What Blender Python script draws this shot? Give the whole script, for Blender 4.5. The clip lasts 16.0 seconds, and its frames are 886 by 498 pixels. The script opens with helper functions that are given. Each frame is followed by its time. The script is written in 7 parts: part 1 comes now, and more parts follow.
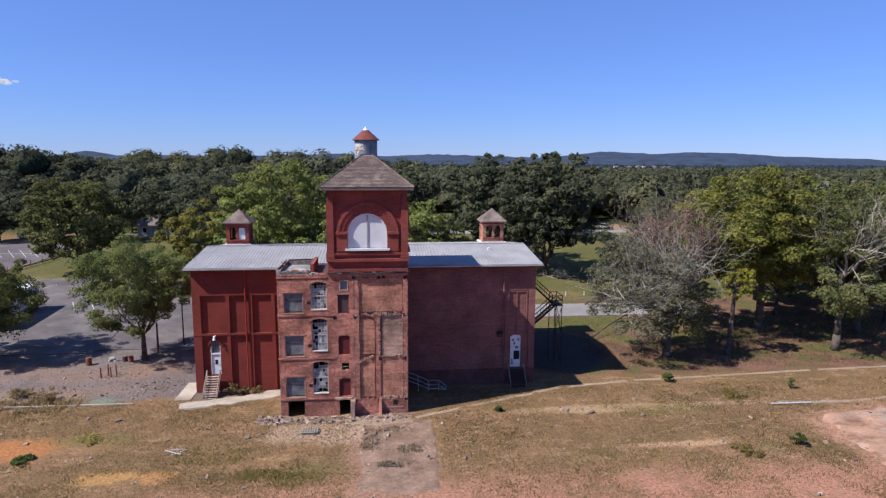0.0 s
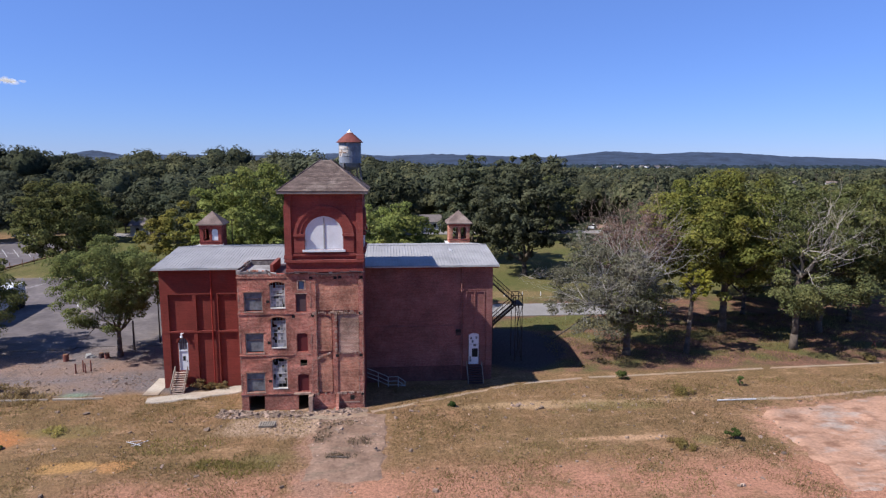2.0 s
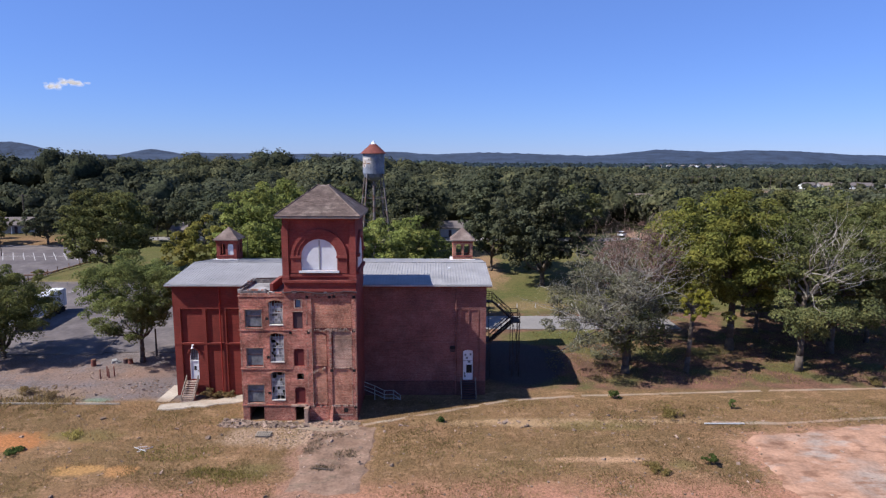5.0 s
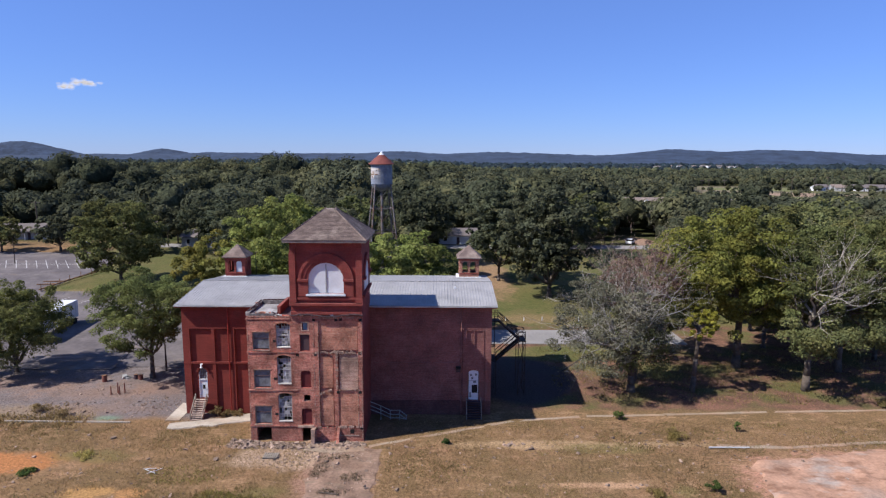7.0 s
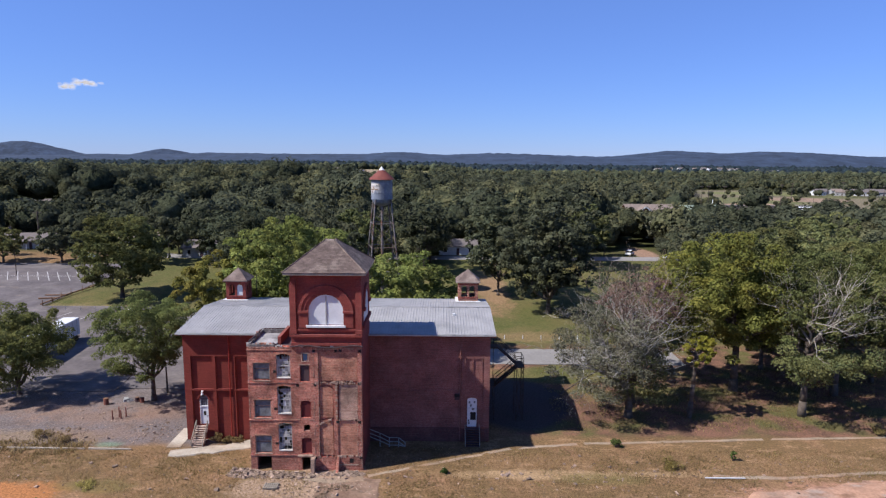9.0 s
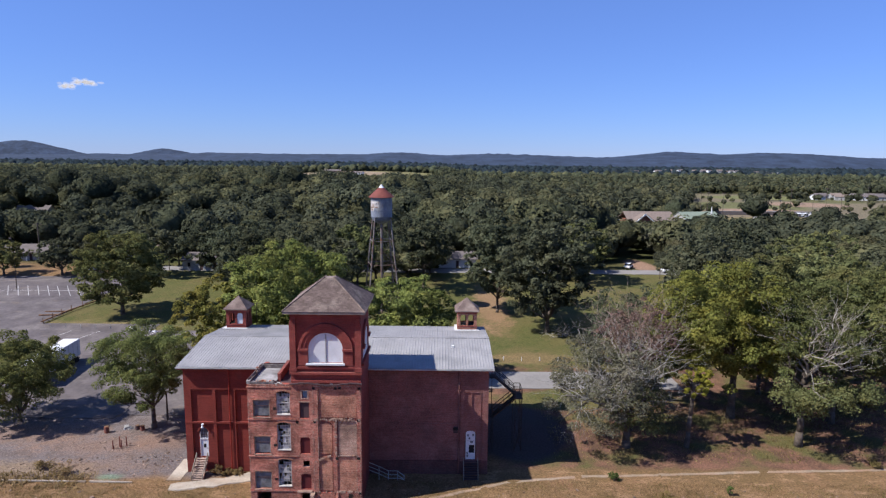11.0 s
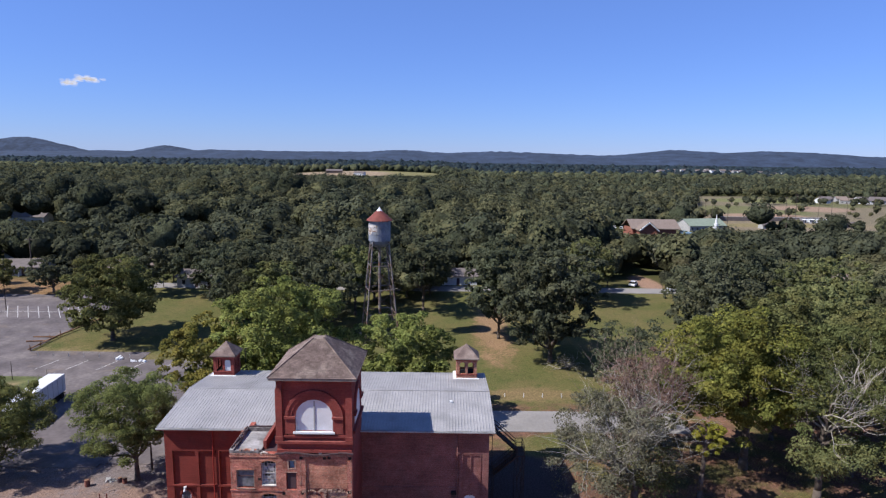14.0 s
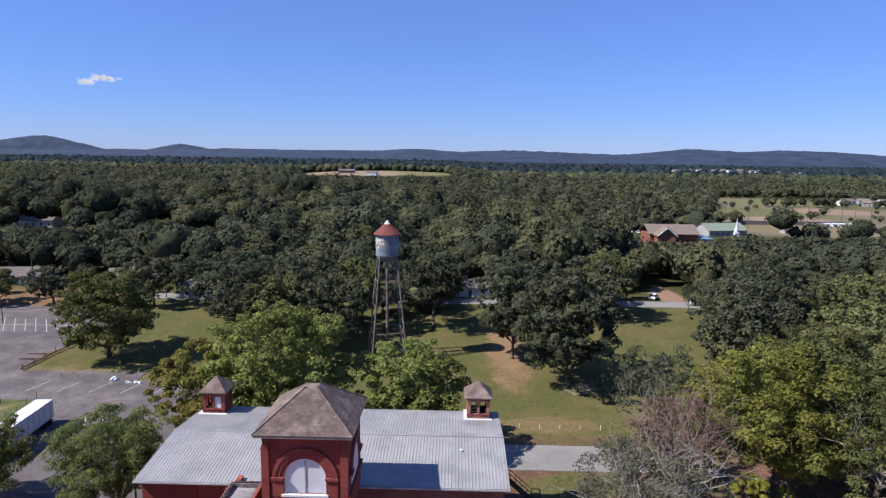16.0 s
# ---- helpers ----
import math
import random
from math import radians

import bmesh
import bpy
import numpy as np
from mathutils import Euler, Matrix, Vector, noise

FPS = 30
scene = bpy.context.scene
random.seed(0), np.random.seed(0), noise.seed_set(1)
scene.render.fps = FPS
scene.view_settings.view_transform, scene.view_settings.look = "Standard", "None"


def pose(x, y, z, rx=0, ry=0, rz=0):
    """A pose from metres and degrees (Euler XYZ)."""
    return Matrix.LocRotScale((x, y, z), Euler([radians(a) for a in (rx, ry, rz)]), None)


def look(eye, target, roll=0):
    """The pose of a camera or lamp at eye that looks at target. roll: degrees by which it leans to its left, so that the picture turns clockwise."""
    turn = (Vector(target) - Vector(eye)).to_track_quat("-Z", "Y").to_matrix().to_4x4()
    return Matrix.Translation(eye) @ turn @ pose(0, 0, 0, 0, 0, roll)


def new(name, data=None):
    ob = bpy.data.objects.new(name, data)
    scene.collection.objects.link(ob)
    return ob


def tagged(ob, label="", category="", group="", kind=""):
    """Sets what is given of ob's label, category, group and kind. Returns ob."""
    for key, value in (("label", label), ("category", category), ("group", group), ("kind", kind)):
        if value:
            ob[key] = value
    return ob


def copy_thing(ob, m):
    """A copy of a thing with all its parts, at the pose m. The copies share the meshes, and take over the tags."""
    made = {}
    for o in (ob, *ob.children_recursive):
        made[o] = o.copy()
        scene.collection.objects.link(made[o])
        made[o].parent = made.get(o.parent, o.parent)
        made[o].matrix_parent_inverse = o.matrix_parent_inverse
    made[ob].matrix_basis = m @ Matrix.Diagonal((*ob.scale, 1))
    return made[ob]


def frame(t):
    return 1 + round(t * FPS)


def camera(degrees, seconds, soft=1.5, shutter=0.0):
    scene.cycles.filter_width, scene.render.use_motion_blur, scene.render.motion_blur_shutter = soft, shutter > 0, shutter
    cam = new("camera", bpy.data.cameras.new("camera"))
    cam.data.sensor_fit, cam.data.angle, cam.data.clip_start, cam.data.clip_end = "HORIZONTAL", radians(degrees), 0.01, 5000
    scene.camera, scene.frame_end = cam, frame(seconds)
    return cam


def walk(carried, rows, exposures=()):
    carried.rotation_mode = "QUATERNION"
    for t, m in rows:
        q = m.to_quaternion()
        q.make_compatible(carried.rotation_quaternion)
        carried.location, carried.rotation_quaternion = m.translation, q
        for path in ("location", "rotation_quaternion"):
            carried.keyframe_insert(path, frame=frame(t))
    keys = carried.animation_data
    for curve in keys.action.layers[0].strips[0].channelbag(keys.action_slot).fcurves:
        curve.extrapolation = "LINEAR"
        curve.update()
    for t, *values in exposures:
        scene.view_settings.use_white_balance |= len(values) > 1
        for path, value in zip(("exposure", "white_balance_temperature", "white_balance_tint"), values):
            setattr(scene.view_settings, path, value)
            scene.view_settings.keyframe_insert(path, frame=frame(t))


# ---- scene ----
cam = camera(71.1, 16.0, soft=1.3)
METRES, EYE, TILT, LEAN, TURN = 36.0, 22.4, 0.0, 0.0, -5.9
ROWS = [
    (0.0, 0.0, 0.0, 0.0, 0.03, -8.24, -0.23),
    (0.5, 0.0279, -0.0156, 0.0022, 0.2, -8.26, -0.25),
    (1.0, 0.0614, -0.0318, 0.0056, 0.33, -8.29, -0.24),
    (1.5, 0.0941, -0.0466, 0.0085, 0.42, -8.28, -0.24),
    (2.0, 0.1278, -0.0603, 0.0141, 0.5, -8.28, -0.26),
    (2.5, 0.1619, -0.0731, 0.0232, 0.48, -8.29, -0.28),
    (3.0, 0.1935, -0.0839, 0.0314, 0.42, -8.28, -0.28),
    (3.5, 0.225, -0.094, 0.0403, 0.37, -8.29, -0.28),
    (3.7, 0.237, -0.099, 0.0455, 1.0, -8.32, -0.27),
    (4.0, 0.2534, -0.1063, 0.0546, 3.27, -8.37, -0.26),
    (4.2, 0.262, -0.1075, 0.061, 4.5, -8.4, -0.26),
    (5.0, 0.2765, -0.109, 0.087, 4.8, -8.48, -0.26),
    (6.3, 0.2833, -0.1099, 0.13, 4.9, -8.58, -0.26),
    (6.5, 0.2841, -0.11, 0.1368, 5.15, -8.58, -0.26),
    (7.0, 0.2857, -0.1109, 0.1533, 5.65, -8.56, -0.28),
    (7.5, 0.2864, -0.1111, 0.1723, 5.69, -8.54, -0.32),
    (8.0, 0.2873, -0.1117, 0.1929, 5.7, -8.52, -0.37),
    (8.5, 0.2873, -0.1129, 0.2138, 5.71, -8.52, -0.39),
    (9.0, 0.2892, -0.1136, 0.2396, 5.71, -8.52, -0.43),
    (11.5, 0.2898, -0.1055, 0.3687, 5.73, -8.55, -0.59),
    (12.0, 0.2899, -0.0945, 0.3929, 5.77, -8.6, -0.62),
    (12.5, 0.2891, -0.0754, 0.4189, 5.75, -8.67, -0.65),
    (13.0, 0.2882, -0.0474, 0.4434, 5.73, -8.71, -0.67),
    (13.5, 0.2873, -0.0118, 0.4668, 5.79, -8.79, -0.7),
    (14.0, 0.2859, 0.0268, 0.4861, 5.9, -8.82, -0.71),
    (14.5, 0.2843, 0.0722, 0.5048, 6.15, -8.86, -0.74),
    (15.0, 0.2811, 0.1199, 0.521, 6.48, -8.9, -0.75),
    (15.5, 0.2766, 0.1738, 0.5364, 6.82, -8.94, -0.76),
    (16.0, 0.2729, 0.2266, 0.5472, 7.1, -8.97, -0.76),
]
walk(cam, [(t, pose(0, 0, EYE, TILT, LEAN, TURN) @ pose(METRES * x, METRES * y, METRES * z, 90 + pitch, roll, yaw)) for t, x, y, z, yaw, pitch, roll in ROWS])
scene.view_settings.exposure = 0.72

# ---- daylight ----
SUN = Vector((-0.86, -0.29, 1.0)).normalized()
world = bpy.data.worlds.new("world")
scene.world = world
world.use_nodes = True
wn = world.node_tree.nodes
sky = wn.new("ShaderNodeTexSky")
sky.sky_type = "NISHITA"
sky.sun_disc = False
sky.sun_elevation = math.asin(SUN.z)
sky.sun_rotation = math.atan2(SUN.x, SUN.y)
sky.altitude = 200
sky.air_density, sky.dust_density, sky.ozone_density = 1.0, 0.0, 6.0
wn["Background"].inputs["Strength"].default_value = 0.06
tint = wn.new("ShaderNodeMix")
tint.data_type, tint.blend_type = "RGBA", "MULTIPLY"
tint.inputs["Factor"].default_value, tint.inputs["B"].default_value = 1.0, (0.72, 0.88, 1.5, 1)
world.node_tree.links.new(sky.outputs["Color"], tint.inputs["A"])
even = wn.new("ShaderNodeMix")
even.data_type = "RGBA"
even.inputs["Factor"].default_value, even.inputs["B"].default_value = 0.33, (2.3, 4.1, 9.0, 1)
world.node_tree.links.new(tint.outputs["Result"], even.inputs["A"])
world.node_tree.links.new(even.outputs["Result"], wn["Background"].inputs["Color"])
sun = new("sun", bpy.data.lights.new("sun", "SUN"))
sun.data.energy, sun.data.angle, sun.data.color = 5.0, radians(0.53), (1.0, 0.955, 0.9)
sun.matrix_world = look(SUN * 100, (0, 0, 0))


# ---- materials ----
ALBEDO = 0.69


def mat(name, colour, rough=0.9, metal=0.0, vary=0.25, scale=1.0, fine=12.0, bump=0.0, second=None, second_amount=0.5, second_scale=0.3,
        island=0.0, spec=0.3):
    """A plain surface: base colour with two scales of noise, an optional second colour in blotches, and relief."""
    m = bpy.data.materials.new(name)
    m.use_nodes = True
    n, l = m.node_tree.nodes, m.node_tree.links
    b = n["Principled BSDF"]
    b.inputs["Roughness"].default_value, b.inputs["Metallic"].default_value = rough, metal
    b.inputs["Specular IOR Level"].default_value = spec
    geo = n.new("ShaderNodeNewGeometry")

    def noise_at(s, detail=4.0):
        t = n.new("ShaderNodeTexNoise")
        t.inputs["Scale"].default_value, t.inputs["Detail"].default_value = s, detail
        l.new(geo.outputs["Position"], t.inputs["Vector"])
        return t.outputs["Fac"]

    def mix(a, c, fac, mode="MIX"):
        x = n.new("ShaderNodeMix")
        x.data_type, x.blend_type = "RGBA", mode
        for socket, value in ((x.inputs["Factor"], fac), (x.inputs["A"], a), (x.inputs["B"], c)):
            if isinstance(value, (int, float)):
                socket.default_value = value
            elif isinstance(value, tuple):
                socket.default_value = (*value, 1)
            else:
                l.new(value, socket)
        return x.outputs["Result"]

    def ramp(v, lo, hi, out_lo=0.0, out_hi=1.0):
        r = n.new("ShaderNodeMapRange")
        for k, val in (("From Min", lo), ("From Max", hi), ("To Min", out_lo), ("To Max", out_hi)):
            r.inputs[k].default_value = val
        l.new(v, r.inputs["Value"])
        return r.outputs["Result"]

    col = colour
    if second:
        col = mix(colour, second, ramp(noise_at(second_scale, 6), 0.62 - second_amount * 0.3, 0.72 - second_amount * 0.15))
    k = 1.0 if name in ("white_paint", "cloud", "line_paint") else ALBEDO
    shade = ramp(noise_at(scale), 0.3, 0.7, k * (1 - vary), k * (1 + vary))
    shade2 = ramp(noise_at(fine), 0.3, 0.7, 1 - vary * 0.7, 1 + vary * 0.7)
    mul = n.new("ShaderNodeMath")
    mul.operation = "MULTIPLY"
    l.new(shade, mul.inputs[0]), l.new(shade2, mul.inputs[1])
    value = mul.outputs[0]
    if island:
        isl = ramp(geo.outputs["Random Per Island"], 0, 1, 1 - island, 1 + island)
        m2 = n.new("ShaderNodeMath")
        m2.operation = "MULTIPLY"
        l.new(value, m2.inputs[0]), l.new(isl, m2.inputs[1])
        value = m2.outputs[0]
    hsv = n.new("ShaderNodeHueSaturation")
    l.new(value, hsv.inputs["Value"])
    if isinstance(col, tuple):
        hsv.inputs["Color"].default_value = (*col, 1)
    else:
        l.new(col, hsv.inputs["Color"])
    l.new(hsv.outputs["Color"], b.inputs["Base Color"])
    if bump:
        bn = n.new("ShaderNodeBump")
        bn.inputs["Strength"].default_value, bn.inputs["Distance"].default_value = bump, 0.05
        l.new(noise_at(fine, 6), bn.inputs["Height"])
        l.new(bn.outputs["Normal"], b.inputs["Normal"])
    return m


def brick_mat(name, one, two, mortar, stain, stain_amount=0.5, courses=0.075, length=0.22, mortar_size=0.012, vary=0.3, streak=0.2):
    """Coursed brick on upright walls, with blotches of stain or lost paint."""
    m = mat(name, one, 0.92, vary=vary, scale=0.55, fine=6.5)
    n, l = m.node_tree.nodes, m.node_tree.links
    hsv = [x for x in n if x.type == "HUE_SAT"][0]
    b = n["Principled BSDF"]
    geo = n.new("ShaderNodeNewGeometry")
    sep = n.new("ShaderNodeSeparateXYZ")
    l.new(geo.outputs["Position"], sep.inputs[0])
    add = n.new("ShaderNodeMath")
    l.new(sep.outputs["X"], add.inputs[0]), l.new(sep.outputs["Y"], add.inputs[1])
    com = n.new("ShaderNodeCombineXYZ")
    l.new(add.outputs[0], com.inputs["X"]), l.new(sep.outputs["Z"], com.inputs["Y"])
    bt = n.new("ShaderNodeTexBrick")
    for k, v in (("Scale", 1.0), ("Mortar Size", mortar_size), ("Brick Width", length), ("Row Height", courses), ("Bias", -0.1)):
        bt.inputs[k].default_value = v
    for k, v in (("Color1", one), ("Color2", two), ("Mortar", mortar)):
        bt.inputs[k].default_value = (*v, 1)
    l.new(com.outputs[0], bt.inputs["Vector"])
    t = n.new("ShaderNodeTexNoise")
    t.inputs["Scale"].default_value, t.inputs["Detail"].default_value, t.inputs["Roughness"].default_value = 0.45, 8, 0.65
    l.new(geo.outputs["Position"], t.inputs["Vector"])
    r = n.new("ShaderNodeMapRange")
    r.inputs["From Min"].default_value, r.inputs["From Max"].default_value = 0.7 - 0.35 * stain_amount, 0.85 - 0.2 * stain_amount
    l.new(t.outputs["Fac"], r.inputs["Value"])
    x = n.new("ShaderNodeMix")
    x.data_type = "RGBA"
    l.new(r.outputs["Result"], x.inputs["Factor"]), l.new(bt.outputs["Color"], x.inputs["A"])
    x.inputs["B"].default_value = (*stain, 1)
    l.new(x.outputs["Result"], hsv.inputs["Color"])
    mp = n.new("ShaderNodeMapping")
    mp.inputs["Scale"].default_value = (0.9, 0.9, 9.0)
    st = n.new("ShaderNodeTexNoise")
    st.inputs["Scale"].default_value, st.inputs["Detail"].default_value, st.inputs["Roughness"].default_value = 1.0, 5, 0.7
    l.new(geo.outputs["Position"], mp.inputs["Vector"]), l.new(mp.outputs["Vector"], st.inputs["Vector"])
    sr = n.new("ShaderNodeMapRange")
    for k, v in (("From Min", 0.3), ("From Max", 0.7), ("To Min", 1 - streak), ("To Max", 1 + streak)):
        sr.inputs[k].default_value = v
    l.new(st.outputs["Fac"], sr.inputs["Value"])
    sm = n.new("ShaderNodeMath")
    sm.operation = "MULTIPLY"
    l.new(hsv.inputs["Value"].links[0].from_socket, sm.inputs[0]), l.new(sr.outputs["Result"], sm.inputs[1])
    l.new(sm.outputs[0], hsv.inputs["Value"])
    bn = n.new("ShaderNodeBump")
    bn.inputs["Strength"].default_value, bn.inputs["Distance"].default_value = 0.5, 0.01
    bn.invert = True
    l.new(bt.outputs["Fac"], bn.inputs["Height"]), l.new(bn.outputs["Normal"], b.inputs["Normal"])
    return m


def leaf_mat(name, one, two, amount=0.5, glow=0.4, spread=0.4):
    """Leaves: two greens by leaf and by clump, letting some light through."""
    m = bpy.data.materials.new(name)
    m.use_nodes = True
    n, l = m.node_tree.nodes, m.node_tree.links
    out = n["Material Output"]
    n.remove(n["Principled BSDF"])
    geo = n.new("ShaderNodeNewGeometry")
    info = n.new("ShaderNodeObjectInfo")
    t = n.new("ShaderNodeTexNoise")
    t.inputs["Scale"].default_value, t.inputs["Detail"].default_value = 0.28, 3
    l.new(geo.outputs["Position"], t.inputs["Vector"])
    a = n.new("ShaderNodeMapRange")
    a.inputs["From Min"].default_value, a.inputs["From Max"].default_value = 0.6 - 0.3 * amount, 0.85 - 0.3 * amount
    l.new(t.outputs["Fac"], a.inputs["Value"])
    x = n.new("ShaderNodeMix")
    x.data_type = "RGBA"
    x.inputs["A"].default_value, x.inputs["B"].default_value = (*one, 1), (*two, 1)
    l.new(a.outputs["Result"], x.inputs["Factor"])
    v = n.new("ShaderNodeMapRange")
    v.inputs["To Min"].default_value, v.inputs["To Max"].default_value = ALBEDO * (1 - spread), ALBEDO * (1 + spread)
    l.new(geo.outputs["Random Per Island"], v.inputs["Value"])
    o = n.new("ShaderNodeMapRange")
    o.inputs["To Min"].default_value, o.inputs["To Max"].default_value = 0.65, 1.35
    big = n.new("ShaderNodeTexNoise")
    big.inputs["Scale"].default_value, big.inputs["Detail"].default_value = 0.075, 3
    l.new(geo.outputs["Position"], big.inputs["Vector"])
    l.new(big.outputs["Fac"], o.inputs["Value"])
    o.inputs["From Min"].default_value, o.inputs["From Max"].default_value = 0.3, 0.7
    mu = n.new("ShaderNodeMath")
    mu.operation = "MULTIPLY"
    l.new(v.outputs["Result"], mu.inputs[0]), l.new(o.outputs["Result"], mu.inputs[1])
    h = n.new("ShaderNodeHueSaturation")
    hue = n.new("ShaderNodeMapRange")
    hue.inputs["To Min"].default_value, hue.inputs["To Max"].default_value = 0.485, 0.515
    l.new(info.outputs["Random"], hue.inputs["Value"]), l.new(hue.outputs["Result"], h.inputs["Hue"])
    l.new(x.outputs["Result"], h.inputs["Color"]), l.new(mu.outputs[0], h.inputs["Value"])
    d, tr, mx = n.new("ShaderNodeBsdfDiffuse"), n.new("ShaderNodeBsdfTranslucent"), n.new("ShaderNodeMixShader")
    mx.inputs["Fac"].default_value = glow
    l.new(h.outputs["Color"], d.inputs["Color"]), l.new(h.outputs["Color"], tr.inputs["Color"])
    l.new(d.outputs[0], mx.inputs[1]), l.new(tr.outputs[0], mx.inputs[2]), l.new(mx.outputs[0], out.inputs["Surface"])
    return m


M = {}
M["brick_painted"] = brick_mat("brick_painted", (0.235, 0.042, 0.03), (0.205, 0.036, 0.026), (0.2, 0.036, 0.028), (0.19, 0.055, 0.042), 0.35, vary=0.16, streak=0.14)
M["brick_old"] = brick_mat("brick_old", (0.43, 0.092, 0.062), (0.24, 0.045, 0.035), (0.47, 0.25, 0.19), (0.36, 0.115, 0.08), 0.5, mortar_size=0.017, vary=0.52, streak=0.32)
M["brick_damp"] = brick_mat("brick_damp", (0.16, 0.055, 0.05), (0.12, 0.04, 0.038), (0.15, 0.08, 0.07), (0.18, 0.09, 0.08), 0.5, vary=0.25, streak=0.2)
M["brick_faded"] = brick_mat("brick_faded", (0.26, 0.09, 0.08), (0.2, 0.065, 0.058), (0.26, 0.14, 0.125), (0.29, 0.15, 0.135), 0.5, vary=0.24, streak=0.22)
M["brick_tower"] = brick_mat("brick_tower", (0.29, 0.05, 0.04), (0.24, 0.04, 0.034), (0.26, 0.078, 0.065), (0.32, 0.095, 0.075), 0.4, vary=0.22, streak=0.18)
M["brick_orange"] = brick_mat("brick_orange", (0.5, 0.138, 0.08), (0.28, 0.062, 0.044), (0.48, 0.28, 0.2), (0.46, 0.2, 0.125), 0.5, mortar_size=0.018, vary=0.46, streak=0.3)
M["brick_rough"] = brick_mat("brick_rough", (0.38, 0.165, 0.115), (0.25, 0.1, 0.075), (0.46, 0.33, 0.26), (0.43, 0.26, 0.2), 0.6, courses=0.11, length=0.26, mortar_size=0.03, vary=0.45, streak=0.35)
M["mortar"] = mat("mortar", (0.4, 0.27, 0.21), 0.95, vary=0.4, scale=2, fine=9, bump=0.6)
M["white_paint"] = mat("white_paint", (0.54, 0.55, 0.575), 0.6, vary=0.08, scale=1.2, fine=8)
M["trim_grey"] = mat("trim_grey", (0.42, 0.42, 0.42), 0.7, vary=0.2)
M["metal_roof"] = mat("metal_roof", (0.36, 0.352, 0.362), 0.65, 0.1, vary=0.12, scale=0.4, fine=5, island=0.05, second=(0.3, 0.295, 0.305), second_amount=0.35)
M["shingle"] = mat("shingle", (0.185, 0.135, 0.12), 0.95, vary=0.25, scale=1.2, fine=7, island=0.2, second=(0.25, 0.195, 0.17), second_amount=0.4, second_scale=0.6)
M["dark"] = mat("dark", (0.018, 0.016, 0.016), 0.9, vary=0.3)
M["grey_panel"] = mat("grey_panel", (0.17, 0.175, 0.19), 0.6, vary=0.35, scale=1.5, fine=5)
M["dark_panel"] = mat("dark_panel", (0.085, 0.05, 0.055), 0.8, vary=0.2)
M["maroon_panel"] = mat("maroon_panel", (0.13, 0.02, 0.022), 0.8, vary=0.15)
M["blue_panel"] = mat("blue_panel", (0.16, 0.26, 0.36), 0.6, vary=0.2)
M["wood_grey"] = mat("wood_grey", (0.3, 0.26, 0.22), 0.9, vary=0.3, scale=1, fine=14)
M["wood_worn"] = mat("wood_worn", (0.42, 0.31, 0.26), 0.9, vary=0.3, scale=1, fine=14)
M["wood_red"] = mat("wood_red", (0.26, 0.1, 0.075), 0.9, vary=0.3, scale=1, fine=14)
M["steel_rust"] = mat("steel_rust", (0.06, 0.04, 0.032), 0.7, 0.3, vary=0.3)
M["concrete"] = mat("concrete", (0.48, 0.42, 0.35), 0.95, vary=0.2, scale=0.5, fine=6, bump=0.3, second=(0.36, 0.27, 0.2), second_amount=0.5)
M["rubble"] = mat("rubble", (0.32, 0.23, 0.18), 0.95, vary=0.25, island=0.5, bump=0.3)
M["bark"] = mat("bark", (0.125, 0.1, 0.083), 0.95, vary=0.35, scale=1.5, fine=9, bump=0.8)
M["bark_pale"] = mat("bark_pale", (0.4, 0.365, 0.32), 0.95, vary=0.25, scale=1.5, fine=9)
M["bark_dead"] = mat("bark_dead", (0.31, 0.28, 0.245), 0.95, vary=0.3, scale=1.5, fine=9)
M["leaf_green"] = leaf_mat("leaf_green", (0.160, 0.182, 0.080), (0.221, 0.222, 0.090), glow=0.42, spread=0.3)
M["leaf_mid"] = leaf_mat("leaf_mid", (0.19, 0.215, 0.08), (0.25, 0.258, 0.094), glow=0.45, spread=0.3)
M["leaf_tuft"] = leaf_mat("leaf_tuft", (0.350, 0.330, 0.063), (0.433, 0.380, 0.074), glow=0.5)
M["leaf_bright"] = leaf_mat("leaf_bright", (0.232, 0.272, 0.086), (0.308, 0.315, 0.096), glow=0.42)
M["leaf_dark"] = leaf_mat("leaf_dark", (0.109, 0.123, 0.078), (0.144, 0.147, 0.087), spread=0.3)
M["leaf_yellow"] = leaf_mat("leaf_yellow", (0.218, 0.222, 0.061), (0.304, 0.265, 0.071), glow=0.42)
M["leaf_olive"] = leaf_mat("leaf_olive", (0.154, 0.165, 0.065), (0.211, 0.195, 0.079), glow=0.42)
M["leaf_pale"] = leaf_mat("leaf_pale", (0.165, 0.162, 0.108), (0.225, 0.208, 0.155), glow=0.35)
M["leaf_brown"] = leaf_mat("leaf_brown", (0.2, 0.135, 0.105), (0.25, 0.18, 0.135))
M["bark_grey"] = mat("bark_grey", (0.36, 0.34, 0.31), 0.95, vary=0.3, scale=1.5, fine=9)
M["bark_red"] = mat("bark_red", (0.29, 0.215, 0.185), 0.95, vary=0.3)
M["woods_dark"] = leaf_mat("woods_dark", (0.085, 0.094, 0.063), (0.125, 0.126, 0.076), glow=0.3, spread=0.2)
M["woods_green"] = leaf_mat("woods_green", (0.118, 0.124, 0.069), (0.169, 0.158, 0.084), glow=0.3, spread=0.2)
M["woods_olive"] = leaf_mat("woods_olive", (0.132, 0.134, 0.074), (0.172, 0.16, 0.09), glow=0.3, spread=0.2)


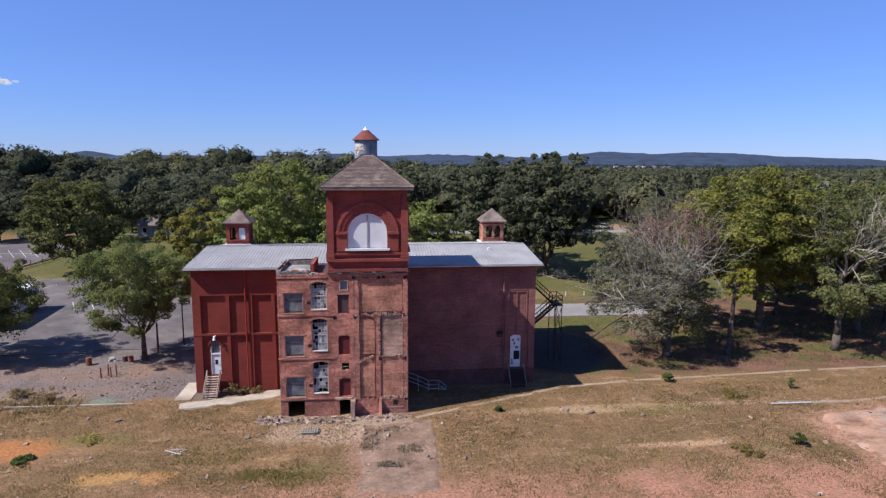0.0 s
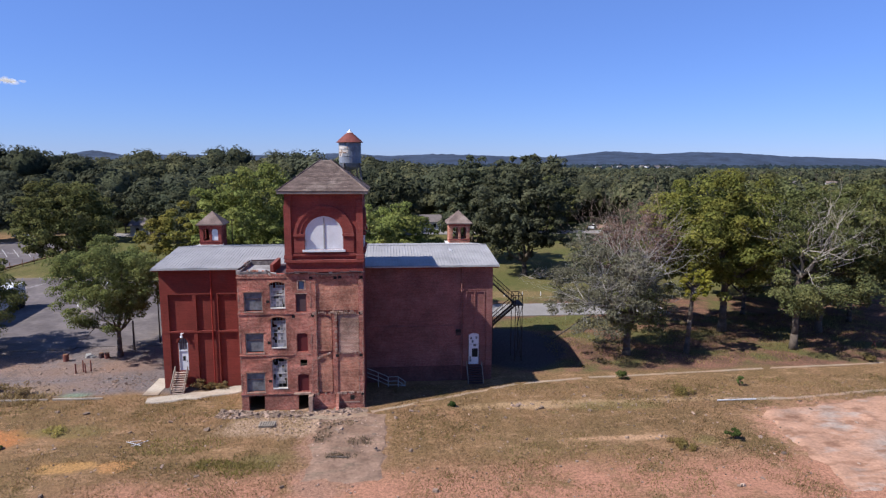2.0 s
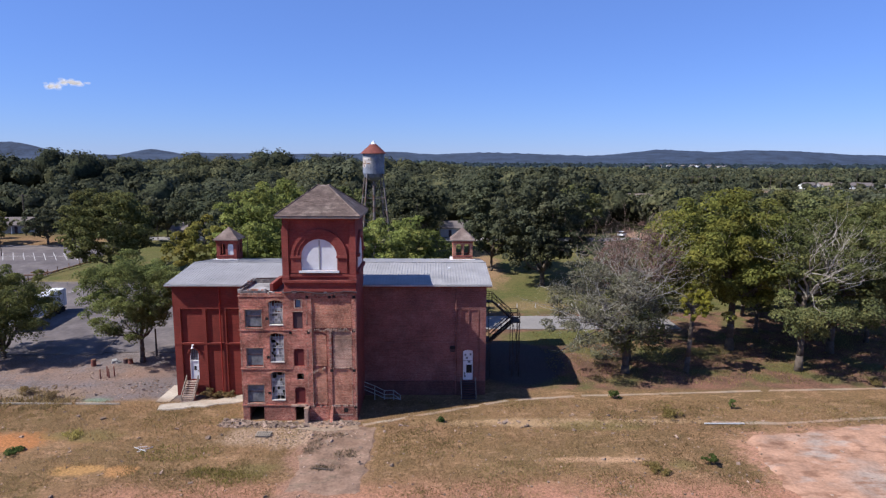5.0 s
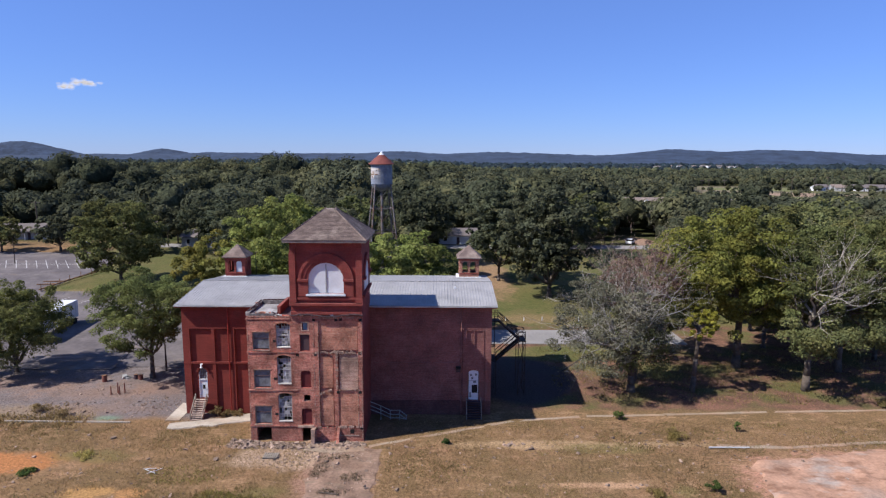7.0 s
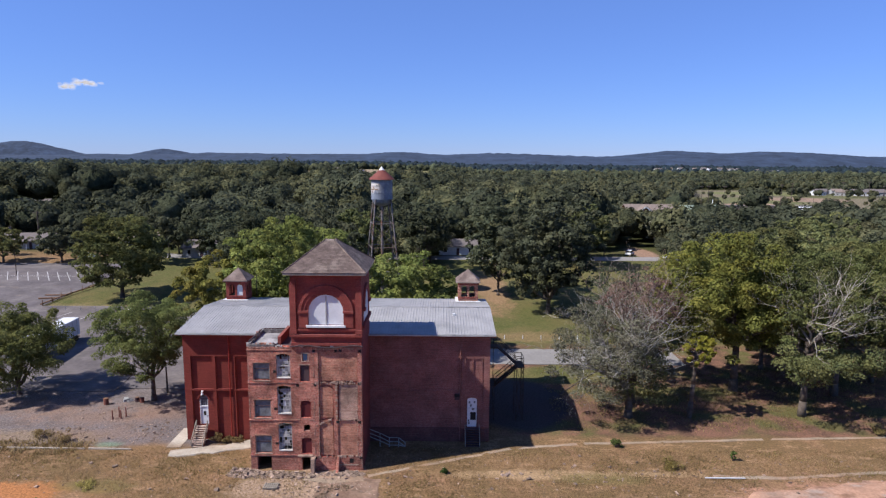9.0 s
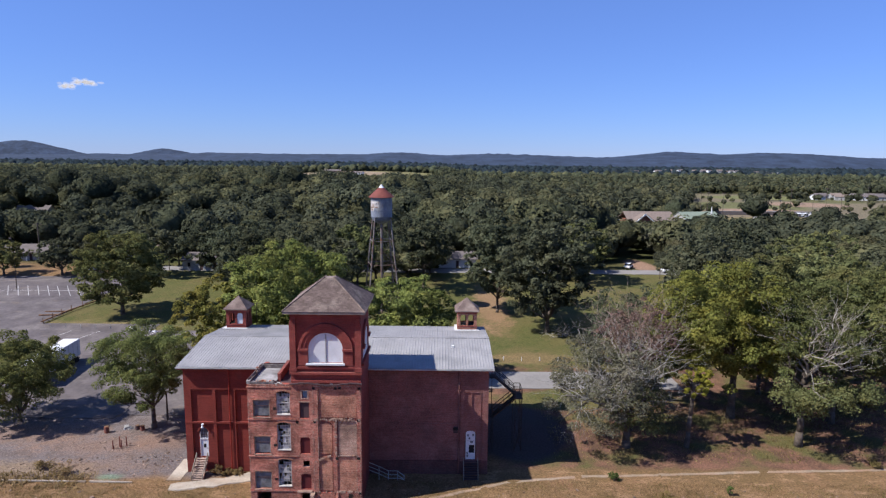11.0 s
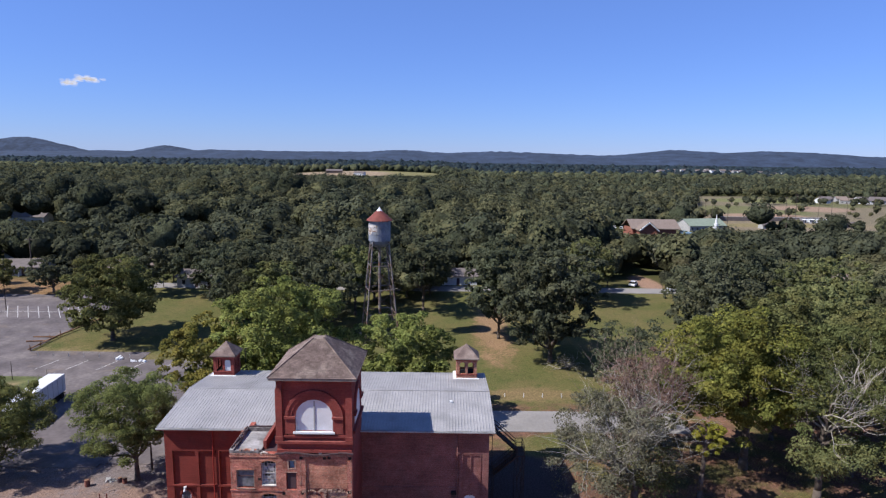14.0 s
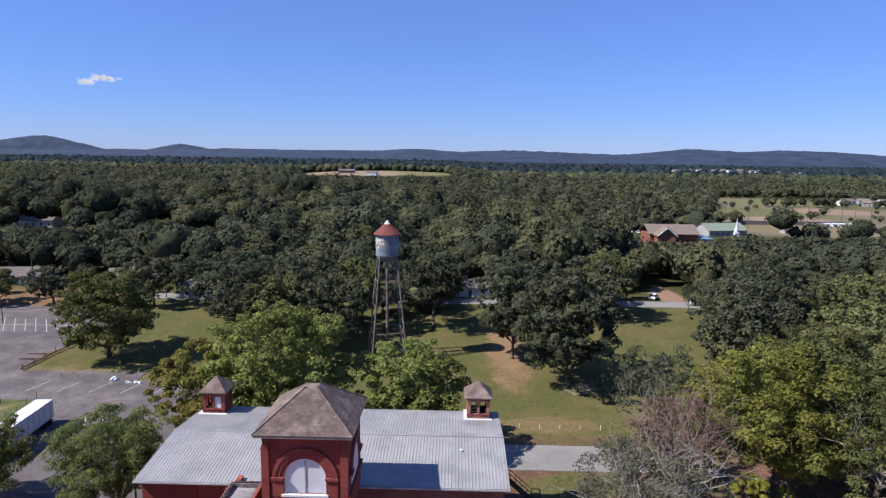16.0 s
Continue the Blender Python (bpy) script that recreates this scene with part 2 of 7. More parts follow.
def canopy_mat(name, one, two):
    """Far crowns: leaf clumps as relief, dark noise for the shade between them, with colours that change from tree to
    tree.
    """
    m = mat(name, one, 1.0, vary=0.35, scale=0.4, fine=1.6, island=0.4, second=two, second_amount=0.5, second_scale=0.03, spec=0.05)
    n, l = m.node_tree.nodes, m.node_tree.links
    geo = n.new("ShaderNodeNewGeometry")
    t = n.new("ShaderNodeTexNoise")
    t.inputs["Scale"].default_value, t.inputs["Detail"].default_value, t.inputs["Roughness"].default_value = 0.8, 6, 0.7
    l.new(geo.outputs["Position"], t.inputs["Vector"])
    bn = n.new("ShaderNodeBump")
    bn.inputs["Strength"].default_value, bn.inputs["Distance"].default_value = 1.0, 2.2
    l.new(t.outputs["Fac"], bn.inputs["Height"]), l.new(bn.outputs["Normal"], n["Principled BSDF"].inputs["Normal"])
    return m


# canopy is darker than the leaves so crown hearts read as shaded
M["canopy"] = canopy_mat("canopy", (0.068, 0.08, 0.049), (0.11, 0.11, 0.056))
# farthest crowns: distance haze put into the colour as dark blue
M["canopy_hazed"] = canopy_mat("canopy_hazed", (0.026, 0.041, 0.052), (0.042, 0.053, 0.055))
# hill colour holds the blue of distance haze, not of the trees
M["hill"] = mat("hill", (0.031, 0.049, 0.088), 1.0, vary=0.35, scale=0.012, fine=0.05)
M["tank_metal"] = mat("tank_metal", (0.24, 0.27, 0.34), 0.6, 0.2, vary=0.2, scale=0.6, fine=4, second=(0.34, 0.35, 0.38), second_amount=0.5, second_scale=0.5)
M["tank_roof"] = mat("tank_roof", (0.2, 0.056, 0.045), 0.8, 0.0, vary=0.2)
M["rust"] = mat("rust", (0.22, 0.12, 0.07), 0.9, vary=0.3)
M["asphalt"] = mat("asphalt", (0.132, 0.113, 0.117), 0.95, vary=0.24, scale=0.3, fine=1.6, second=(0.185, 0.16, 0.158), second_amount=0.5, second_scale=0.14)
M["road_grey"] = mat("road_grey", (0.27, 0.255, 0.25), 0.95, vary=0.14, scale=0.2, fine=3)
M["line_paint"] = mat("line_paint", (0.36, 0.35, 0.35), 0.8, vary=0.15)


def cloud_mat():
    m = mat("cloud", (0.9, 0.9, 0.92), 1.0, vary=0.03)
    n, l = m.node_tree.nodes, m.node_tree.links
    geo, t, r = n.new("ShaderNodeNewGeometry"), n.new("ShaderNodeTexNoise"), n.new("ShaderNodeMapRange")
    t.inputs["Scale"].default_value, t.inputs["Detail"].default_value = 0.014, 2
    r.inputs["From Min"].default_value, r.inputs["From Max"].default_value, r.inputs["To Max"].default_value = 0.3, 0.7, 0.2
    l.new(geo.outputs["Position"], t.inputs["Vector"]), l.new(t.outputs["Fac"], r.inputs["Value"])
    n.remove(n["Principled BSDF"])
    # the puffs emit their own white in place of sunlight on them
    glow, clear, whole = [n.new("ShaderNode" + k) for k in ("Emission", "BsdfTransparent", "MixShader")]
    glow.inputs["Color"].default_value, glow.inputs["Strength"].default_value = (0.93, 0.9, 0.93, 1), 0.6
    l.new(r.outputs["Result"], whole.inputs["Fac"]), l.new(clear.outputs[0], whole.inputs[1]), l.new(glow.outputs[0], whole.inputs[2])
    l.new(whole.outputs[0], n["Material Output"].inputs["Surface"])
    return m


M["cloud"] = cloud_mat()
M["red_brick_far"] = mat("red_brick_far", (0.29, 0.115, 0.085), 0.9, vary=0.12)
M["roof_far"] = mat("roof_far", (0.17, 0.145, 0.14), 0.9, vary=0.15)
M["roof_green"] = mat("roof_green", (0.24, 0.29, 0.23), 0.8, vary=0.15)
M["roof_brown"] = mat("roof_brown", (0.235, 0.185, 0.16), 0.9, vary=0.15)


# ---- building helpers ----
def box(bm, x0, x1, y0, y1, z0, z1):
    v = [bm.verts.new((x, y, z)) for z in (z0, z1) for x, y in ((x0, y0), (x1, y0), (x1, y1), (x0, y1))]
    for f in ((3, 2, 1, 0), (4, 5, 6, 7), (0, 1, 5, 4), (1, 2, 6, 5), (2, 3, 7, 6), (3, 0, 4, 7)):
        bm.faces.new([v[i] for i in f])


def prism(bm, pts, y0, y1):
    """An upright slab: its outline in x and z, counter-clockwise seen from the front, between two y."""
    a, b = [bm.verts.new((x, y0, z)) for x, z in pts], [bm.verts.new((x, y1, z)) for x, z in pts]
    bm.faces.new(a), bm.faces.new(b[::-1])
    for i in range(len(pts)):
        j = (i + 1) % len(pts)
        bm.faces.new((a[j], a[i], b[i], b[j]))


def tube(bm, p, q, r0, r1=None, sides=6):
    """A tapered round bar from p to q."""
    p, q = Vector(p), Vector(q)
    r1 = r0 if r1 is None else r1
    ax = (q - p).normalized()
    u = ax.orthogonal().normalized()
    w = ax.cross(u)
    rings = []
    for c, r in ((p, r0), (q, r1)):
        rings.append([bm.verts.new(c + (u * math.cos(k * math.tau / sides) + w * math.sin(k * math.tau / sides)) * r) for k in range(sides)])
    for k in range(sides):
        j = (k + 1) % sides
        bm.faces.new((rings[0][k], rings[0][j], rings[1][j], rings[1][k]))
    bm.faces.new(rings[0][::-1]), bm.faces.new(rings[1])


def bar(bm, p, q, w, h=None):
    """A square bar from p to q."""
    tube(bm, p, q, w * 0.7071, w * 0.7071, 4)


def arch_points(cx, z, r, n=12, rise=None):
    """Points of an arch from its right springing to its left."""
    rise = r if rise is None else rise
    return [(cx + r * math.cos(math.pi * k / n), z + rise * math.sin(math.pi * k / n)) for k in range(n + 1)]


def wall_panel(bm, x0, x1, z0, z1, y0, y1, holes):
    """A wall from y0 (front) to y1 with openings through it: (x0, x1, z0, z1[, rise of its arched head])."""
    xs = sorted({x0, x1, *(h[0] for h in holes), *(h[1] for h in holes)})
    zs = sorted({z0, z1, *(h[2] for h in holes), *(h[3] for h in holes)})

    def solid(i, j):
        if not (0 <= i < len(xs) - 1 and 0 <= j < len(zs) - 1):
            return False
        cx, cz = (xs[i] + xs[i + 1]) / 2, (zs[j] + zs[j + 1]) / 2
        return not any(h[0] < cx < h[1] and h[2] < cz < h[3] for h in holes)

    cache = {}

    def vert(i, j, y):
        if (i, j, y) not in cache:
            cache[i, j, y] = bm.verts.new((xs[i], y, zs[j]))
        return cache[i, j, y]

    for i in range(len(xs) - 1):
        for j in range(len(zs) - 1):
            if not solid(i, j):
                continue
            bm.faces.new((vert(i, j, y0), vert(i + 1, j, y0), vert(i + 1, j + 1, y0), vert(i, j + 1, y0)))
            bm.faces.new((vert(i, j + 1, y1), vert(i + 1, j + 1, y1), vert(i + 1, j, y1), vert(i, j, y1)))
            for di, dj, a, b in ((-1, 0, (i, j + 1), (i, j)), (1, 0, (i + 1, j), (i + 1, j + 1)), (0, -1, (i, j), (i + 1, j)), (0, 1, (i + 1, j + 1), (i, j + 1))):
                if not solid(i + di, j + dj):
                    bm.faces.new((vert(*b, y0), vert(*a, y0), vert(*a, y1), vert(*b, y1)))
    for h in holes:
        if len(h) > 4:
            cx, r, rise = (h[0] + h[1]) / 2, (h[1] - h[0]) / 2, h[4]
            pts = arch_points(cx, h[3] - rise, r, 10, rise)
            for side in (pts[:6], pts[5:]):
                corner = (h[1], h[3]) if side[0][0] > cx + 0.01 else (h[0], h[3])
                prism(bm, side + [corner], y0 + 0.003, y1 - 0.003)


def part(name, bm, material, parent=None, label="", bevel=0.0, smooth=False):
    """Links a bmesh, given in world coordinates, as one mesh object under a thing or a part."""
    if isinstance(bm, bmesh.types.BMesh):
        bmesh.ops.recalc_face_normals(bm, faces=bm.faces)
        me = bpy.data.meshes.new(name)
        bm.to_mesh(me)
        bm.free()
    else:
        me = bm
    if smooth:
        me.polygons.foreach_set("use_smooth", [True] * len(me.polygons))
    me.materials.append(M[material]) if not me.materials else None
    ob = new(name, me)
    if parent is not None:
        ob.parent = parent
        if parent.type == "EMPTY":
            ob.matrix_parent_inverse = parent.matrix_basis.inverted()
    if label:
        ob["label"] = label
    if bevel:
        mod = ob.modifiers.new("bevel", "BEVEL")
        mod.width, mod.segments, mod.limit_method = bevel, 1, "ANGLE"
    return ob


def thing(name, loc, label, category, group="", kind=""):
    ob = new(name)
    ob.matrix_basis = Matrix.Translation(loc)
    return tagged(ob, label, category, group, kind)


def boxes(*items):
    bm = bmesh.new()
    for it in items:
        box(bm, *it)
    return bm


def each(name, items, material, parent, label=""):
    """One part for each box."""
    return [part(name, boxes(it), material, parent, label) for it in items]


def ground_z(x, y):
    """The lie of the land: level round the mill, rising gently behind it."""
    s = min(max((y - 70) / 120, 0), 1)
    z = 2.4 * s * s * (3 - 2 * s)
    d = max(y - 400, 0)
    u, w = min(max((y - 190) / 140, 0), 1), min(max((x + 20) / 120, 0), 1)
    z += 8 * math.exp(-((x + 110) / 150) ** 2 - ((y - 1070) / 120) ** 2)
    z += 10 * math.exp(-((x - 650) / 190) ** 2 - ((y - 1520) / 110) ** 2)
    return z - 6.5 * u * u * (3 - 2 * u) * w * w * (3 - 2 * w) - 0.004 * min(d, 1500)
# ---- ground ----
def ground_material():
    """One sheet: dry grass, red soil, leaf litter, lawn and far woodland floor, blended by place."""
    m = bpy.data.materials.new("ground")
    m.use_nodes = True
    n, l = m.node_tree.nodes, m.node_tree.links
    b = n["Principled BSDF"]
    b.inputs["Roughness"].default_value = 1.0
    b.inputs["Specular IOR Level"].default_value = 0.1
    geo = n.new("ShaderNodeNewGeometry")
    sep = n.new("ShaderNodeSeparateXYZ")
    l.new(geo.outputs["Position"], sep.inputs[0])

    def math_node(op, a, c=None):
        x = n.new("ShaderNodeMath")
        x.operation = op
        for k, v in enumerate((a, c)):
            if isinstance(v, (int, float)):
                x.inputs[k].default_value = v
            elif v is not None:
                l.new(v, x.inputs[k])
        return x.outputs[0]

    def noise_at(s, detail=5.0, rough=0.6, stretch=None):
        t = n.new("ShaderNodeTexNoise")
        t.inputs["Scale"].default_value, t.inputs["Detail"].default_value, t.inputs["Roughness"].default_value = s, detail, rough
        if stretch:
            mp = n.new("ShaderNodeMapping")
            mp.inputs["Scale"].default_value = stretch
            l.new(geo.outputs["Position"], mp.inputs["Vector"]), l.new(mp.outputs["Vector"], t.inputs["Vector"])
        else:
            l.new(geo.outputs["Position"], t.inputs["Vector"])
        return t.outputs["Fac"]

    def ramp(v, lo, hi, a=0.0, c=1.0):
        r = n.new("ShaderNodeMapRange")
        r.interpolation_type = "SMOOTHSTEP"
        for k, val in (("From Min", lo), ("From Max", hi), ("To Min", a), ("To Max", c)):
            r.inputs[k].default_value = val
        l.new(v, r.inputs["Value"])
        return r.outputs["Result"]

    def mix(a, c, fac):
        x = n.new("ShaderNodeMix")
        x.data_type = "RGBA"
        for socket, value in ((x.inputs["Factor"], fac), (x.inputs["A"], a), (x.inputs["B"], c)):
            if isinstance(value, (int, float)):
                socket.default_value = value
            elif isinstance(value, tuple):
                socket.default_value = (*value, 1)
            else:
                l.new(value, socket)
        return x.outputs["Result"]

    wob = math_node("SUBTRACT", noise_at(0.22, 6), 0.5)
    wob_fine = math_node("SUBTRACT", noise_at(1.3, 5), 0.5)

    def patch(cx, cy, rx, ry, soft=0.4, ragged=2.2):
        """A ragged oval, 1 inside and 0 outside."""
        dx, dy = math_node("DIVIDE", math_node("SUBTRACT", sep.outputs["X"], cx), rx), math_node("DIVIDE", math_node("SUBTRACT", sep.outputs["Y"], cy), ry)
        d = math_node("SQRT", math_node("ADD", math_node("MULTIPLY", dx, dx), math_node("MULTIPLY", dy, dy)))
        d = math_node("ADD", d, math_node("ADD", math_node("MULTIPLY", wob, ragged), math_node("MULTIPLY", wob_fine, ragged * 0.6)))
        return ramp(d, 1 + soft, 1 - soft)

    def beyond(axis, at, soft, ragged=3.0):
        v = math_node("ADD", sep.outputs[axis], math_node("MULTIPLY", wob, ragged * 2))
        return ramp(v, at - soft, at + soft)

    def both(*f):
        r = f[0]
        for g in f[1:]:
            r = math_node("MULTIPLY", r, g)
        return r

    # dry field: straw, thin green, bare red soil
    col = mix((0.246, 0.163, 0.085), (0.18, 0.128, 0.062), ramp(noise_at(0.16, 6), 0.42, 0.6))
    col = mix(col, (0.31, 0.19, 0.115), both(ramp(noise_at(0.11, 8, 0.7), 0.52, 0.68), 0.75))
    col = mix(col, (0.17, 0.118, 0.06), both(ramp(noise_at(1.1, 6, 0.75), 0.46, 0.62), 0.8))
    col = mix(col, (0.4, 0.27, 0.16), both(ramp(noise_at(0.9, 6, 0.75, (0.4, 1.0, 1.0)), 0.5, 0.68), 0.75))
    col = mix(col, (0.14, 0.095, 0.05), both(ramp(noise_at(2.3, 4, 0.7), 0.52, 0.7), 0.8))
    # red soil strip nearest the camera and bare patches
    red = both(math_node("SUBTRACT", 1.0, beyond("Y", 40.5, 2.5, 2.0)), beyond("X", -17, 4, 2), ramp(noise_at(0.3, 6), 0.3, 0.5))
    col = mix(col, (0.41, 0.222, 0.15), math_node("MULTIPLY", red, 0.85))
    for cx, cy, rx, ry, c in ((-30.5, 48.4, 6.2, 1.9, (0.41, 0.19, 0.075)), (-19.4, 43.2, 1.9, 0.9, (0.4, 0.25, 0.1)), (-16.0, 43.1, 1.1, 0.8, (0.39, 0.225, 0.095)),
                              (46.5, 44.6, 9.5, 5.4, (0.46, 0.265, 0.185)), (60, 43, 10, 7, (0.45, 0.26, 0.18)), (43, 46.5, 3.0, 1.2, (0.36, 0.17, 0.1)), (49, 44.0, 3.6, 1.0, (0.45, 0.3, 0.225)), (47.5, 47.6, 4, 0.7, (0.46, 0.35, 0.28)), (53, 46.5, 3, 1.2, (0.37, 0.18, 0.11)), (44.5, 42.5, 2.6, 0.8, (0.36, 0.17, 0.1)),
                              (0.5, 45.5, 3.2, 7.5, (0.3, 0.19, 0.135)), (1.0, 44.5, 1.6, 2.2, (0.24, 0.15, 0.105)), (-0.6, 47.5, 1.4, 1.8, (0.25, 0.16, 0.115)), (-4, 49.5, 5.5, 2.2, (0.4, 0.31, 0.22)), (24, 44.5, 4.5, 0.5, (0.44, 0.3, 0.18)), (22.5, 52, 12, 0.8, (0.38, 0.28, 0.16))):
        col = mix(col, c, math_node("MULTIPLY", patch(cx, cy, rx, ry), 0.9))
    for cx, cy, rx, ry in ((-23, 49.5, 3.2, 1.2), (26, 51.2, 3.5, 1.0), (-5, 43.0, 2.2, 1.2), (30.5, 43.6, 1.4, 1.0)):
        col = mix(col, (0.17, 0.155, 0.06), math_node("MULTIPLY", patch(cx, cy, rx, ry), 0.6))
    # broken paving and gravel beside the mill
    gravel = mix((0.185, 0.17, 0.168), (0.148, 0.128, 0.116), ramp(noise_at(0.5, 7, 0.7), 0.45, 0.65))
    gravel = mix(gravel, (0.26, 0.228, 0.21), ramp(noise_at(1.7, 5, 0.7), 0.58, 0.75))
    col = mix(col, gravel, both(beyond("Y", 58, 1.0, 1.5), math_node("SUBTRACT", 1.0, beyond("X", -14, 2.0)), math_node("SUBTRACT", 1.0, beyond("Y", 110, 3.0))))
    for cx, cy, rx, ry, c in ((-30, 65.5, 8, 2.6, (0.3, 0.2, 0.14)), (-24.5, 67, 3, 2.2, (0.27, 0.175, 0.12)), (-41, 68, 7, 3, (0.29, 0.19, 0.13)), (-21.5, 62.5, 2.6, 3.0, (0.145, 0.135, 0.135)), (-37, 59.6, 9, 1.5, (0.33, 0.24, 0.115)), (-27, 60.5, 5, 1.4, (0.25, 0.18, 0.135))):
        col = mix(col, c, math_node("MULTIPLY", patch(cx, cy, rx, ry, 0.5, 2.6), 0.42))
    col = mix(col, (0.17, 0.3, 0.2), math_node("MULTIPLY", patch(-25.6, 58.0, 1.5, 0.7, 0.5, 1.2), 0.6))
    # leaf litter and soil under the trees
    litter = mix((0.215, 0.125, 0.086), (0.135, 0.085, 0.06), ramp(noise_at(0.4, 7), 0.42, 0.6))
    litter = mix(litter, (0.12, 0.12, 0.048), ramp(noise_at(0.17, 6), 0.44, 0.62))
    col = mix(col, litter, both(beyond("Y", 60.5, 0.8, 1.0), beyond("X", 17.5, 1.5)))
    # near-black oval deepens the mill's cast shadow within the ground colour
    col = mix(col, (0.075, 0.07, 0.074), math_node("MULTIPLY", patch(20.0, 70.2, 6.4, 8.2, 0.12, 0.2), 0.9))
    # lawns
    lawn = mix((0.108, 0.12, 0.042), (0.142, 0.134, 0.055), ramp(noise_at(0.1, 6), 0.4, 0.62))
    lawn = mix(lawn, (0.088, 0.108, 0.035), ramp(noise_at(0.6, 5), 0.5, 0.7))
    col = mix(col, lawn, both(beyond("Y", 94, 1.5, 1.0), beyond("X", -80, 3.0, 2)))
    col = mix(col, lawn, both(patch(28, 80.5, 9, 3.6, 0.2, 0.5), beyond("X", 17.5, 1.0)))
    col = mix(col, (0.34, 0.22, 0.14), math_node("MULTIPLY", patch(21.5, 131, 3.5, 18), 0.65))
    col = mix(col, (0.33, 0.22, 0.13), math_node("MULTIPLY", patch(26, 98, 9, 2.4), 0.4))
    col = mix(col, (0.24, 0.2, 0.1), math_node("MULTIPLY", patch(-60, 113, 15, 4.5), 0.8))
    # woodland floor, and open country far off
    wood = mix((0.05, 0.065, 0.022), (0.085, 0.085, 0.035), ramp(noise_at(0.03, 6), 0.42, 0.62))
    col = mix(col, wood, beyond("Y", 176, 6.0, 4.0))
    # beyond 1350 m the ground colour turns dark blue to stand for haze
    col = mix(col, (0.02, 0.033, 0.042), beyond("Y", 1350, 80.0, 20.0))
    for cx, cy, rx, ry, c in ((235, 420, 75, 60, (0.21, 0.185, 0.125)), (310, 560, 120, 150, (0.19, 0.175, 0.115)), (270, 520, 45, 50, (0.15, 0.165, 0.075)), (330, 540, 35, 30, (0.3, 0.23, 0.165)), (380, 600, 40, 40, (0.14, 0.15, 0.07)), (225, 400, 60, 12, (0.22, 0.2, 0.1)), (255, 470, 30, 18, (0.33, 0.25, 0.18)), (190, 500, 35, 30, (0.15, 0.175, 0.07)), (340, 640, 60, 35, (0.17, 0.19, 0.08)), (71, 181, 4, 10, (0.3, 0.21, 0.15)), (-60, 1060, 66, 85, (0.2, 0.2, 0.09)), (-160, 1000, 85, 75, (0.3, 0.25, 0.17)), (170, 437, 22, 20, (0.16, 0.17, 0.07))):
        col = mix(col, c, patch(cx, cy, rx, ry, 0.2, 0.5))
    fine = ramp(noise_at(4.5, 5, 0.75), 0.28, 0.72, 0.56 * ALBEDO, 1.44 * ALBEDO)
    hsv = n.new("ShaderNodeHueSaturation")
    warm = n.new("ShaderNodeMix")
    warm.data_type, warm.blend_type = "RGBA", "MULTIPLY"
    warm.inputs["Factor"].default_value, warm.inputs["B"].default_value = 1.0, (1.05, 0.96, 0.97, 1)
    l.new(col, warm.inputs["A"])
    l.new(warm.outputs["Result"], hsv.inputs["Color"]), l.new(fine, hsv.inputs["Value"])
    l.new(hsv.outputs["Color"], b.inputs["Base Color"])
    bn = n.new("ShaderNodeBump")
    bn.inputs["Strength"].default_value, bn.inputs["Distance"].default_value = 0.7, 0.12
    l.new(noise_at(3.0, 6, 0.7), bn.inputs["Height"]), l.new(bn.outputs["Normal"], b.inputs["Normal"])
    return m


M["ground"] = ground_material()
M["tar_grey"] = mat("tar_grey", (0.17, 0.15, 0.15), 0.85, vary=0.4, scale=1.5, fine=6, second=(0.4, 0.36, 0.34), second_amount=0.4, second_scale=1.1)
M["tar_pale"] = mat("tar_pale", (0.34, 0.33, 0.34), 0.9, vary=0.25, scale=0.8, fine=5, second=(0.2, 0.19, 0.19), second_amount=0.4, second_scale=0.9)


def mesh_from(name, verts, faces):
    me = bpy.data.meshes.new(name)
    me.from_pydata(verts, [], faces)
    return me


def sheet(name, xs, ys, lift, material, rough=0.0):
    """A grid laid on the land."""
    verts = [(x, y, ground_z(x, y) + lift + (rough * (noise.noise(Vector((x * 0.35, y * 0.35, 3))) + 0.6 * noise.noise(Vector((x * 1.1, y * 1.1, 8)))) if rough else 0)) for y in ys for x in xs]
    w = len(xs)
    faces = [(j * w + i, j * w + i + 1, (j + 1) * w + i + 1, (j + 1) * w + i) for j in range(len(ys) - 1) for i in range(w - 1)]
    me = mesh_from(name, verts, faces)
    me.materials.append(M[material])
    me.polygons.foreach_set("use_smooth", [True] * len(faces))
    return me


def steps(a, b, d):
    k = max(1, round((b - a) / d))
    return [a + (b - a) * i / k for i in range(k + 1)]


gx = [-4800, -3000, -1800, -1000, -600, -420, -340, -280, -230, -180, -150, -120] + steps(-90, 90, 1.5) + [100, 110, 120, 140, 180, 300, 420, 480, 540, 600, 660, 720, 780, 840, 920, 1000, 1800, 3000, 4800]
gy = [-600, -200, -60] + steps(-20, 30, 10) + steps(31.5, 75, 1.0) + steps(80, 200, 5) + steps(210, 420, 10) + [600, 800, 880, 930, 980, 1030, 1080, 1130, 1200, 1300, 1380, 1430, 1480, 1530, 1580, 1640, 1720, 1900, 2600, 3600, 4800]
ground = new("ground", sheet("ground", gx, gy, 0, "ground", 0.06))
tagged(ground, "dry grass field with bare red soil, leaf litter and lawns", "ground", kind="structure")


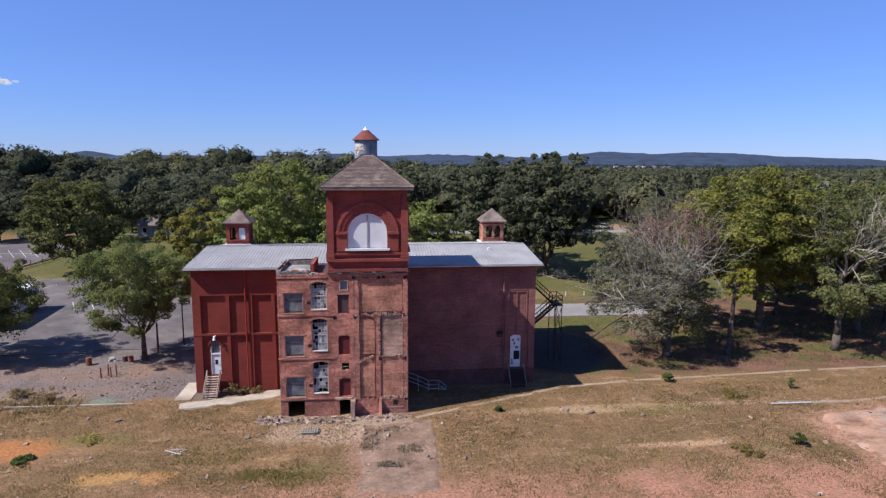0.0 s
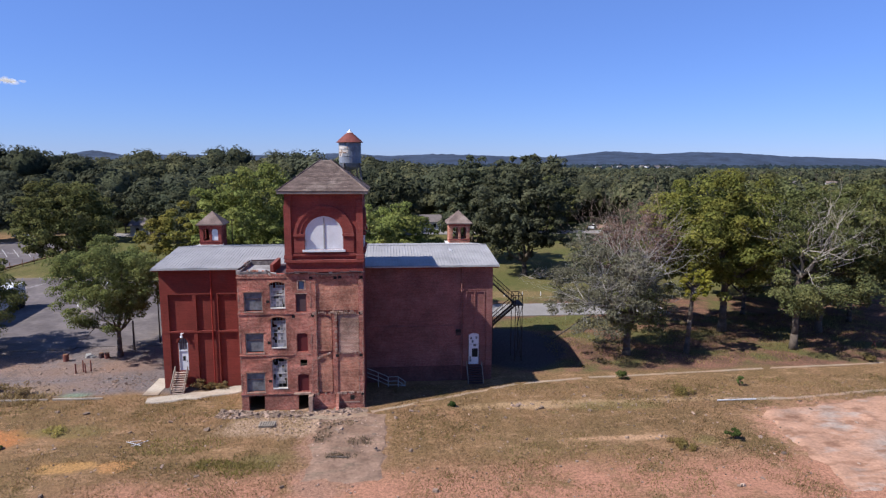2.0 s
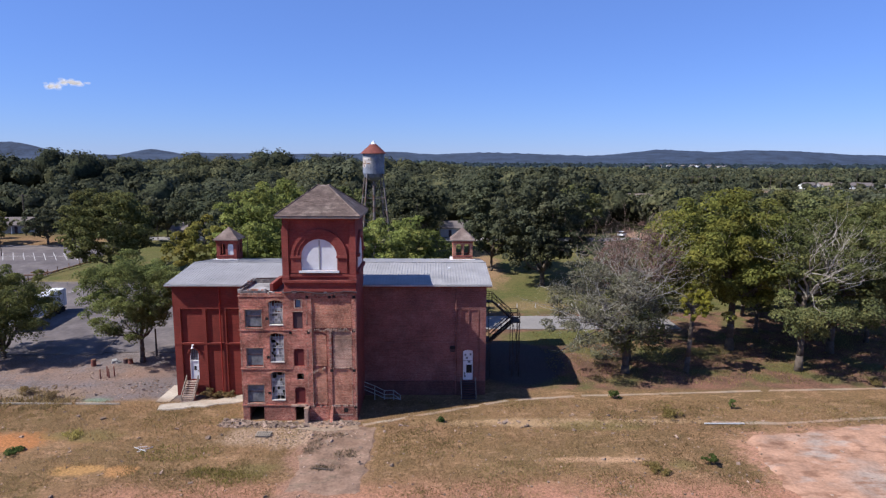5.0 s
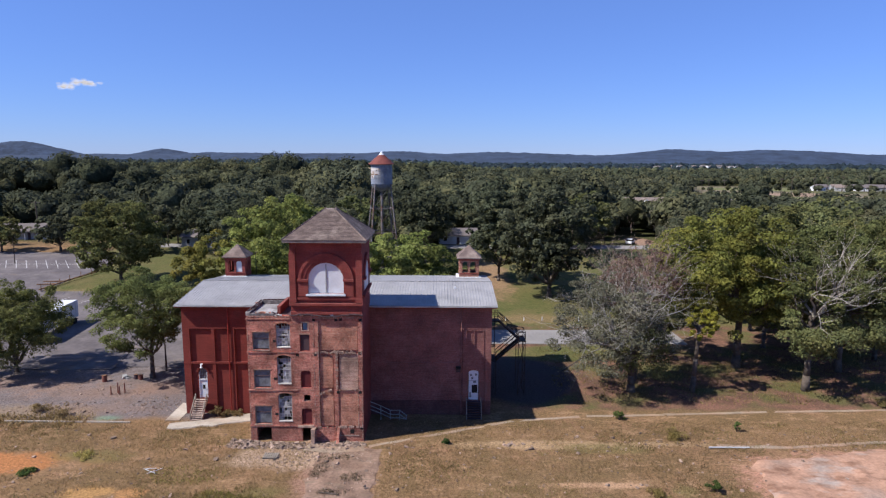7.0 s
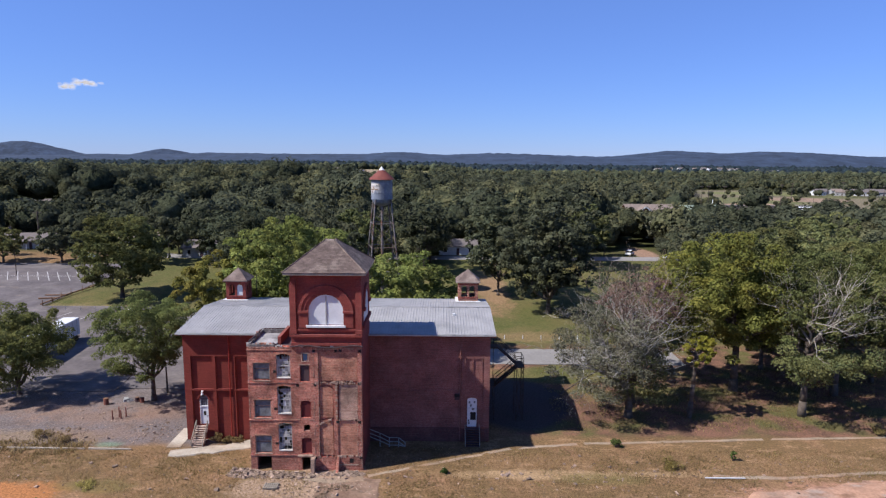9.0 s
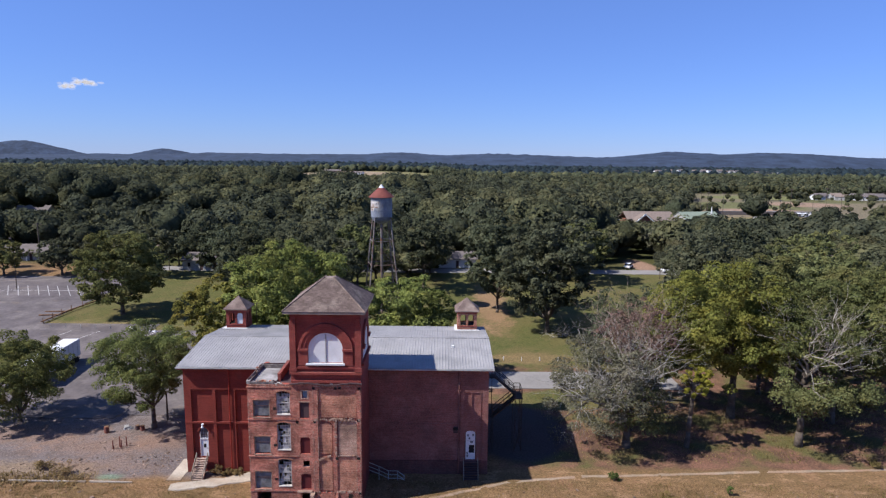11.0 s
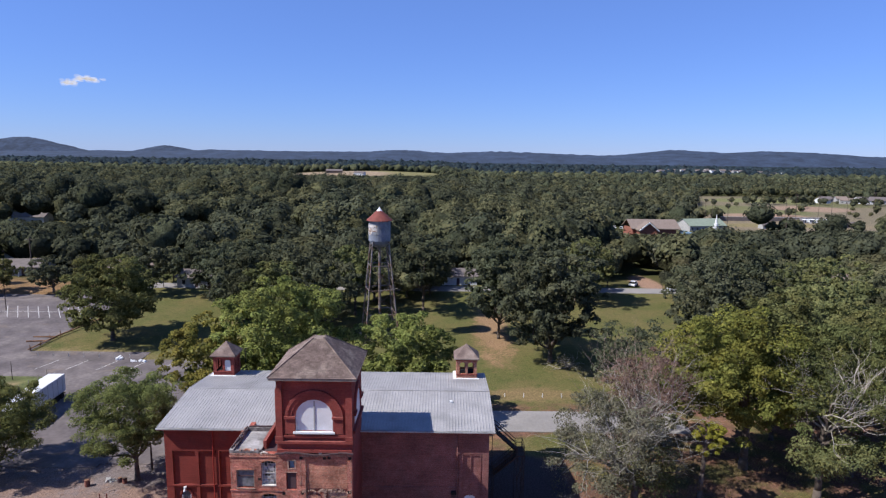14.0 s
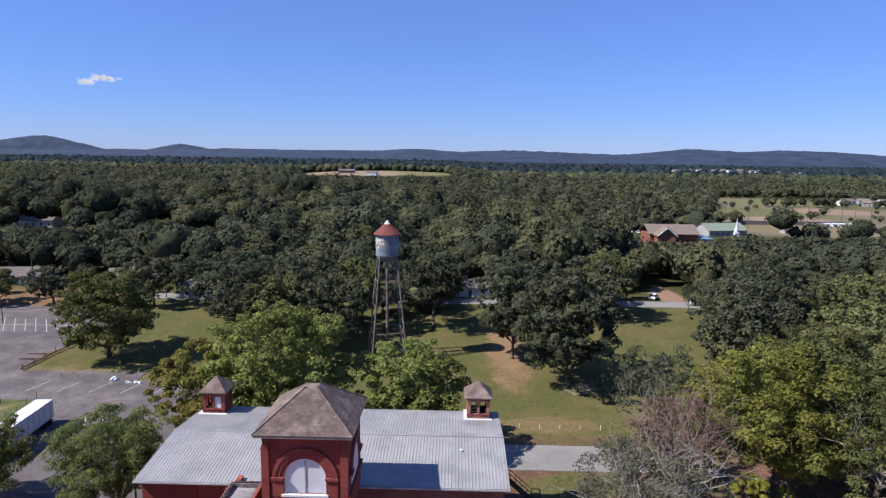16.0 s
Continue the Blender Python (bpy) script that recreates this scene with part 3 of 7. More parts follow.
def flat(name, material, label, category, polys, lift=0.03, cell=3.0):
    """A paved area from axis-aligned rectangles, following the land."""
    bm = bmesh.new()
    for x0, x1, y0, y1 in polys:
        xs, ys = steps(x0, x1, cell), steps(y0, y1, cell)
        grid = [[bm.verts.new((x, y, ground_z(x, y) + lift + 0.06)) for x in xs] for y in ys]
        for j in range(len(ys) - 1):
            for i in range(len(xs) - 1):
                bm.faces.new((grid[j][i], grid[j][i + 1], grid[j + 1][i + 1], grid[j + 1][i]))
        rim = grid[0] + [r[-1] for r in grid[1:]] + grid[-1][-2::-1] + [r[0] for r in grid[-2:0:-1]]
        low = [bm.verts.new((v.co.x, v.co.y, v.co.z - 0.25)) for v in rim]
        for k in range(len(rim)):
            j = (k + 1) % len(rim)
            bm.faces.new((rim[j], rim[k], low[k], low[j]))
    ob = part(name, bm, material)
    return tagged(ob, label, category, kind="structure")


flat("road_lot", "asphalt", "worn grey asphalt parking lot with faded stall lines", "parking lot", [(-150, -46, 73.5, 116), (-150, -69.5, 116, 158), (-46, -33, 73, 112), (-33, -19, 74, 100)], 0.03)
flat("road_drive", "road_grey", "pale grey asphalt drive behind the mill", "road", [(17, 47, 84.5, 91.5), (-19, 17, 84.5, 91.5)], 0.03)
flat("road_street", "road_grey", "grey street beyond the lawn", "road", [(-72, 150, 167, 173)], 0.03)
flat("pavement_apron", "concrete", "cracked pale concrete apron at the side door steps", "path", [(-19.2, -17.7, 57.3, 62.0)], 0.02, 1.0)


M["sandy"] = mat("sandy", (0.37, 0.285, 0.21), 0.95, vary=0.25, scale=0.6, fine=5, bump=0.3, second=(0.34, 0.22, 0.15), second_amount=0.6)


def strip(name, material, label, category, pts, width, lift=0.03):
    """A worn strip of paving along a polyline."""
    bm = bmesh.new()
    rows = []
    fine = []
    for (ax, ay), (bx, by) in zip(pts, pts[1:]):
        k = max(1, int(math.hypot(bx - ax, by - ay) / 0.8))
        fine += [(ax + (bx - ax) * i / k, ay + (by - ay) * i / k) for i in range(k)]
    fine.append(pts[-1])
    for i, (x, y) in enumerate(fine):
        a, c = fine[max(i - 1, 0)], fine[min(i + 1, len(fine) - 1)]
        d = Vector((c[0] - a[0], c[1] - a[1])).normalized()
        wob = [0.5 * width + 0.25 * width * noise.noise(Vector((x * 0.8, y * 0.8, s))) + 0.2 * width * noise.noise(Vector((x * 2.1, y * 2.1, s + 7))) for s in (0.0, 20.0)]
        rows.append([bm.verts.new((x - d.y * o, y + d.x * o, ground_z(x, y) + lift + 0.06 - (0.2 if k in (0, 3) else 0))) for k, o in enumerate((wob[0] + 0.1, wob[0], -wob[1], -wob[1] - 0.1))])
    for r, s in zip(rows, rows[1:]):
        for k in range(3):
            bm.faces.new((r[k], r[k + 1], s[k + 1], s[k]))
    return tagged(part(name, bm, material), label, category, kind="structure")


strip("pavement_walk", "sandy", "long pale concrete walk at the edge of the field", "path", [(20.5, 58.0), (26, 58.8), (34, 59.2), (45, 60.0), (56, 60.5), (75, 61.5)], 0.45, -0.042)
strip("pavement_pad", "sandy", "pale broken kerb round the bare pad", "path", [(37.0, 51.9), (44, 51.6), (52, 52.6), (64, 53.4)], 0.5, -0.035)
strip("pavement_side", "concrete", "pale concrete walk beside the mill", "path", [(-18.3, 56.0), (-15, 56.6), (-12, 57.6), (-9.0, 58.8)], 1.5)
strip("pavement_edge", "sandy", "pale broken concrete edge of the mill yard", "path", [(3.0, 51.6), (8, 53.6), (13, 55.6), (17.5, 57.4), (20.6, 58.0)], 0.45, -0.038)
M["slab_dust"] = mat("slab_dust", (0.285, 0.185, 0.135), 0.95, vary=0.3, scale=0.7, fine=4, bump=0.5, second=(0.2, 0.125, 0.088), second_amount=0.55, second_scale=0.45)
M["pad_dust"] = mat("pad_dust", (0.46, 0.268, 0.182), 0.95, vary=0.2, scale=0.5, fine=4, bump=0.5, second=(0.37, 0.285, 0.235), second_amount=0.3, second_scale=0.16)


def blotch(name, colour, scale, lo, hi):
    """Adds ragged soft blotches of another colour to a plain material."""
    n, l = M[name].node_tree.nodes, M[name].node_tree.links
    hsv = [x for x in n if x.type == "HUE_SAT"][0]
    geo, t, r, x = n.new("ShaderNodeNewGeometry"), n.new("ShaderNodeTexNoise"), n.new("ShaderNodeMapRange"), n.new("ShaderNodeMix")
    t.inputs["Scale"].default_value, t.inputs["Detail"].default_value, t.inputs["Roughness"].default_value = scale, 5, 0.6
    r.inputs["From Min"].default_value, r.inputs["From Max"].default_value = lo, hi
    x.data_type = "RGBA"
    x.inputs["B"].default_value = (*colour, 1)
    mp = n.new("ShaderNodeMapping")
    mp.inputs["Scale"].default_value = (0.6, 1.3, 1.0)
    l.new(geo.outputs["Position"], mp.inputs["Vector"]), l.new(mp.outputs["Vector"], t.inputs["Vector"]), l.new(t.outputs["Fac"], r.inputs["Value"])
    l.new(hsv.inputs["Color"].links[0].from_socket, x.inputs["A"]), l.new(r.outputs["Result"], x.inputs["Factor"]), l.new(x.outputs["Result"], hsv.inputs["Color"])


blotch("pad_dust", (0.29, 0.155, 0.1), 0.55, 0.5, 0.62)
blotch("pad_dust", (0.42, 0.34, 0.29), 0.28, 0.54, 0.66)
blotch("asphalt", (0.21, 0.165, 0.14), 0.35, 0.6, 0.72)
blotch("slab_dust", (0.2, 0.14, 0.1), 0.8, 0.55, 0.65)


def slab(name, material, label, corners, lift, cell=0.7, ragged=0.25, rough=0.03):
    """A worn four-sided slab with broken edges, from its corners (near left, near right, far right, far left)."""
    a, b, c, d = [Vector((*p, 0)) for p in corners]
    nu, nv = int((b - a).length / cell), int((d - a).length / cell)
    bm, grid = bmesh.new(), []
    for j in range(nv + 1):
        row = []
        for i in range(nu + 1):
            p = a.lerp(b, i / nu).lerp(d.lerp(c, i / nu), j / nv)
            rim = i in (0, nu) or j in (0, nv)
            k = ragged * (2.0 if rim else 0.6)
            x, y = p.x + k * noise.noise(Vector((p.x * 0.9, p.y * 0.9, 1))), p.y + k * noise.noise(Vector((p.x * 0.9, p.y * 0.9, 9)))
            row.append(bm.verts.new((x, y, ground_z(x, y) + (lift + rough * noise.noise(Vector((x, y, 4))) if not rim else -0.08))))
        grid.append(row)
    for r, s in zip(grid, grid[1:]):
        for i in range(nu):
            bm.faces.new((r[i], r[i + 1], s[i + 1], s[i]))
    return tagged(part(name, bm, material), label, "slab", kind="structure")


slab("pavement_slab", "slab_dust", "dusty brown broken concrete slab before the tower", [(-2.0, 39.5), (4.4, 39.0), (4.8, 51.4), (-1.9, 51.0)], 0.045, 0.5, 0.6)
slab("pavement_pad", "pad_dust", "bare pad of pinkish soil and grey concrete", [(36.4, 34.5), (76, 34.5), (76, 56.0), (38.2, 49.2)], 0.08, 1.0, 0.5, 0.08)
strip("pavement_slab", "sandy", "dusty broken slab leading away from the tower", "path", [(2.6, 51.2), (0.5, 50.8), (-3.0, 51.4)], 1.3, 0.01)

# parking stall lines
lot_lines = thing("parking_lines", (-90, 140, 1.2), "faded white stall lines on the parking lot", "marking", kind="structure")
for k in range(16):
    x = -108.5 + k * 2.44
    bm = bmesh.new()
    v = [bm.verts.new((px, py, ground_z(px, py) + 0.105)) for px, py in ((x, 137.6), (x + 0.17, 137.6), (x - 2.98, 142.3), (x - 3.15, 142.3))]
    w = [bm.verts.new((px, py, ground_z(px, py) + 0.105)) for px, py in ((x - 6.13, 147), (x - 6.3, 147))]
    bm.faces.new(v), bm.faces.new((v[3], v[2], w[0], w[1]))
    part("line", bm, "line_paint", lot_lines)
for k in range(5):
    x = -61 + k * 5.5
    bm = bmesh.new()
    v = [bm.verts.new((px, py, ground_z(px, py) + 0.105)) for px, py in ((x - 1.5, 106.5), (x - 1.36, 106.5), (x + 0.14, 111.2), (x, 111.2))]
    if -62 < x < -35:
        bm.faces.new(v)
        part("line", bm, "line_paint", lot_lines)
    else:
        bm.free()

bm = bmesh.new()
for k in range(12):
    x = -111.6 + k * 3.05
    v = [bm.verts.new((px, py, ground_z(px, py) + 0.107)) for px, py in ((x, 142.25), (x + 3.05, 142.25), (x + 3.05, 142.4), (x, 142.4))]
    bm.faces.new(v)
bmesh.ops.remove_doubles(bm, verts=bm.verts, dist=0.01)
part("line", bm, "line_paint", lot_lines)
for x in (-44.6, -41.9):
    bm = bmesh.new()
    v = [bm.verts.new((px, py, ground_z(px, py) + 0.105)) for px, py in ((x, 93.6), (x + 0.14, 93.6), (x - 2.26, 98.3), (x - 2.4, 98.3))]
    bm.faces.new(v)
    part("line", bm, "line_paint", lot_lines)
M["lawn_plot"] = mat("lawn_plot", (0.11, 0.125, 0.042), 1.0, vary=0.3, scale=0.4, fine=3, bump=0.5, second=(0.2, 0.16, 0.08), second_amount=0.4, second_scale=0.2)
flat("pavement_lawn", "lawn_plot", "fenced plot of rough grass beside the lot", "grass", [(-82, -58.2, 86, 103)], 0.1)

# ---- the mill ----
mill = thing("mill_building", (-1.1, 66, 0), "derelict red-brick cotton mill building with stair tower and metal roof", "building")
XL, XR, YF, YB = -17.65, 15.4, 59.2, 74.8
EAVE = 12.15


def mill_walls():
    # left wing: painted brick with recessed bays
    bm = bmesh.new()
    wall_panel(bm, XL, -8.7, 0, EAVE, YF + 0.2, YF + 0.5, [(-16.2, -15.3, 1.77, 5.1, 0.45)])
    box(bm, XL, XL + 0.75, YF, YF + 0.198, 0, 9.55)
    for x in (-14.42, -12.3, -10.2):
        box(bm, x - 0.17, x + 0.17, YF, YF + 0.198, 0, 9.55)
    box(bm, XL, -8.7, YF, YF + 0.198, 9.553, EAVE)
    for k in range(22):
        x = XL + 0.9 + k * 0.4
        if x < -9:
            box(bm, x, x + 0.2, YF + 0.04, YF + 0.196, 9.4, 9.55)
    box(bm, XL, -8.7, YF - 0.03, YF + 0.197, 5.68, 5.86)
    part("wall", bm, "brick_painted", mill, "dull red painted brick wall with recessed bays")
    # right wing: faded brick
    bm = bmesh.new()
    wall_panel(bm, 2.4, XR, 0, EAVE, YF + 0.1, YF + 0.5, [(12.95, 14.1, 1.6, 5.0, 0.3)])
    box(bm, 12.35, 12.75, YF - 0.05, YF + 0.098, 0, 9.55)
    box(bm, 14.0 + 0.75, XR, YF, YF + 0.098, 0, 9.55)
    box(bm, 2.4, XR, YF, YF + 0.098, 9.553, EAVE)
    box(bm, 2.4, 12.34, YF + 0.04, YF + 0.099, 5.7, 5.86)
    part("wall", bm, "brick_faded", mill, "faded purplish brick wall")
    bm = boxes((12.76, 14.74, YF + 0.02, YF + 0.097, 9.4, 9.55))
    for x0 in (13.0, 14.0):
        box(bm, x0 + 0.52, x0 + 0.62, YF + 0.02, YF + 0.099, 5.0, 9.4)
    part("wall_rib", bm, "brick_faded", mill)
    # dark damp base course
    part("base_course", boxes((2.4, XR, YF - 0.06, YF + 0.097, 0, 1.55)), "brick_damp", mill, "dark damp brick base")
    bm = boxes((XR - 0.4, XR, YF + 0.502, YB, 0, EAVE), (XL, XL + 0.4, YF + 0.502, YB, 0, EAVE), (XL + 0.402, XR - 0.402, YB - 0.4, YB, 0, EAVE))
    part("wall", bm, "brick_painted", mill)
    part("floor_slab", boxes((XL + 0.41, XR - 0.41, YF + 0.51, YB - 0.41, 1.4, 1.6)), "wood_grey", mill)


mill_walls()


def mill_roof():
    """Corrugated sheets laid side by side on a low gable."""
    x0, x1, ye, yr, yb = -18.15, 15.95, 58.6, 67.0, 75.4
    ze, zr = 12.28, 13.2
    deck = bmesh.new()
    for a, b in ((ye + 0.05, yr), (yr, yb - 0.05)):
        za, zb = (ze, zr) if b == yr else (zr, ze)
        v = [deck.verts.new(p) for p in ((x0 + 0.05, a, za - 0.03), (x1 - 0.05, a, za - 0.03), (x1 - 0.05, b, zb - 0.03), (x0 + 0.05, b, zb - 0.03),
                                         (x0 + 0.05, a, za - 0.16), (x1 - 0.05, a, za - 0.16), (x1 - 0.05, b, zb - 0.16), (x0 + 0.05, b, zb - 0.16))]
        for f in ((0, 1, 2, 3), (7, 6, 5, 4), (0, 4, 5, 1), (3, 2, 6, 7), (0, 3, 7, 4), (1, 5, 6, 2)):
            deck.faces.new([v[i] for i in f])
    roof = part("roof", deck, "trim_grey", mill, "low-pitched corrugated grey metal roof")
    wide, count = (x1 - x0) / 36, 36
    for side, (a, za, b, zb) in enumerate(((ye, ze, yr, zr), (yr, zr, yb, ze))):
        bm = bmesh.new()
        ribs = 3
        prof = []
        for r in range(ribs):
            u = r / ribs
            prof += [(u, 0.0), (u + 0.10 / ribs, 0.03), (u + 0.28 / ribs, 0.03), (u + 0.38 / ribs, 0.0)]
        prof.append((1.0, 0.0))
        low = [bm.verts.new((p * wide, a, za + h)) for p, h in prof]
        top = [bm.verts.new((p * wide, b, zb + h)) for p, h in prof]
        for i in range(len(prof) - 1):
            bm.faces.new((low[i], low[i + 1], top[i + 1], top[i]))
        bmesh.ops.recalc_face_normals(bm, faces=bm.faces)
        me = bpy.data.meshes.new("roof_sheet")
        bm.to_mesh(me), bm.free()
        me.materials.append(M["metal_roof"])
        for k in range(count):
            ob = new("roof_sheet", me)
            ob.parent = roof
            ob.location = (x0 + k * wide, 0, 0)
    bm = boxes((x0, x1, yr - 0.13, yr + 0.13, zr + 0.02, zr + 0.05))
    part("ridge_cap", bm, "metal_roof", roof, "pale metal ridge cap")
    part("gutter", boxes((x0, x1, ye - 0.1, ye - 0.004, ze - 0.17, ze - 0.03)), "trim_grey", mill, "dull grey metal gutter")
    part("eave_board", boxes((x0 + 0.06, x1 - 0.06, ye + 0.02, YF - 0.004, ze - 0.3, ze - 0.18)), "brick_painted", mill)


mill_roof()


def downpipe(x, y, z0, z1, material):
    bm = bmesh.new()
    tube(bm, (x, y, z0), (x, y, z1), 0.07, sides=8)
    tube(bm, (x, y, z1), (x, y - 0.4, z1 + 0.2), 0.07, sides=8)
    for z in (z0 + 1.5, (z0 + z1) / 2, z1 - 1):
        box(bm, x - 0.1, x + 0.1, y - 0.02, y + 0.09, z, z + 0.06)
    part("downpipe", bm, material, mill)


M["pipe_red"] = mat("pipe_red", (0.3, 0.03, 0.022), 0.6, vary=0.1)
downpipe(-12.72, YF - 0.09, 0.2, 11.9, "pipe_red")
downpipe(12.2, YF - 0.14, 0.2, 11.9, "brick_faded")


def tower():
    F, X0, X1, TX0 = 52.7, -8.7, 2.4, -4.4
    left = [(-8.17, -6.55, 9.33, 11.09), (-8.17, -6.55, 5.5, 7.33), (-8.2, -6.56, 1.79, 3.64), (-8.07, -6.66, 0.0, 1.43)]
    arch = [(-5.9, -4.55, 9.54, 11.98, 0.25), (-5.9, -4.55, 5.87, 8.77, 0.25), (-5.9, -4.55, 2.03, 4.95, 0.25)]
    door = [(-3.38, -2.82, 11.29, 12.04), (-3.64, -2.67, 9.2, 10.86), (-3.64, -2.64, 5.51, 7.26, 0.15), (-3.64, -2.62, 1.75, 3.39, 0.15), (-3.38, -2.75, 4.13, 4.77), (-3.63, -2.68, 0.0, 1.58)]
    bm = bmesh.new()
    wall_panel(bm, X0, -2.3, 0, 12.7, F, F + 0.45, left + arch + door)
    box(bm, X0, X0 + 0.45, F + 0.452, YF + 0.1, 0, 12.7)
    part("tower_wall", bm, "brick_old", mill, "scarred old brick tower wall with open windows")
    # right half: patched panels between piers, each a little set back
    bm = boxes((-2.298, 2.4, F + 0.2, F + 0.45, 0, 12.7))
    part("tower_wall", bm, "brick_old", mill)
    each("pier", [(-2.298, -1.85, F, F + 0.198, 0, 12.7), (1.95, 2.4, F, F + 0.198, 0, 12.7), (-1.848, 1.948, F, F + 0.197, 12.2, 12.7), (-1.848, 1.948, F, F + 0.197, 0, 1.4), (-0.42, -0.02, F + 0.02, F + 0.197, 1.403, 9.0)], "brick_old", mill)
    part("brick_patch", boxes((-1.8, 1.9, F + 0.1, F + 0.196, 9.3, 12.19)), "brick_orange", mill, "patch of orange replacement brick")
    bm = bmesh.new()
    prism(bm, [(-1.8, 5.5), (-0.5, 5.5), (-0.5, 8.4)] + arch_points(-1.15, 8.4, 0.65, 8, 0.3)[1:-1] + [(-1.8, 8.4)], F + 0.11, F + 0.196)
    part("brick_patch", bm, "brick_orange", mill)
    part("brick_patch", boxes((0.12, 1.9, F + 0.09, F + 0.194, 5.3, 8.9)), "brick_rough", mill, "rough patch of exposed greyish brick")
    part("brick_patch", boxes((-1.8, -0.5, F + 0.1, F + 0.193, 1.6, 5.2)), "brick_orange", mill)
    part("brick_patch", boxes((-0.08, 1.9, F + 0.095, F + 0.1935, 1.55, 5.18)), "brick_orange", mill)
    # pale torn mortar edges
    bm = bmesh.new()
    rnd = random.Random(4)

    def torn(xa, za, xb, zb, w):
        k = max(2, int(math.hypot(xb - xa, zb - za) / 0.18))
        for i in range(k):
            if rnd.random() < 0.7:
                x, z = xa + (xb - xa) * i / k, za + (zb - za) * i / k
                s, t = w * rnd.uniform(0.25, 0.9), rnd.uniform(0.06, 0.2)
                d = rnd.uniform(0.008, 0.035)
                if abs(xb - xa) > abs(zb - za):
                    box(bm, x, x + t, F - d, F + 0.128, z - s / 2, z + s / 2)
                else:
                    box(bm, x - s / 2, x + s / 2, F - d, F + 0.128, z, z + t)

    torn(-0.12, 5.4, -0.12, 9.0, 0.42)
    torn(-2.2, 9.1, 2.3, 9.2, 0.26)
    torn(-2.2, 9.0, 2.3, 9.02, 0.18)
    torn(-2.2, 12.5, 2.3, 12.55, 0.2)
    torn(-8.6, 9.0, -4.2, 9.02, 0.12)
    torn(-8.6, 5.15, -4.2, 5.17, 0.12)
    torn(-8.6, 1.5, -4.2, 1.52, 0.14)
    torn(-2.3, 1.5, -2.3, 12.4, 0.1)
    torn(-8.62, 0.3, -8.62, 12.4, 0.12)
    torn(2.3, 0.3, 2.3, 12.4, 0.12)
    torn(-2.2, 4.7, -0.3, 5.5, 0.3)
    torn(-0.1, 5.3, 2.3, 5.3, 0.24)
    torn(-2.3, 1.45, 2.4, 1.5, 0.28)
    torn(-3.9, 9.05, -2.3, 9.0, 0.16)
    torn(-3.9, 5.3, -2.3, 5.2, 0.14)
    torn(1.92, 1.5, 1.92, 9.0, 0.1)
    torn(-1.85, 1.5, -1.85, 12.5, 0.08)
    torn(-8.7, 12.62, -4.6, 12.62, 0.2)
    tagged(part("torn_mortar", bm, "mortar", mill, "torn pale mortar scars"), kind="stuff")
    # ledges and belts
    each("belt_course", [(X0 - 0.06, -4.0, F - 0.07, F - 0.003, z, z + 0.12) for z in (9.05, 5.2, 1.55)] + [(X0 - 0.05, -4.5, F - 0.06, F - 0.003, 12.35, 12.45)], "brick_old", mill)
    # near-black plate on solid brick, painted as the shade inside a hole
    bm = boxes((1.07, 1.47, F - 0.004, F + 0.02, 0.81, 1.25))
    part("hole", bm, "dark", mill, "near-black plate for the shade in a hole in the brick")
    bm = boxes((0.0, 1.95, F - 0.03, F - 0.001, 0.55, 0.66), (0.0, 0.1, F - 0.03, F - 0.001, 0.66, 1.4))
    part("mortar_line", bm, "mortar", mill)
    # small dark plates stand for shade inside sockets; the wall is uncut
    for x, z in ((-0.12, 12.3), (0.3, 12.35), (-0.05, 5.05), (2.1, 5.05), (2.1, 9.0), (-0.1, 8.95), (-2.25, 12.3), (2.2, 12.3), (-2.3, 1.3), (-0.15, 1.3), (2.2, 1.35), (-6.1, 10.2), (-6.1, 6.4), (-6.1, 2.8), (-3.9, 8.8), (-2.2, 8.85)):
        part("socket", boxes((x - 0.13, x + 0.16, F - 0.012, F + 0.02, z - 0.12, z + 0.14)), "dark", mill)
    # rough corner stones and cellar piers
    stub = None
    for k in range(9):
        bm = bmesh.new()
        z = k * 0.17
        box(bm, -2.62 + rnd.uniform(-0.05, 0.02), -2.28 + rnd.uniform(-0.03, 0.05), F - 0.75, F - 0.003, z, z + 0.16)
        made = part("stone" if stub else "pier", bm, "mortar", stub or mill, "" if stub else "broken stub of a pale pier")
        stub = stub or made
    bm = bmesh.new()
    v = [bm.verts.new(p) for p in ((-0.2, F - 0.004, 0), (-0.2, F - 0.9, 0), (-0.2, F - 0.004, 1.45), (0.05, F - 0.004, 0), (0.05, F - 0.9, 0), (0.05, F - 0.004, 1.45))]
    for f in ((0, 2, 1), (3, 4, 5), (0, 1, 4, 3), (1, 2, 5, 4), (0, 3, 5, 2)):
        bm.faces.new([v[i] for i in f])
    part("buttress", bm, "brick_old", mill)
    # parapet round the low flat roof, and its slab
    bm = bmesh.new()
    box(bm, X0 - 0.03, X0 + 0.35, F + 0.003, 57.4, 12.7, 13.05)
    box(bm, X0 + 0.352, -6.0, F + 0.003, F + 0.35, 12.7, 12.92)
    box(bm, X0 + 0.352, -6.0, 57.05, 57.4, 12.7, 13.15)
    part("parapet", bm, "tar_grey", mill, "crumbling parapet patched with grey tar")
    part("flat_roof", boxes((X0 + 0.353, -6.02, F + 0.353, 57.04, 12.5, 12.78)), "tar_pale", mill, "dirty pale flat roof over the stair bay")
    part("flat_roof", boxes((-6.0, TX0 - 0.002, F + 0.46, YF + 0.05, 12.3, 12.55)), "dark_panel", mill)
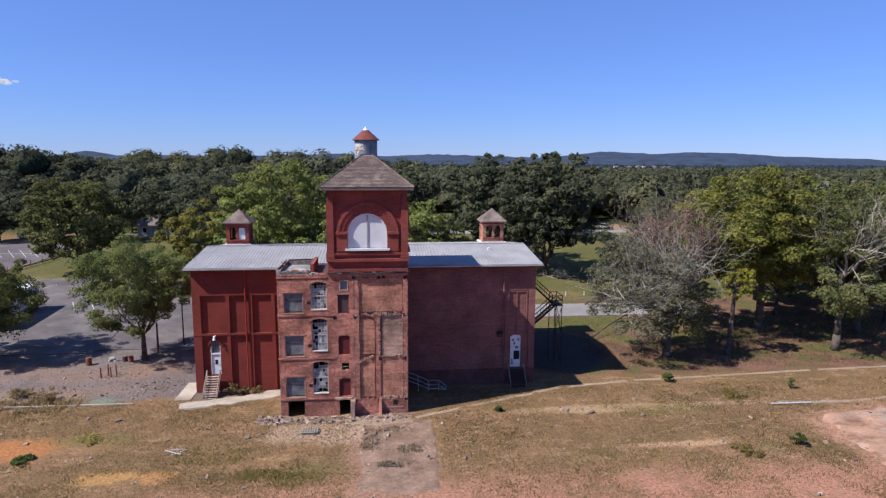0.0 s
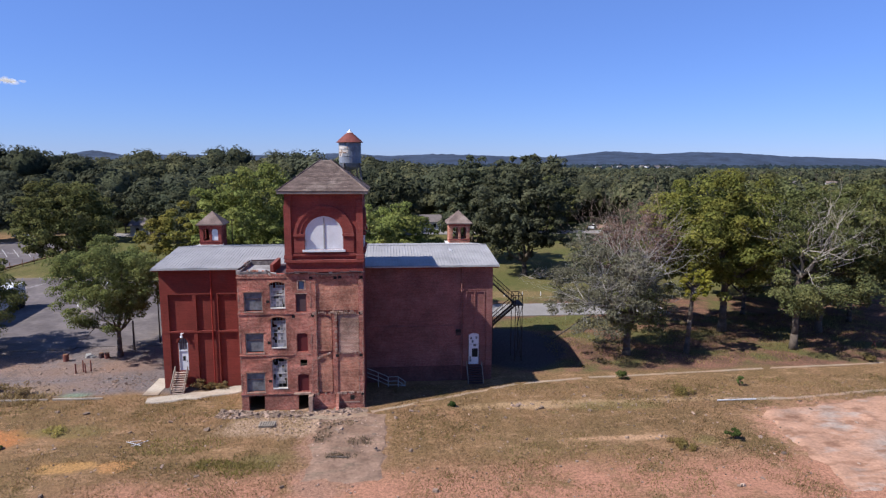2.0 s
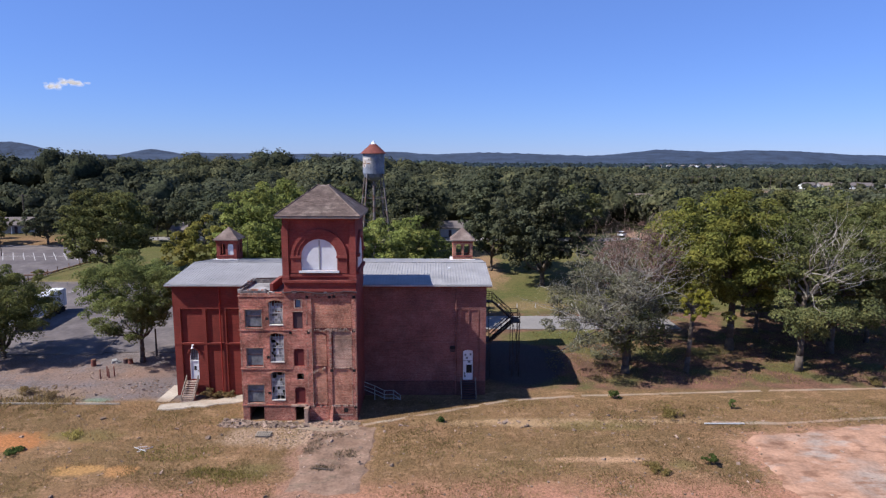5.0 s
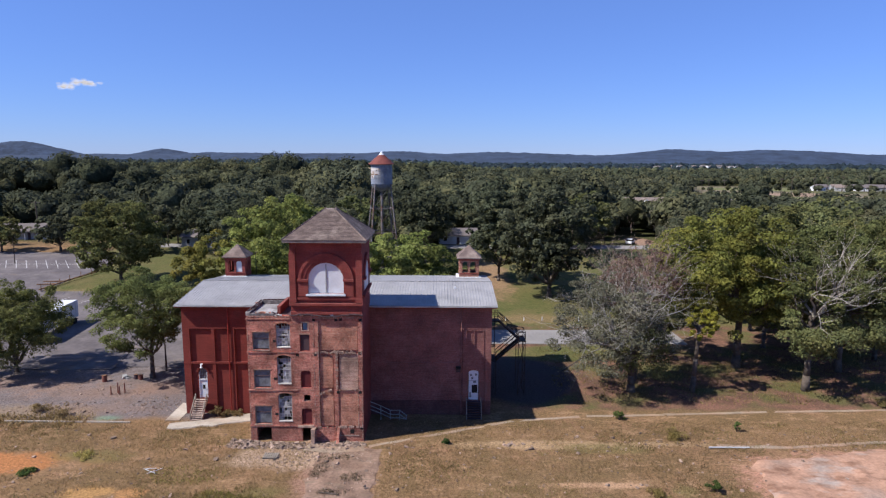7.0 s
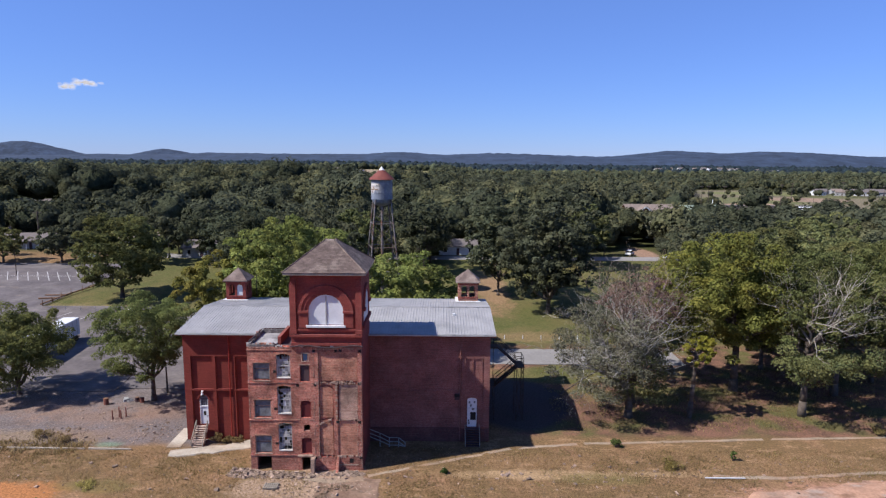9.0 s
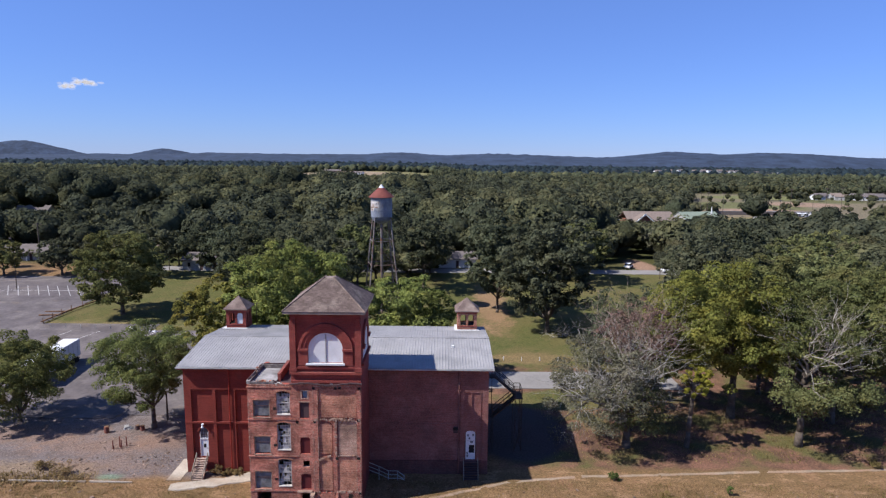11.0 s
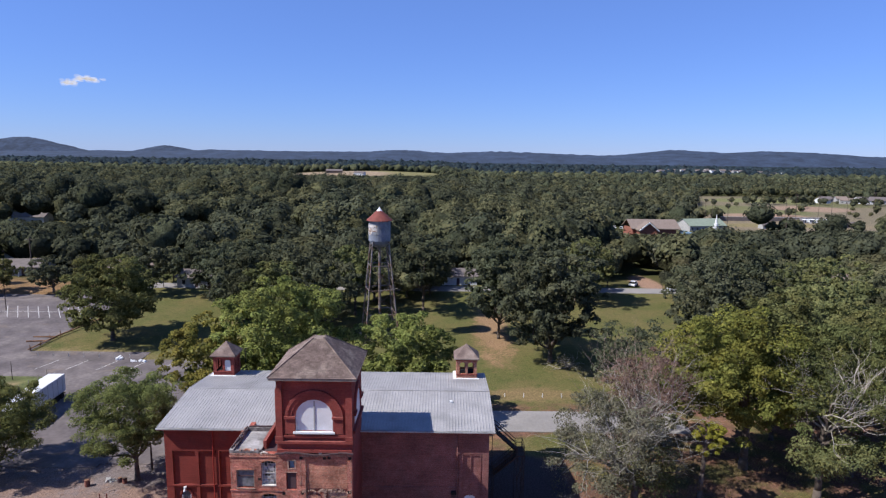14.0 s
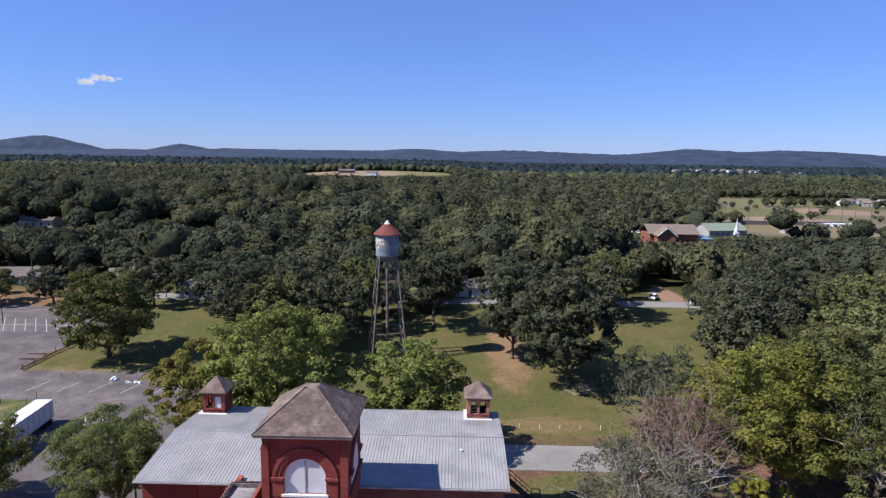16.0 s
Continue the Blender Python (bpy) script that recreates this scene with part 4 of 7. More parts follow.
    part("parapet", boxes((-6.0, -5.7, F + 1.2, 58.0, 12.553, 13.35)), "brick_tower", mill)
    for p, q in (((X0 + 0.1, F + 0.2, 13.1), (X0 + 0.25, 57.2, 13.2)), ((X0 + 0.4, 57.2, 13.22), (-6.0, 57.25, 13.25)), ((-6.2, F + 0.2, 13.02), (-5.4, F + 0.1, 12.6))):
        bm = bmesh.new()
        tube(bm, p, q, 0.07)
        part("coping_strip", bm, "dark_panel", mill)
    rp = random.Random(14)
    for k in range(26):
        x, y = rp.choice(((X0 + rp.uniform(0, 0.3), rp.uniform(F + 0.2, 57.2)), (rp.uniform(X0, -6.1), F + rp.uniform(0.02, 0.3)), (rp.uniform(-5.9, 2.2), F + rp.uniform(0.02, 0.12))))
        top = 12.7 if x > -6.05 else 12.92 if y < F + 0.4 else 13.05
        sx = rp.uniform(0.05, 0.16)
        part("loose_brick", boxes((x - sx, x + sx, y - 0.05 if y > F + 0.2 else F + 0.005, y + 0.07, top + 0.002, top + rp.uniform(0.06, 0.16))), rp.choice(("mortar", "brick_orange", "sill_stone")), mill)
    # inside floors that close the tower
    part("floor_slab", boxes(*[(X0 + 0.46, X1 - 0.46, F + 0.46, YF + 0.09, z, z + 0.2) for z in (1.45, 5.15, 8.95)]), "wood_grey", mill)
    part("tower_wall", boxes((X1 - 0.45, X1, F + 0.452, YF + 0.098, 0, 12.7)), "brick_tower", mill)
    part("tower_wall", boxes((-4.6, -4.35, F + 1.6, YF + 0.05, 1.66, 12.29)), "brick_faded", mill)

    # upper stage
    cx, r, spring = -1.01, 1.68, 16.15
    Z0, Z1 = 12.703, 20.0
    bm = bmesh.new()
    wall_panel(bm, TX0, X1, Z0, Z1, F + 0.2, F + 0.6, [(cx - r, cx + r, 14.85, spring + r, r)])
    part("tower_wall", bm, "brick_tower", mill, "deep red painted brick upper tower")
    for x0, x1 in ((TX0, TX0 + 0.4), (X1 - 0.4, X1)):
        bm = boxes((x0, x1, F + 0.602, 59.45, Z0, Z1))
        part("tower_wall", bm, "brick_tower", mill)
    part("tower_wall", boxes((TX0 + 0.402, X1 - 0.402, 59.05, 59.45, Z0, Z1)), "brick_tower", mill)
    for x0, x1 in ((TX0 - 0.05, TX0 + 0.55), (X1 - 0.55, X1 + 0.05)):
        bm = bmesh.new()
        box(bm, x0, x1, F - 0.02, F + 0.198, 14.4, 18.6)
        box(bm, x0 - 0.05, x1 + 0.05, F - 0.1, F + 0.199, 14.0, 14.4)
        for k in range(6):
            box(bm, x0 + 0.05 * k, x1 - 0.05 * k if x0 > 0 else x1 + 0.02 * k, F - 0.02 + 0.025 * k, F + 0.197, 18.6 + 0.2 * k, 18.8 + 0.2 * k - 0.003)
        part("corner_pilaster", bm, "brick_tower", mill)
    # stepped arch rings
    ring = None
    for ri, ro, d in ((r + 0.02, r + 0.32, 0.06), (r + 0.33, r + 0.66, 0.12), (r + 0.67, r + 0.95, 0.18)):
        n = 20
        inner, outer = arch_points(cx, spring, ri, n), arch_points(cx, spring, ro, n)
        for k in range(n):
            bm = bmesh.new()
            prism(bm, [inner[k], outer[k], outer[k + 1], inner[k + 1]], F + 0.2 - d, F + 0.199)
            made = part("arch_brick" if ring else "arch_ring", bm, "brick_tower", ring or mill, "" if ring else "stepped brick arch over the tall window")
            ring = ring or made
    for x0, x1 in ((cx - r - 0.95, cx - r - 0.02), (cx + r + 0.02, cx + r + 0.95)):
        p = part("pilaster", boxes((x0, x1, F + 0.06, F + 0.196, 14.6, spring - 0.1)), "brick_tower", mill, "flat brick pilaster with moulded cap")
        part("cap", boxes((x0 - 0.06, x1 + 0.04, F - 0.06, F + 0.195, spring - 0.1, spring + 0.12)), "brick_tower", p)
    each("belt_course", [(TX0 + 0.56, X1 - 0.56, F + 0.02, F + 0.194, 14.28, 14.5), (TX0 - 0.1, X1 + 0.1, F - 0.12, F + 0.19, 13.72, 13.95), (TX0, X1, F - 0.03, F + 0.19, 12.85, 13.1)], "brick_tower", mill)
    part("sill", boxes((cx - r - 0.2, cx + r + 0.2, F - 0.08, F + 0.19, 14.66, 14.84)), "white_paint", mill, "white painted window sill")
    rag = random.Random(9)
    k = 26
    for i in range(k):
        xa, xb = TX0 - 0.1 + (X1 - TX0 + 0.2) * i / k, TX0 - 0.1 + (X1 - TX0 + 0.2) * (i + 1) / k
        z = 12.78 + 0.1 * math.sin(i * 0.35) + rag.uniform(-0.03, 0.03)
        part("flashing", boxes((xa, xb + 0.02, F - 0.2 - rag.uniform(0, 0.05), F - 0.035, z - 0.05, z + 0.05)), "dark_panel", mill, "sagging dark flashing strip")
    # boarded arched window
    win = part("window", boxes((cx - 0.05, cx + 0.05, F + 0.24, F + 0.34, 14.852, spring + r - 0.1)), "trim_grey", mill, "boarded arched tower window")
    for s in (-1, 1):
        bm = bmesh.new()
        pts = [(cx + s * 0.06, 14.855)] + [(cx + s * (r - 0.1), 14.855)] + [(cx + s * (r - 0.1) * math.cos(a), spring + (r - 0.1) * math.sin(a)) for a in steps(0, math.pi / 2 - 0.04, 0.2)]
        prism(bm, pts if s > 0 else pts[::-1], F + 0.3, F + 0.36)
        part("board", bm, "white_paint", win, "white painted boarding")
    bm = bmesh.new()
    n = 20
    inner, outer = arch_points(cx, spring, r - 0.12, n), arch_points(cx, spring, r - 0.005, n)
    for i in range(n):
        prism(bm, [inner[i], outer[i], outer[i + 1], inner[i + 1]], F + 0.22, F + 0.4)
    box(bm, cx - r + 0.005, cx - r + 0.12, F + 0.22, F + 0.4, 14.852, spring)
    box(bm, cx + r - 0.12, cx + r - 0.005, F + 0.22, F + 0.4, 14.852, spring)
    part("frame", bm, "white_paint", win)
    # boarded window on the side towards the drive
    side = part("window", boxes((X1 + 0.004, X1 + 0.06, 54.5, 57.7, 14.85, spring)), "white_paint", mill, "boarded arched window on the tower's side")
    bm = bmesh.new()
    pts = arch_points(56.1, spring, 1.6, 14)
    for i in range(len(pts) - 1):
        v = [bm.verts.new(p) for x in (X1 + 0.004, X1 + 0.06) for p in ((x, 56.1, spring + 0.002), (x, *pts[i]), (x, *pts[i + 1]))]
        for f in ((0, 1, 2), (5, 4, 3), (1, 4, 5, 2)):
            bm.faces.new([v[k] for k in f])
    part("board", bm, "white_paint", side)
    inner, outer = arch_points(56.1, spring, 1.62, 14), arch_points(56.1, spring, 2.2, 14)
    for i in range(14):
        bm = bmesh.new()
        v = [bm.verts.new((x, *p)) for x in (X1 + 0.002, X1 + 0.2) for p in (inner[i], outer[i], outer[i + 1], inner[i + 1])]
        for f in ((0, 1, 2, 3), (7, 6, 5, 4), (0, 4, 5, 1), (1, 5, 6, 2), (2, 6, 7, 3), (3, 7, 4, 0)):
            bm.faces.new([v[k] for k in f])
        part("arch_brick", bm, "brick_tower", side)
    each("cap", [(X1 + 0.002, X1 + 0.3, 53.5, 54.45, spring - 0.1, spring + 0.14), (X1 + 0.002, X1 + 0.3, 57.75, 58.9, spring - 0.1, spring + 0.14), (X1 + 0.002, X1 + 0.25, 53.3, 59.2, 14.4, 14.66)], "brick_tower", side)
    # pyramid roof with a small flat top
    ex0, ex1, ey0, ey1, ze = -4.95, 2.95, 52.15, 60.0, 20.05
    ax, ay, zt = (ex0 + ex1) / 2, (ey0 + ey1) / 2, 22.72
    bm = bmesh.new()
    base = [bm.verts.new(p) for p in ((ex0, ey0, ze), (ex1, ey0, ze), (ex1, ey1, ze), (ex0, ey1, ze))]
    top = [bm.verts.new(p) for p in ((ax - 0.45, ay - 0.45, zt), (ax + 0.45, ay - 0.45, zt), (ax + 0.45, ay + 0.45, zt), (ax - 0.45, ay + 0.45, zt))]
    bm.faces.new(base[::-1]), bm.faces.new(top)
    for i in range(4):
        bm.faces.new((base[i], base[(i + 1) % 4], top[(i + 1) % 4], top[i]))
    troof = part("tower_roof", bm, "shingle", mill, "brown shingled pyramid roof with a clipped top")
    # courses of shingles
    for side in range(4):
        bm = bmesh.new()
        rows = 24
        rs = random.Random(side)
        b0, b1, t0, t1 = [Vector(p) for p in (((ex0, ey0, ze), (ex1, ey0, ze), (ax - 0.45, ay - 0.45, zt), (ax + 0.45, ay - 0.45, zt)),
                                              ((ex1, ey0, ze), (ex1, ey1, ze), (ax + 0.45, ay - 0.45, zt), (ax + 0.45, ay + 0.45, zt)),
                                              ((ex1, ey1, ze), (ex0, ey1, ze), (ax + 0.45, ay + 0.45, zt), (ax - 0.45, ay + 0.45, zt)),
                                              ((ex0, ey1, ze), (ex0, ey0, ze), (ax - 0.45, ay + 0.45, zt), (ax - 0.45, ay - 0.45, zt)))[side]]
        nrm = (b1 - b0).cross(t0 - b0).normalized()
        for row in range(rows):
            u0, u1 = row / rows, (row + 1.05) / rows
            la, lb = b0.lerp(t0, u0), b1.lerp(t1, u0)
            ha, hb = b0.lerp(t0, min(u1, 1)), b1.lerp(t1, min(u1, 1))
            cnt = max(2, int((lb - la).length / 0.33))
            for c in range(cnt):
                f0, f1 = c / cnt, (c + 0.96) / cnt
                off = nrm * (0.045 + rs.uniform(0, 0.02))
                drop = (la - ha) * rs.uniform(0, 0.12) if row else Vector()
                q = [la.lerp(lb, f0) + off + drop, la.lerp(lb, f1) + off + drop, ha.lerp(hb, f1) + nrm * 0.012, ha.lerp(hb, f0) + nrm * 0.012]
                vs = [bm.verts.new(p) for p in q]
                bm.faces.new(vs)
        part("shingles", bm, "shingle", troof)
    for p, q in (((ex0, ey0), (-1, -1)), ((ex1, ey0), (1, -1)), ((ex1, ey1), (1, 1)), ((ex0, ey1), (-1, 1))):
        bm = bmesh.new()
        bar(bm, (*p, ze + 0.05), (ax + 0.45 * q[0], ay + 0.45 * q[1], zt + 0.05), 0.11)
        part("hip_cap", bm, "shingle", troof)
    bm = boxes((ex0 + 0.05, ex1 - 0.05, ey0 + 0.03, ey0 + 0.15, ze - 0.22, ze - 0.004), (ex0 + 0.05, ex1 - 0.05, ey1 - 0.15, ey1 - 0.03, ze - 0.22, ze - 0.004),
               (ex0 + 0.03, ex0 + 0.15, ey0 + 0.16, ey1 - 0.16, ze - 0.22, ze - 0.004), (ex1 - 0.15, ex1 - 0.03, ey0 + 0.16, ey1 - 0.16, ze - 0.22, ze - 0.004))
    part("fascia", bm, "wood_grey", mill, "weathered grey fascia board")
    part("soffit", boxes((ex0 + 0.16, ex1 - 0.16, ey0 + 0.16, ey1 - 0.16, ze - 0.08, ze - 0.006)), "wood_grey", mill)

    # shuttered windows of the stair bay
    for x0, x1, z0, z1 in left[:3]:
        w = part("window", boxes((x0 + 0.05, x1 - 0.05, F + 0.16, F + 0.2, z0 + 0.1, z1 - 0.05)), "grey_panel", mill, "square window with blue-grey boarding")
        zm = z0 + (z1 - z0) * 0.62
        part("rail", boxes((x0 + 0.05, x1 - 0.05, F + 0.1, F + 0.159, zm, zm + 0.07)), "dark_panel", w)
        each("jamb", [(x0 + 0.001, x0 + 0.08, F + 0.08, F + 0.24, z0, z1), (x1 - 0.08, x1 - 0.001, F + 0.08, F + 0.24, z0, z1)], "wood_grey", w)
        part("head", boxes((x0 + 0.08, x1 - 0.08, F + 0.08, F + 0.24, z1 - 0.1, z1)), "wood_grey", w)
        part("sill", boxes((x0 - 0.05, x1 + 0.05, F - 0.06, F + 0.2, z0 - 0.1, z0 - 0.002)), "mortar", w)
        part("lintel", boxes((x0 - 0.1, x1 + 0.1, F - 0.03, F + 0.05, z1 + 0.002, z1 + 0.12)), "brick_orange", w)
    # arched windows with broken sash bars
    rb = random.Random(12)
    for n, (x0, x1, z0, z1, rise) in enumerate(arch):
        w = part("window", boxes((x0 + 0.002, x0 + 0.09, F + 0.14, F + 0.26, z0, z1 - rise), (x1 - 0.09, x1 - 0.002, F + 0.14, F + 0.26, z0, z1 - rise), (x0 + 0.09, x1 - 0.09, F + 0.14, F + 0.26, (z0 + z1) / 2 - 0.05, (z0 + z1) / 2 + 0.05)),
                 "sash", mill, "tall arched window with broken white sashes")
        cols, rows = 5, 9
        for c in range(1, cols):
            xa = x0 + (x1 - x0) * c / cols
            for q in range(rows):
                if rb.random() < (0.9 if c > 2 or n == 0 else 0.7):
                    za, zb = z0 + 0.15 + (z1 - 0.25 - z0) * q / rows, z0 + 0.15 + (z1 - 0.25 - z0) * (q + 1) / rows
                    part("sash_bar", boxes((xa - 0.02, xa + 0.02, F + 0.17, F + 0.21, za, zb - 0.002)), "sash", w)
        for q in range(1, rows):
            zq = z0 + 0.15 + (z1 - 0.25 - z0) * q / rows
            for c in range(cols):
                if rb.random() < (0.92 if c > 2 or n == 0 else 0.7):
                    xa, xb = x0 + (x1 - x0) * c / cols, x0 + (x1 - x0) * (c + 1) / cols
                    part("sash_bar", boxes((xa + 0.02, xb - 0.02, F + 0.172, F + 0.208, zq - 0.02, zq + 0.02)), "sash", w)
                    if rb.random() < 0.86:
                        zz = z0 + 0.15 + (z1 - 0.25 - z0) * (q - 1) / rows
                        part("pane", boxes((xa + 0.022, xb - 0.022, F + 0.185, F + 0.192, zz + 0.022, zq - 0.022)), "pane_white" if rb.random() < 0.3 else "pane_grey", w)
        part("sill", boxes((x0 + 0.03, x1 + 0.02, F - 0.04, F + 0.3, z0 + 0.002, z0 + 0.09)), "sill_stone", w, "crumbling pale stone sill")
        ins, outs = arch_points((x0 + x1) / 2, z1 - rise, (x1 - x0) / 2 + 0.02, 10, rise + 0.02), arch_points((x0 + x1) / 2, z1 - rise, (x1 - x0) / 2 + 0.25, 10, rise + 0.22)
        for i in range(10):
            bm = bmesh.new()
            prism(bm, [ins[i], outs[i], outs[i + 1], ins[i + 1]], F - 0.03, F - 0.002)
            part("arch_brick", bm, "brick_orange", w)
    part("plank", boxes((-5.4, -4.9, F + 0.22, F + 0.26, 5.9, 7.2)), "white_paint", mill, "leaning white plank inside a window")
    # panels in the door openings
    for (x0, x1, z0, z1), material in zip([d[:4] for d in door], ("blue_panel", "dark_panel", "maroon_panel", "maroon_panel", None, None)):
        if material:
            d = part("door", boxes((x0 + 0.06, x1 - 0.06, F + 0.13, F + 0.18, z0 + 0.02, z1 - 0.05)), material, mill)
            each("jamb", [(x0 + 0.001, x0 + 0.06, F + 0.07, F + 0.22, z0, z1 - 0.02), (x1 - 0.06, x1 - 0.001, F + 0.07, F + 0.22, z0, z1 - 0.02)], "brick_tower", d)
    part("lintel", boxes((-3.7, -2.6, F - 0.02, F + 0.1, 10.88, 10.96)), "mortar", mill)
    each("frame_bar", [(-3.48, -3.38, F - 0.02, F + 0.05, 11.2, 12.12), (-2.82, -2.72, F - 0.02, F + 0.05, 11.2, 12.12), (-3.38, -2.82, F - 0.02, F + 0.05, 12.04, 12.12), (-3.38, -2.82, F - 0.02, F + 0.05, 11.2, 11.29)], "mortar", mill)
    part("step", boxes((-4.0, -2.5, F - 0.25, F - 0.003, 1.5, 1.66)), "mortar", mill)


M["sill_stone"] = mat("sill_stone", (0.62, 0.58, 0.54), 0.9, vary=0.3)
M["sash"] = mat("sash", (0.5, 0.48, 0.46), 0.8, vary=0.25)
M["pane_white"] = mat("pane_white", (0.42, 0.43, 0.46), 0.4, vary=0.2)
M["pane_grey"] = mat("pane_grey", (0.22, 0.225, 0.245), 0.3, vary=0.4, scale=2, fine=6)
tower()


def cupola(cx, boarded):
    y0, y1, w, z0, z1 = 72.7, 75.2, 1.25, 12.4, 15.0
    bm = bmesh.new()
    wall_panel(bm, cx - w, cx + w, z0, z1, y0, y0 + 0.2, [(cx - 0.86, cx - 0.14, 13.15, 14.6, 0.34), (cx + 0.14, cx + 0.86, 13.15, 14.6, 0.34)])
    c = part("cupola", bm, "brick_orange" if not boarded else "brick_tower", mill, "small square brick cupola with paired arches")
    brick = "brick_orange" if not boarded else "brick_tower"
    bm = bmesh.new()
    wall_panel(bm, cx - w, cx + w, z0, z1, y1 - 0.2, y1, [(cx - 0.86, cx - 0.14, 13.15, 14.6, 0.34), (cx + 0.14, cx + 0.86, 13.15, 14.6, 0.34)])
    part("wall", bm, brick, c)
    for s in (-1, 1):
        xa, xb = sorted((cx + s * w, cx + s * (w - 0.2)))
        each("pier", [(xa, xb, ya, yb, 13.152, 14.398) for ya, yb in ((y0 + 0.202, y0 + 0.6), (y0 + 1.0, y0 + 1.5), (y0 + 1.9, y1 - 0.202))], brick, c)
        each("wall", [(xa, xb, y0 + 0.202, y1 - 0.202, z0, 13.15), (xa, xb, y0 + 0.202, y1 - 0.202, 14.4, z1)], brick, c)
    each("belt_course", [(cx - w - 0.08, cx + w + 0.08, y0 - 0.08, y0 - 0.002, 14.75, 14.98), (cx - w - 0.06, cx + w + 0.06, y0 - 0.06, y0 - 0.002, 13.0, 13.12)], "brick_tower", c)
    bm = bmesh.new()
    ze, zt, o = 15.0, 16.6, w + 0.32
    ym = (y0 + y1) / 2
    base = [bm.verts.new(p) for p in ((cx - o, ym - o, ze), (cx + o, ym - o, ze), (cx + o, ym + o, ze), (cx - o, ym + o, ze))]
    low = [bm.verts.new((v.co.x, v.co.y, ze + 0.12)) for v in base]
    apex = bm.verts.new((cx, ym, zt))
    bm.faces.new(base[::-1])
    for i in range(4):
        j = (i + 1) % 4
        bm.faces.new((base[i], base[j], low[j], low[i])), bm.faces.new((low[i], low[j], apex))
    part("cupola_roof", bm, "shingle", c, "brown shingled pyramid cap")
    part("flashing", boxes((cx - w - 0.35, cx + w + 0.3, y0 - 0.45, y0 - 0.09, 12.55, 12.66), (cx - w - 0.35, cx - w - 0.005, y0 - 0.45 + 0.361, y1, 12.45, 12.6)), "white_paint", c, "white flashing at the foot")
    part("floor_slab", boxes((cx - w + 0.21, cx + w - 0.21, y0 + 0.21, y1 - 0.21, 12.9, 13.0)), "dark", c)
    if boarded:
        part("board", boxes((cx + 0.14, cx + 0.86, y0 + 0.08, y0 + 0.13, 13.16, 14.5)), "white_paint", c, "white board in one arch")


cupola(13.55, False)
cupola(-16.2, True)
bm = bmesh.new()
tube(bm, (-14.2, 74.9, 12.4), (-14.2, 74.9, 15.4), 0.05, 0.05)
tube(bm, (-14.2, 74.9, 15.35), (-13.9, 74.9, 15.4), 0.05, 0.05)
part("vent_pipe", bm, "steel_rust", mill)
part("roof_vent", boxes((11.4, 11.7, 64.2, 64.5, 12.86, 13.1)), "white_paint", mill, "small white roof vent")


def mill_doors():
    d = part("door", boxes((-16.15, -15.35, YF + 0.28, YF + 0.33, 1.78, 3.75)), "white_paint", mill, "white panelled side door")
    part("door_window", boxes((-15.85, -15.6, YF + 0.262, YF + 0.278, 2.75, 3.2)), "dark", d)
    part("door_handle", boxes((-15.45, -15.4, YF + 0.22, YF + 0.278, 2.6, 2.75)), "steel_rust", d)
    each("jamb", [(-16.2 + 0.001, -16.15, YF + 0.2, YF + 0.36, 1.77, 4.6), (-15.35, -15.301, YF + 0.2, YF + 0.36, 1.77, 4.6)], "white_paint", d)
    part("transom", boxes((-16.15, -15.35, YF + 0.2, YF + 0.36, 3.75, 3.87)), "white_paint", d)
    f = part("fanlight", boxes((-16.15, -15.35, YF + 0.31, YF + 0.33, 3.88, 5.05)), "grey_panel", mill, "arched fanlight with dark muntins")
    for x in (-15.95, -15.75, -15.55):
        part("muntin", boxes((x - 0.02, x + 0.02, YF + 0.28, YF + 0.309, 3.88, 5.0)), "dark_panel", f)
    for z in (4.25, 4.65):
        part("muntin", boxes((-16.15, -15.35, YF + 0.285, YF + 0.307, z - 0.02, z + 0.02)), "dark_panel", f)
    bm = bmesh.new()
    inner, outer = arch_points(-15.75, 4.65, 0.5, 10, 0.5), arch_points(-15.75, 4.65, 0.72, 10, 0.7)
    for i in range(10):
        prism(bm, [inner[i], outer[i], outer[i + 1], inner[i + 1]], YF + 0.13, YF + 0.199)
    part("door_arch", bm, "brick_painted", mill)
    lamp = part("wall_lamp", boxes((-15.85, -15.6, YF - 0.25, YF - 0.033, 5.62, 5.68)), "white_paint", mill, "white wall lamp over the side door")
    bm = bmesh.new()
    tube(bm, (-15.72, YF - 0.25, 5.3), (-15.72, YF - 0.25, 5.615), 0.16, 0.05, 10)
    part("shade", bm, "white_paint", lamp)
    d = part("door", boxes((13.0, 14.05, YF + 0.22, YF + 0.27, 1.62, 3.75)), "white_paint", mill, "white boarded yard door")
    part("door_window", boxes((13.35, 13.95, YF + 0.2, YF + 0.218, 2.4, 3.3)), "dark", d)
    part("upper_board", boxes((13.0, 14.05, YF + 0.2, YF + 0.26, 3.8, 4.95)), "white_paint", d)
    for z0, x0, x1 in ((4.3, 13.15, 13.35), (4.35, 13.7, 13.9), (3.95, 13.3, 13.5), (1.9, 13.1, 13.3), (2.2, 13.1, 13.25), (3.55, 13.5, 13.8)):
        part("broken_pane", boxes((x0, x1, YF + 0.19, YF + 0.199 if z0 > 3.8 else YF + 0.219, z0, z0 + 0.25)), "grey_panel", d)
    box_ob = part("meter_box", boxes((11.6, 12.1, YF - 0.2, YF + 0.097, 4.85, 5.45)), "dark_panel", mill, "dark metal wall box")
    part("box_lid", boxes((11.57, 12.13, YF - 0.25, YF - 0.203, 5.2, 5.48)), "dark", box_ob)


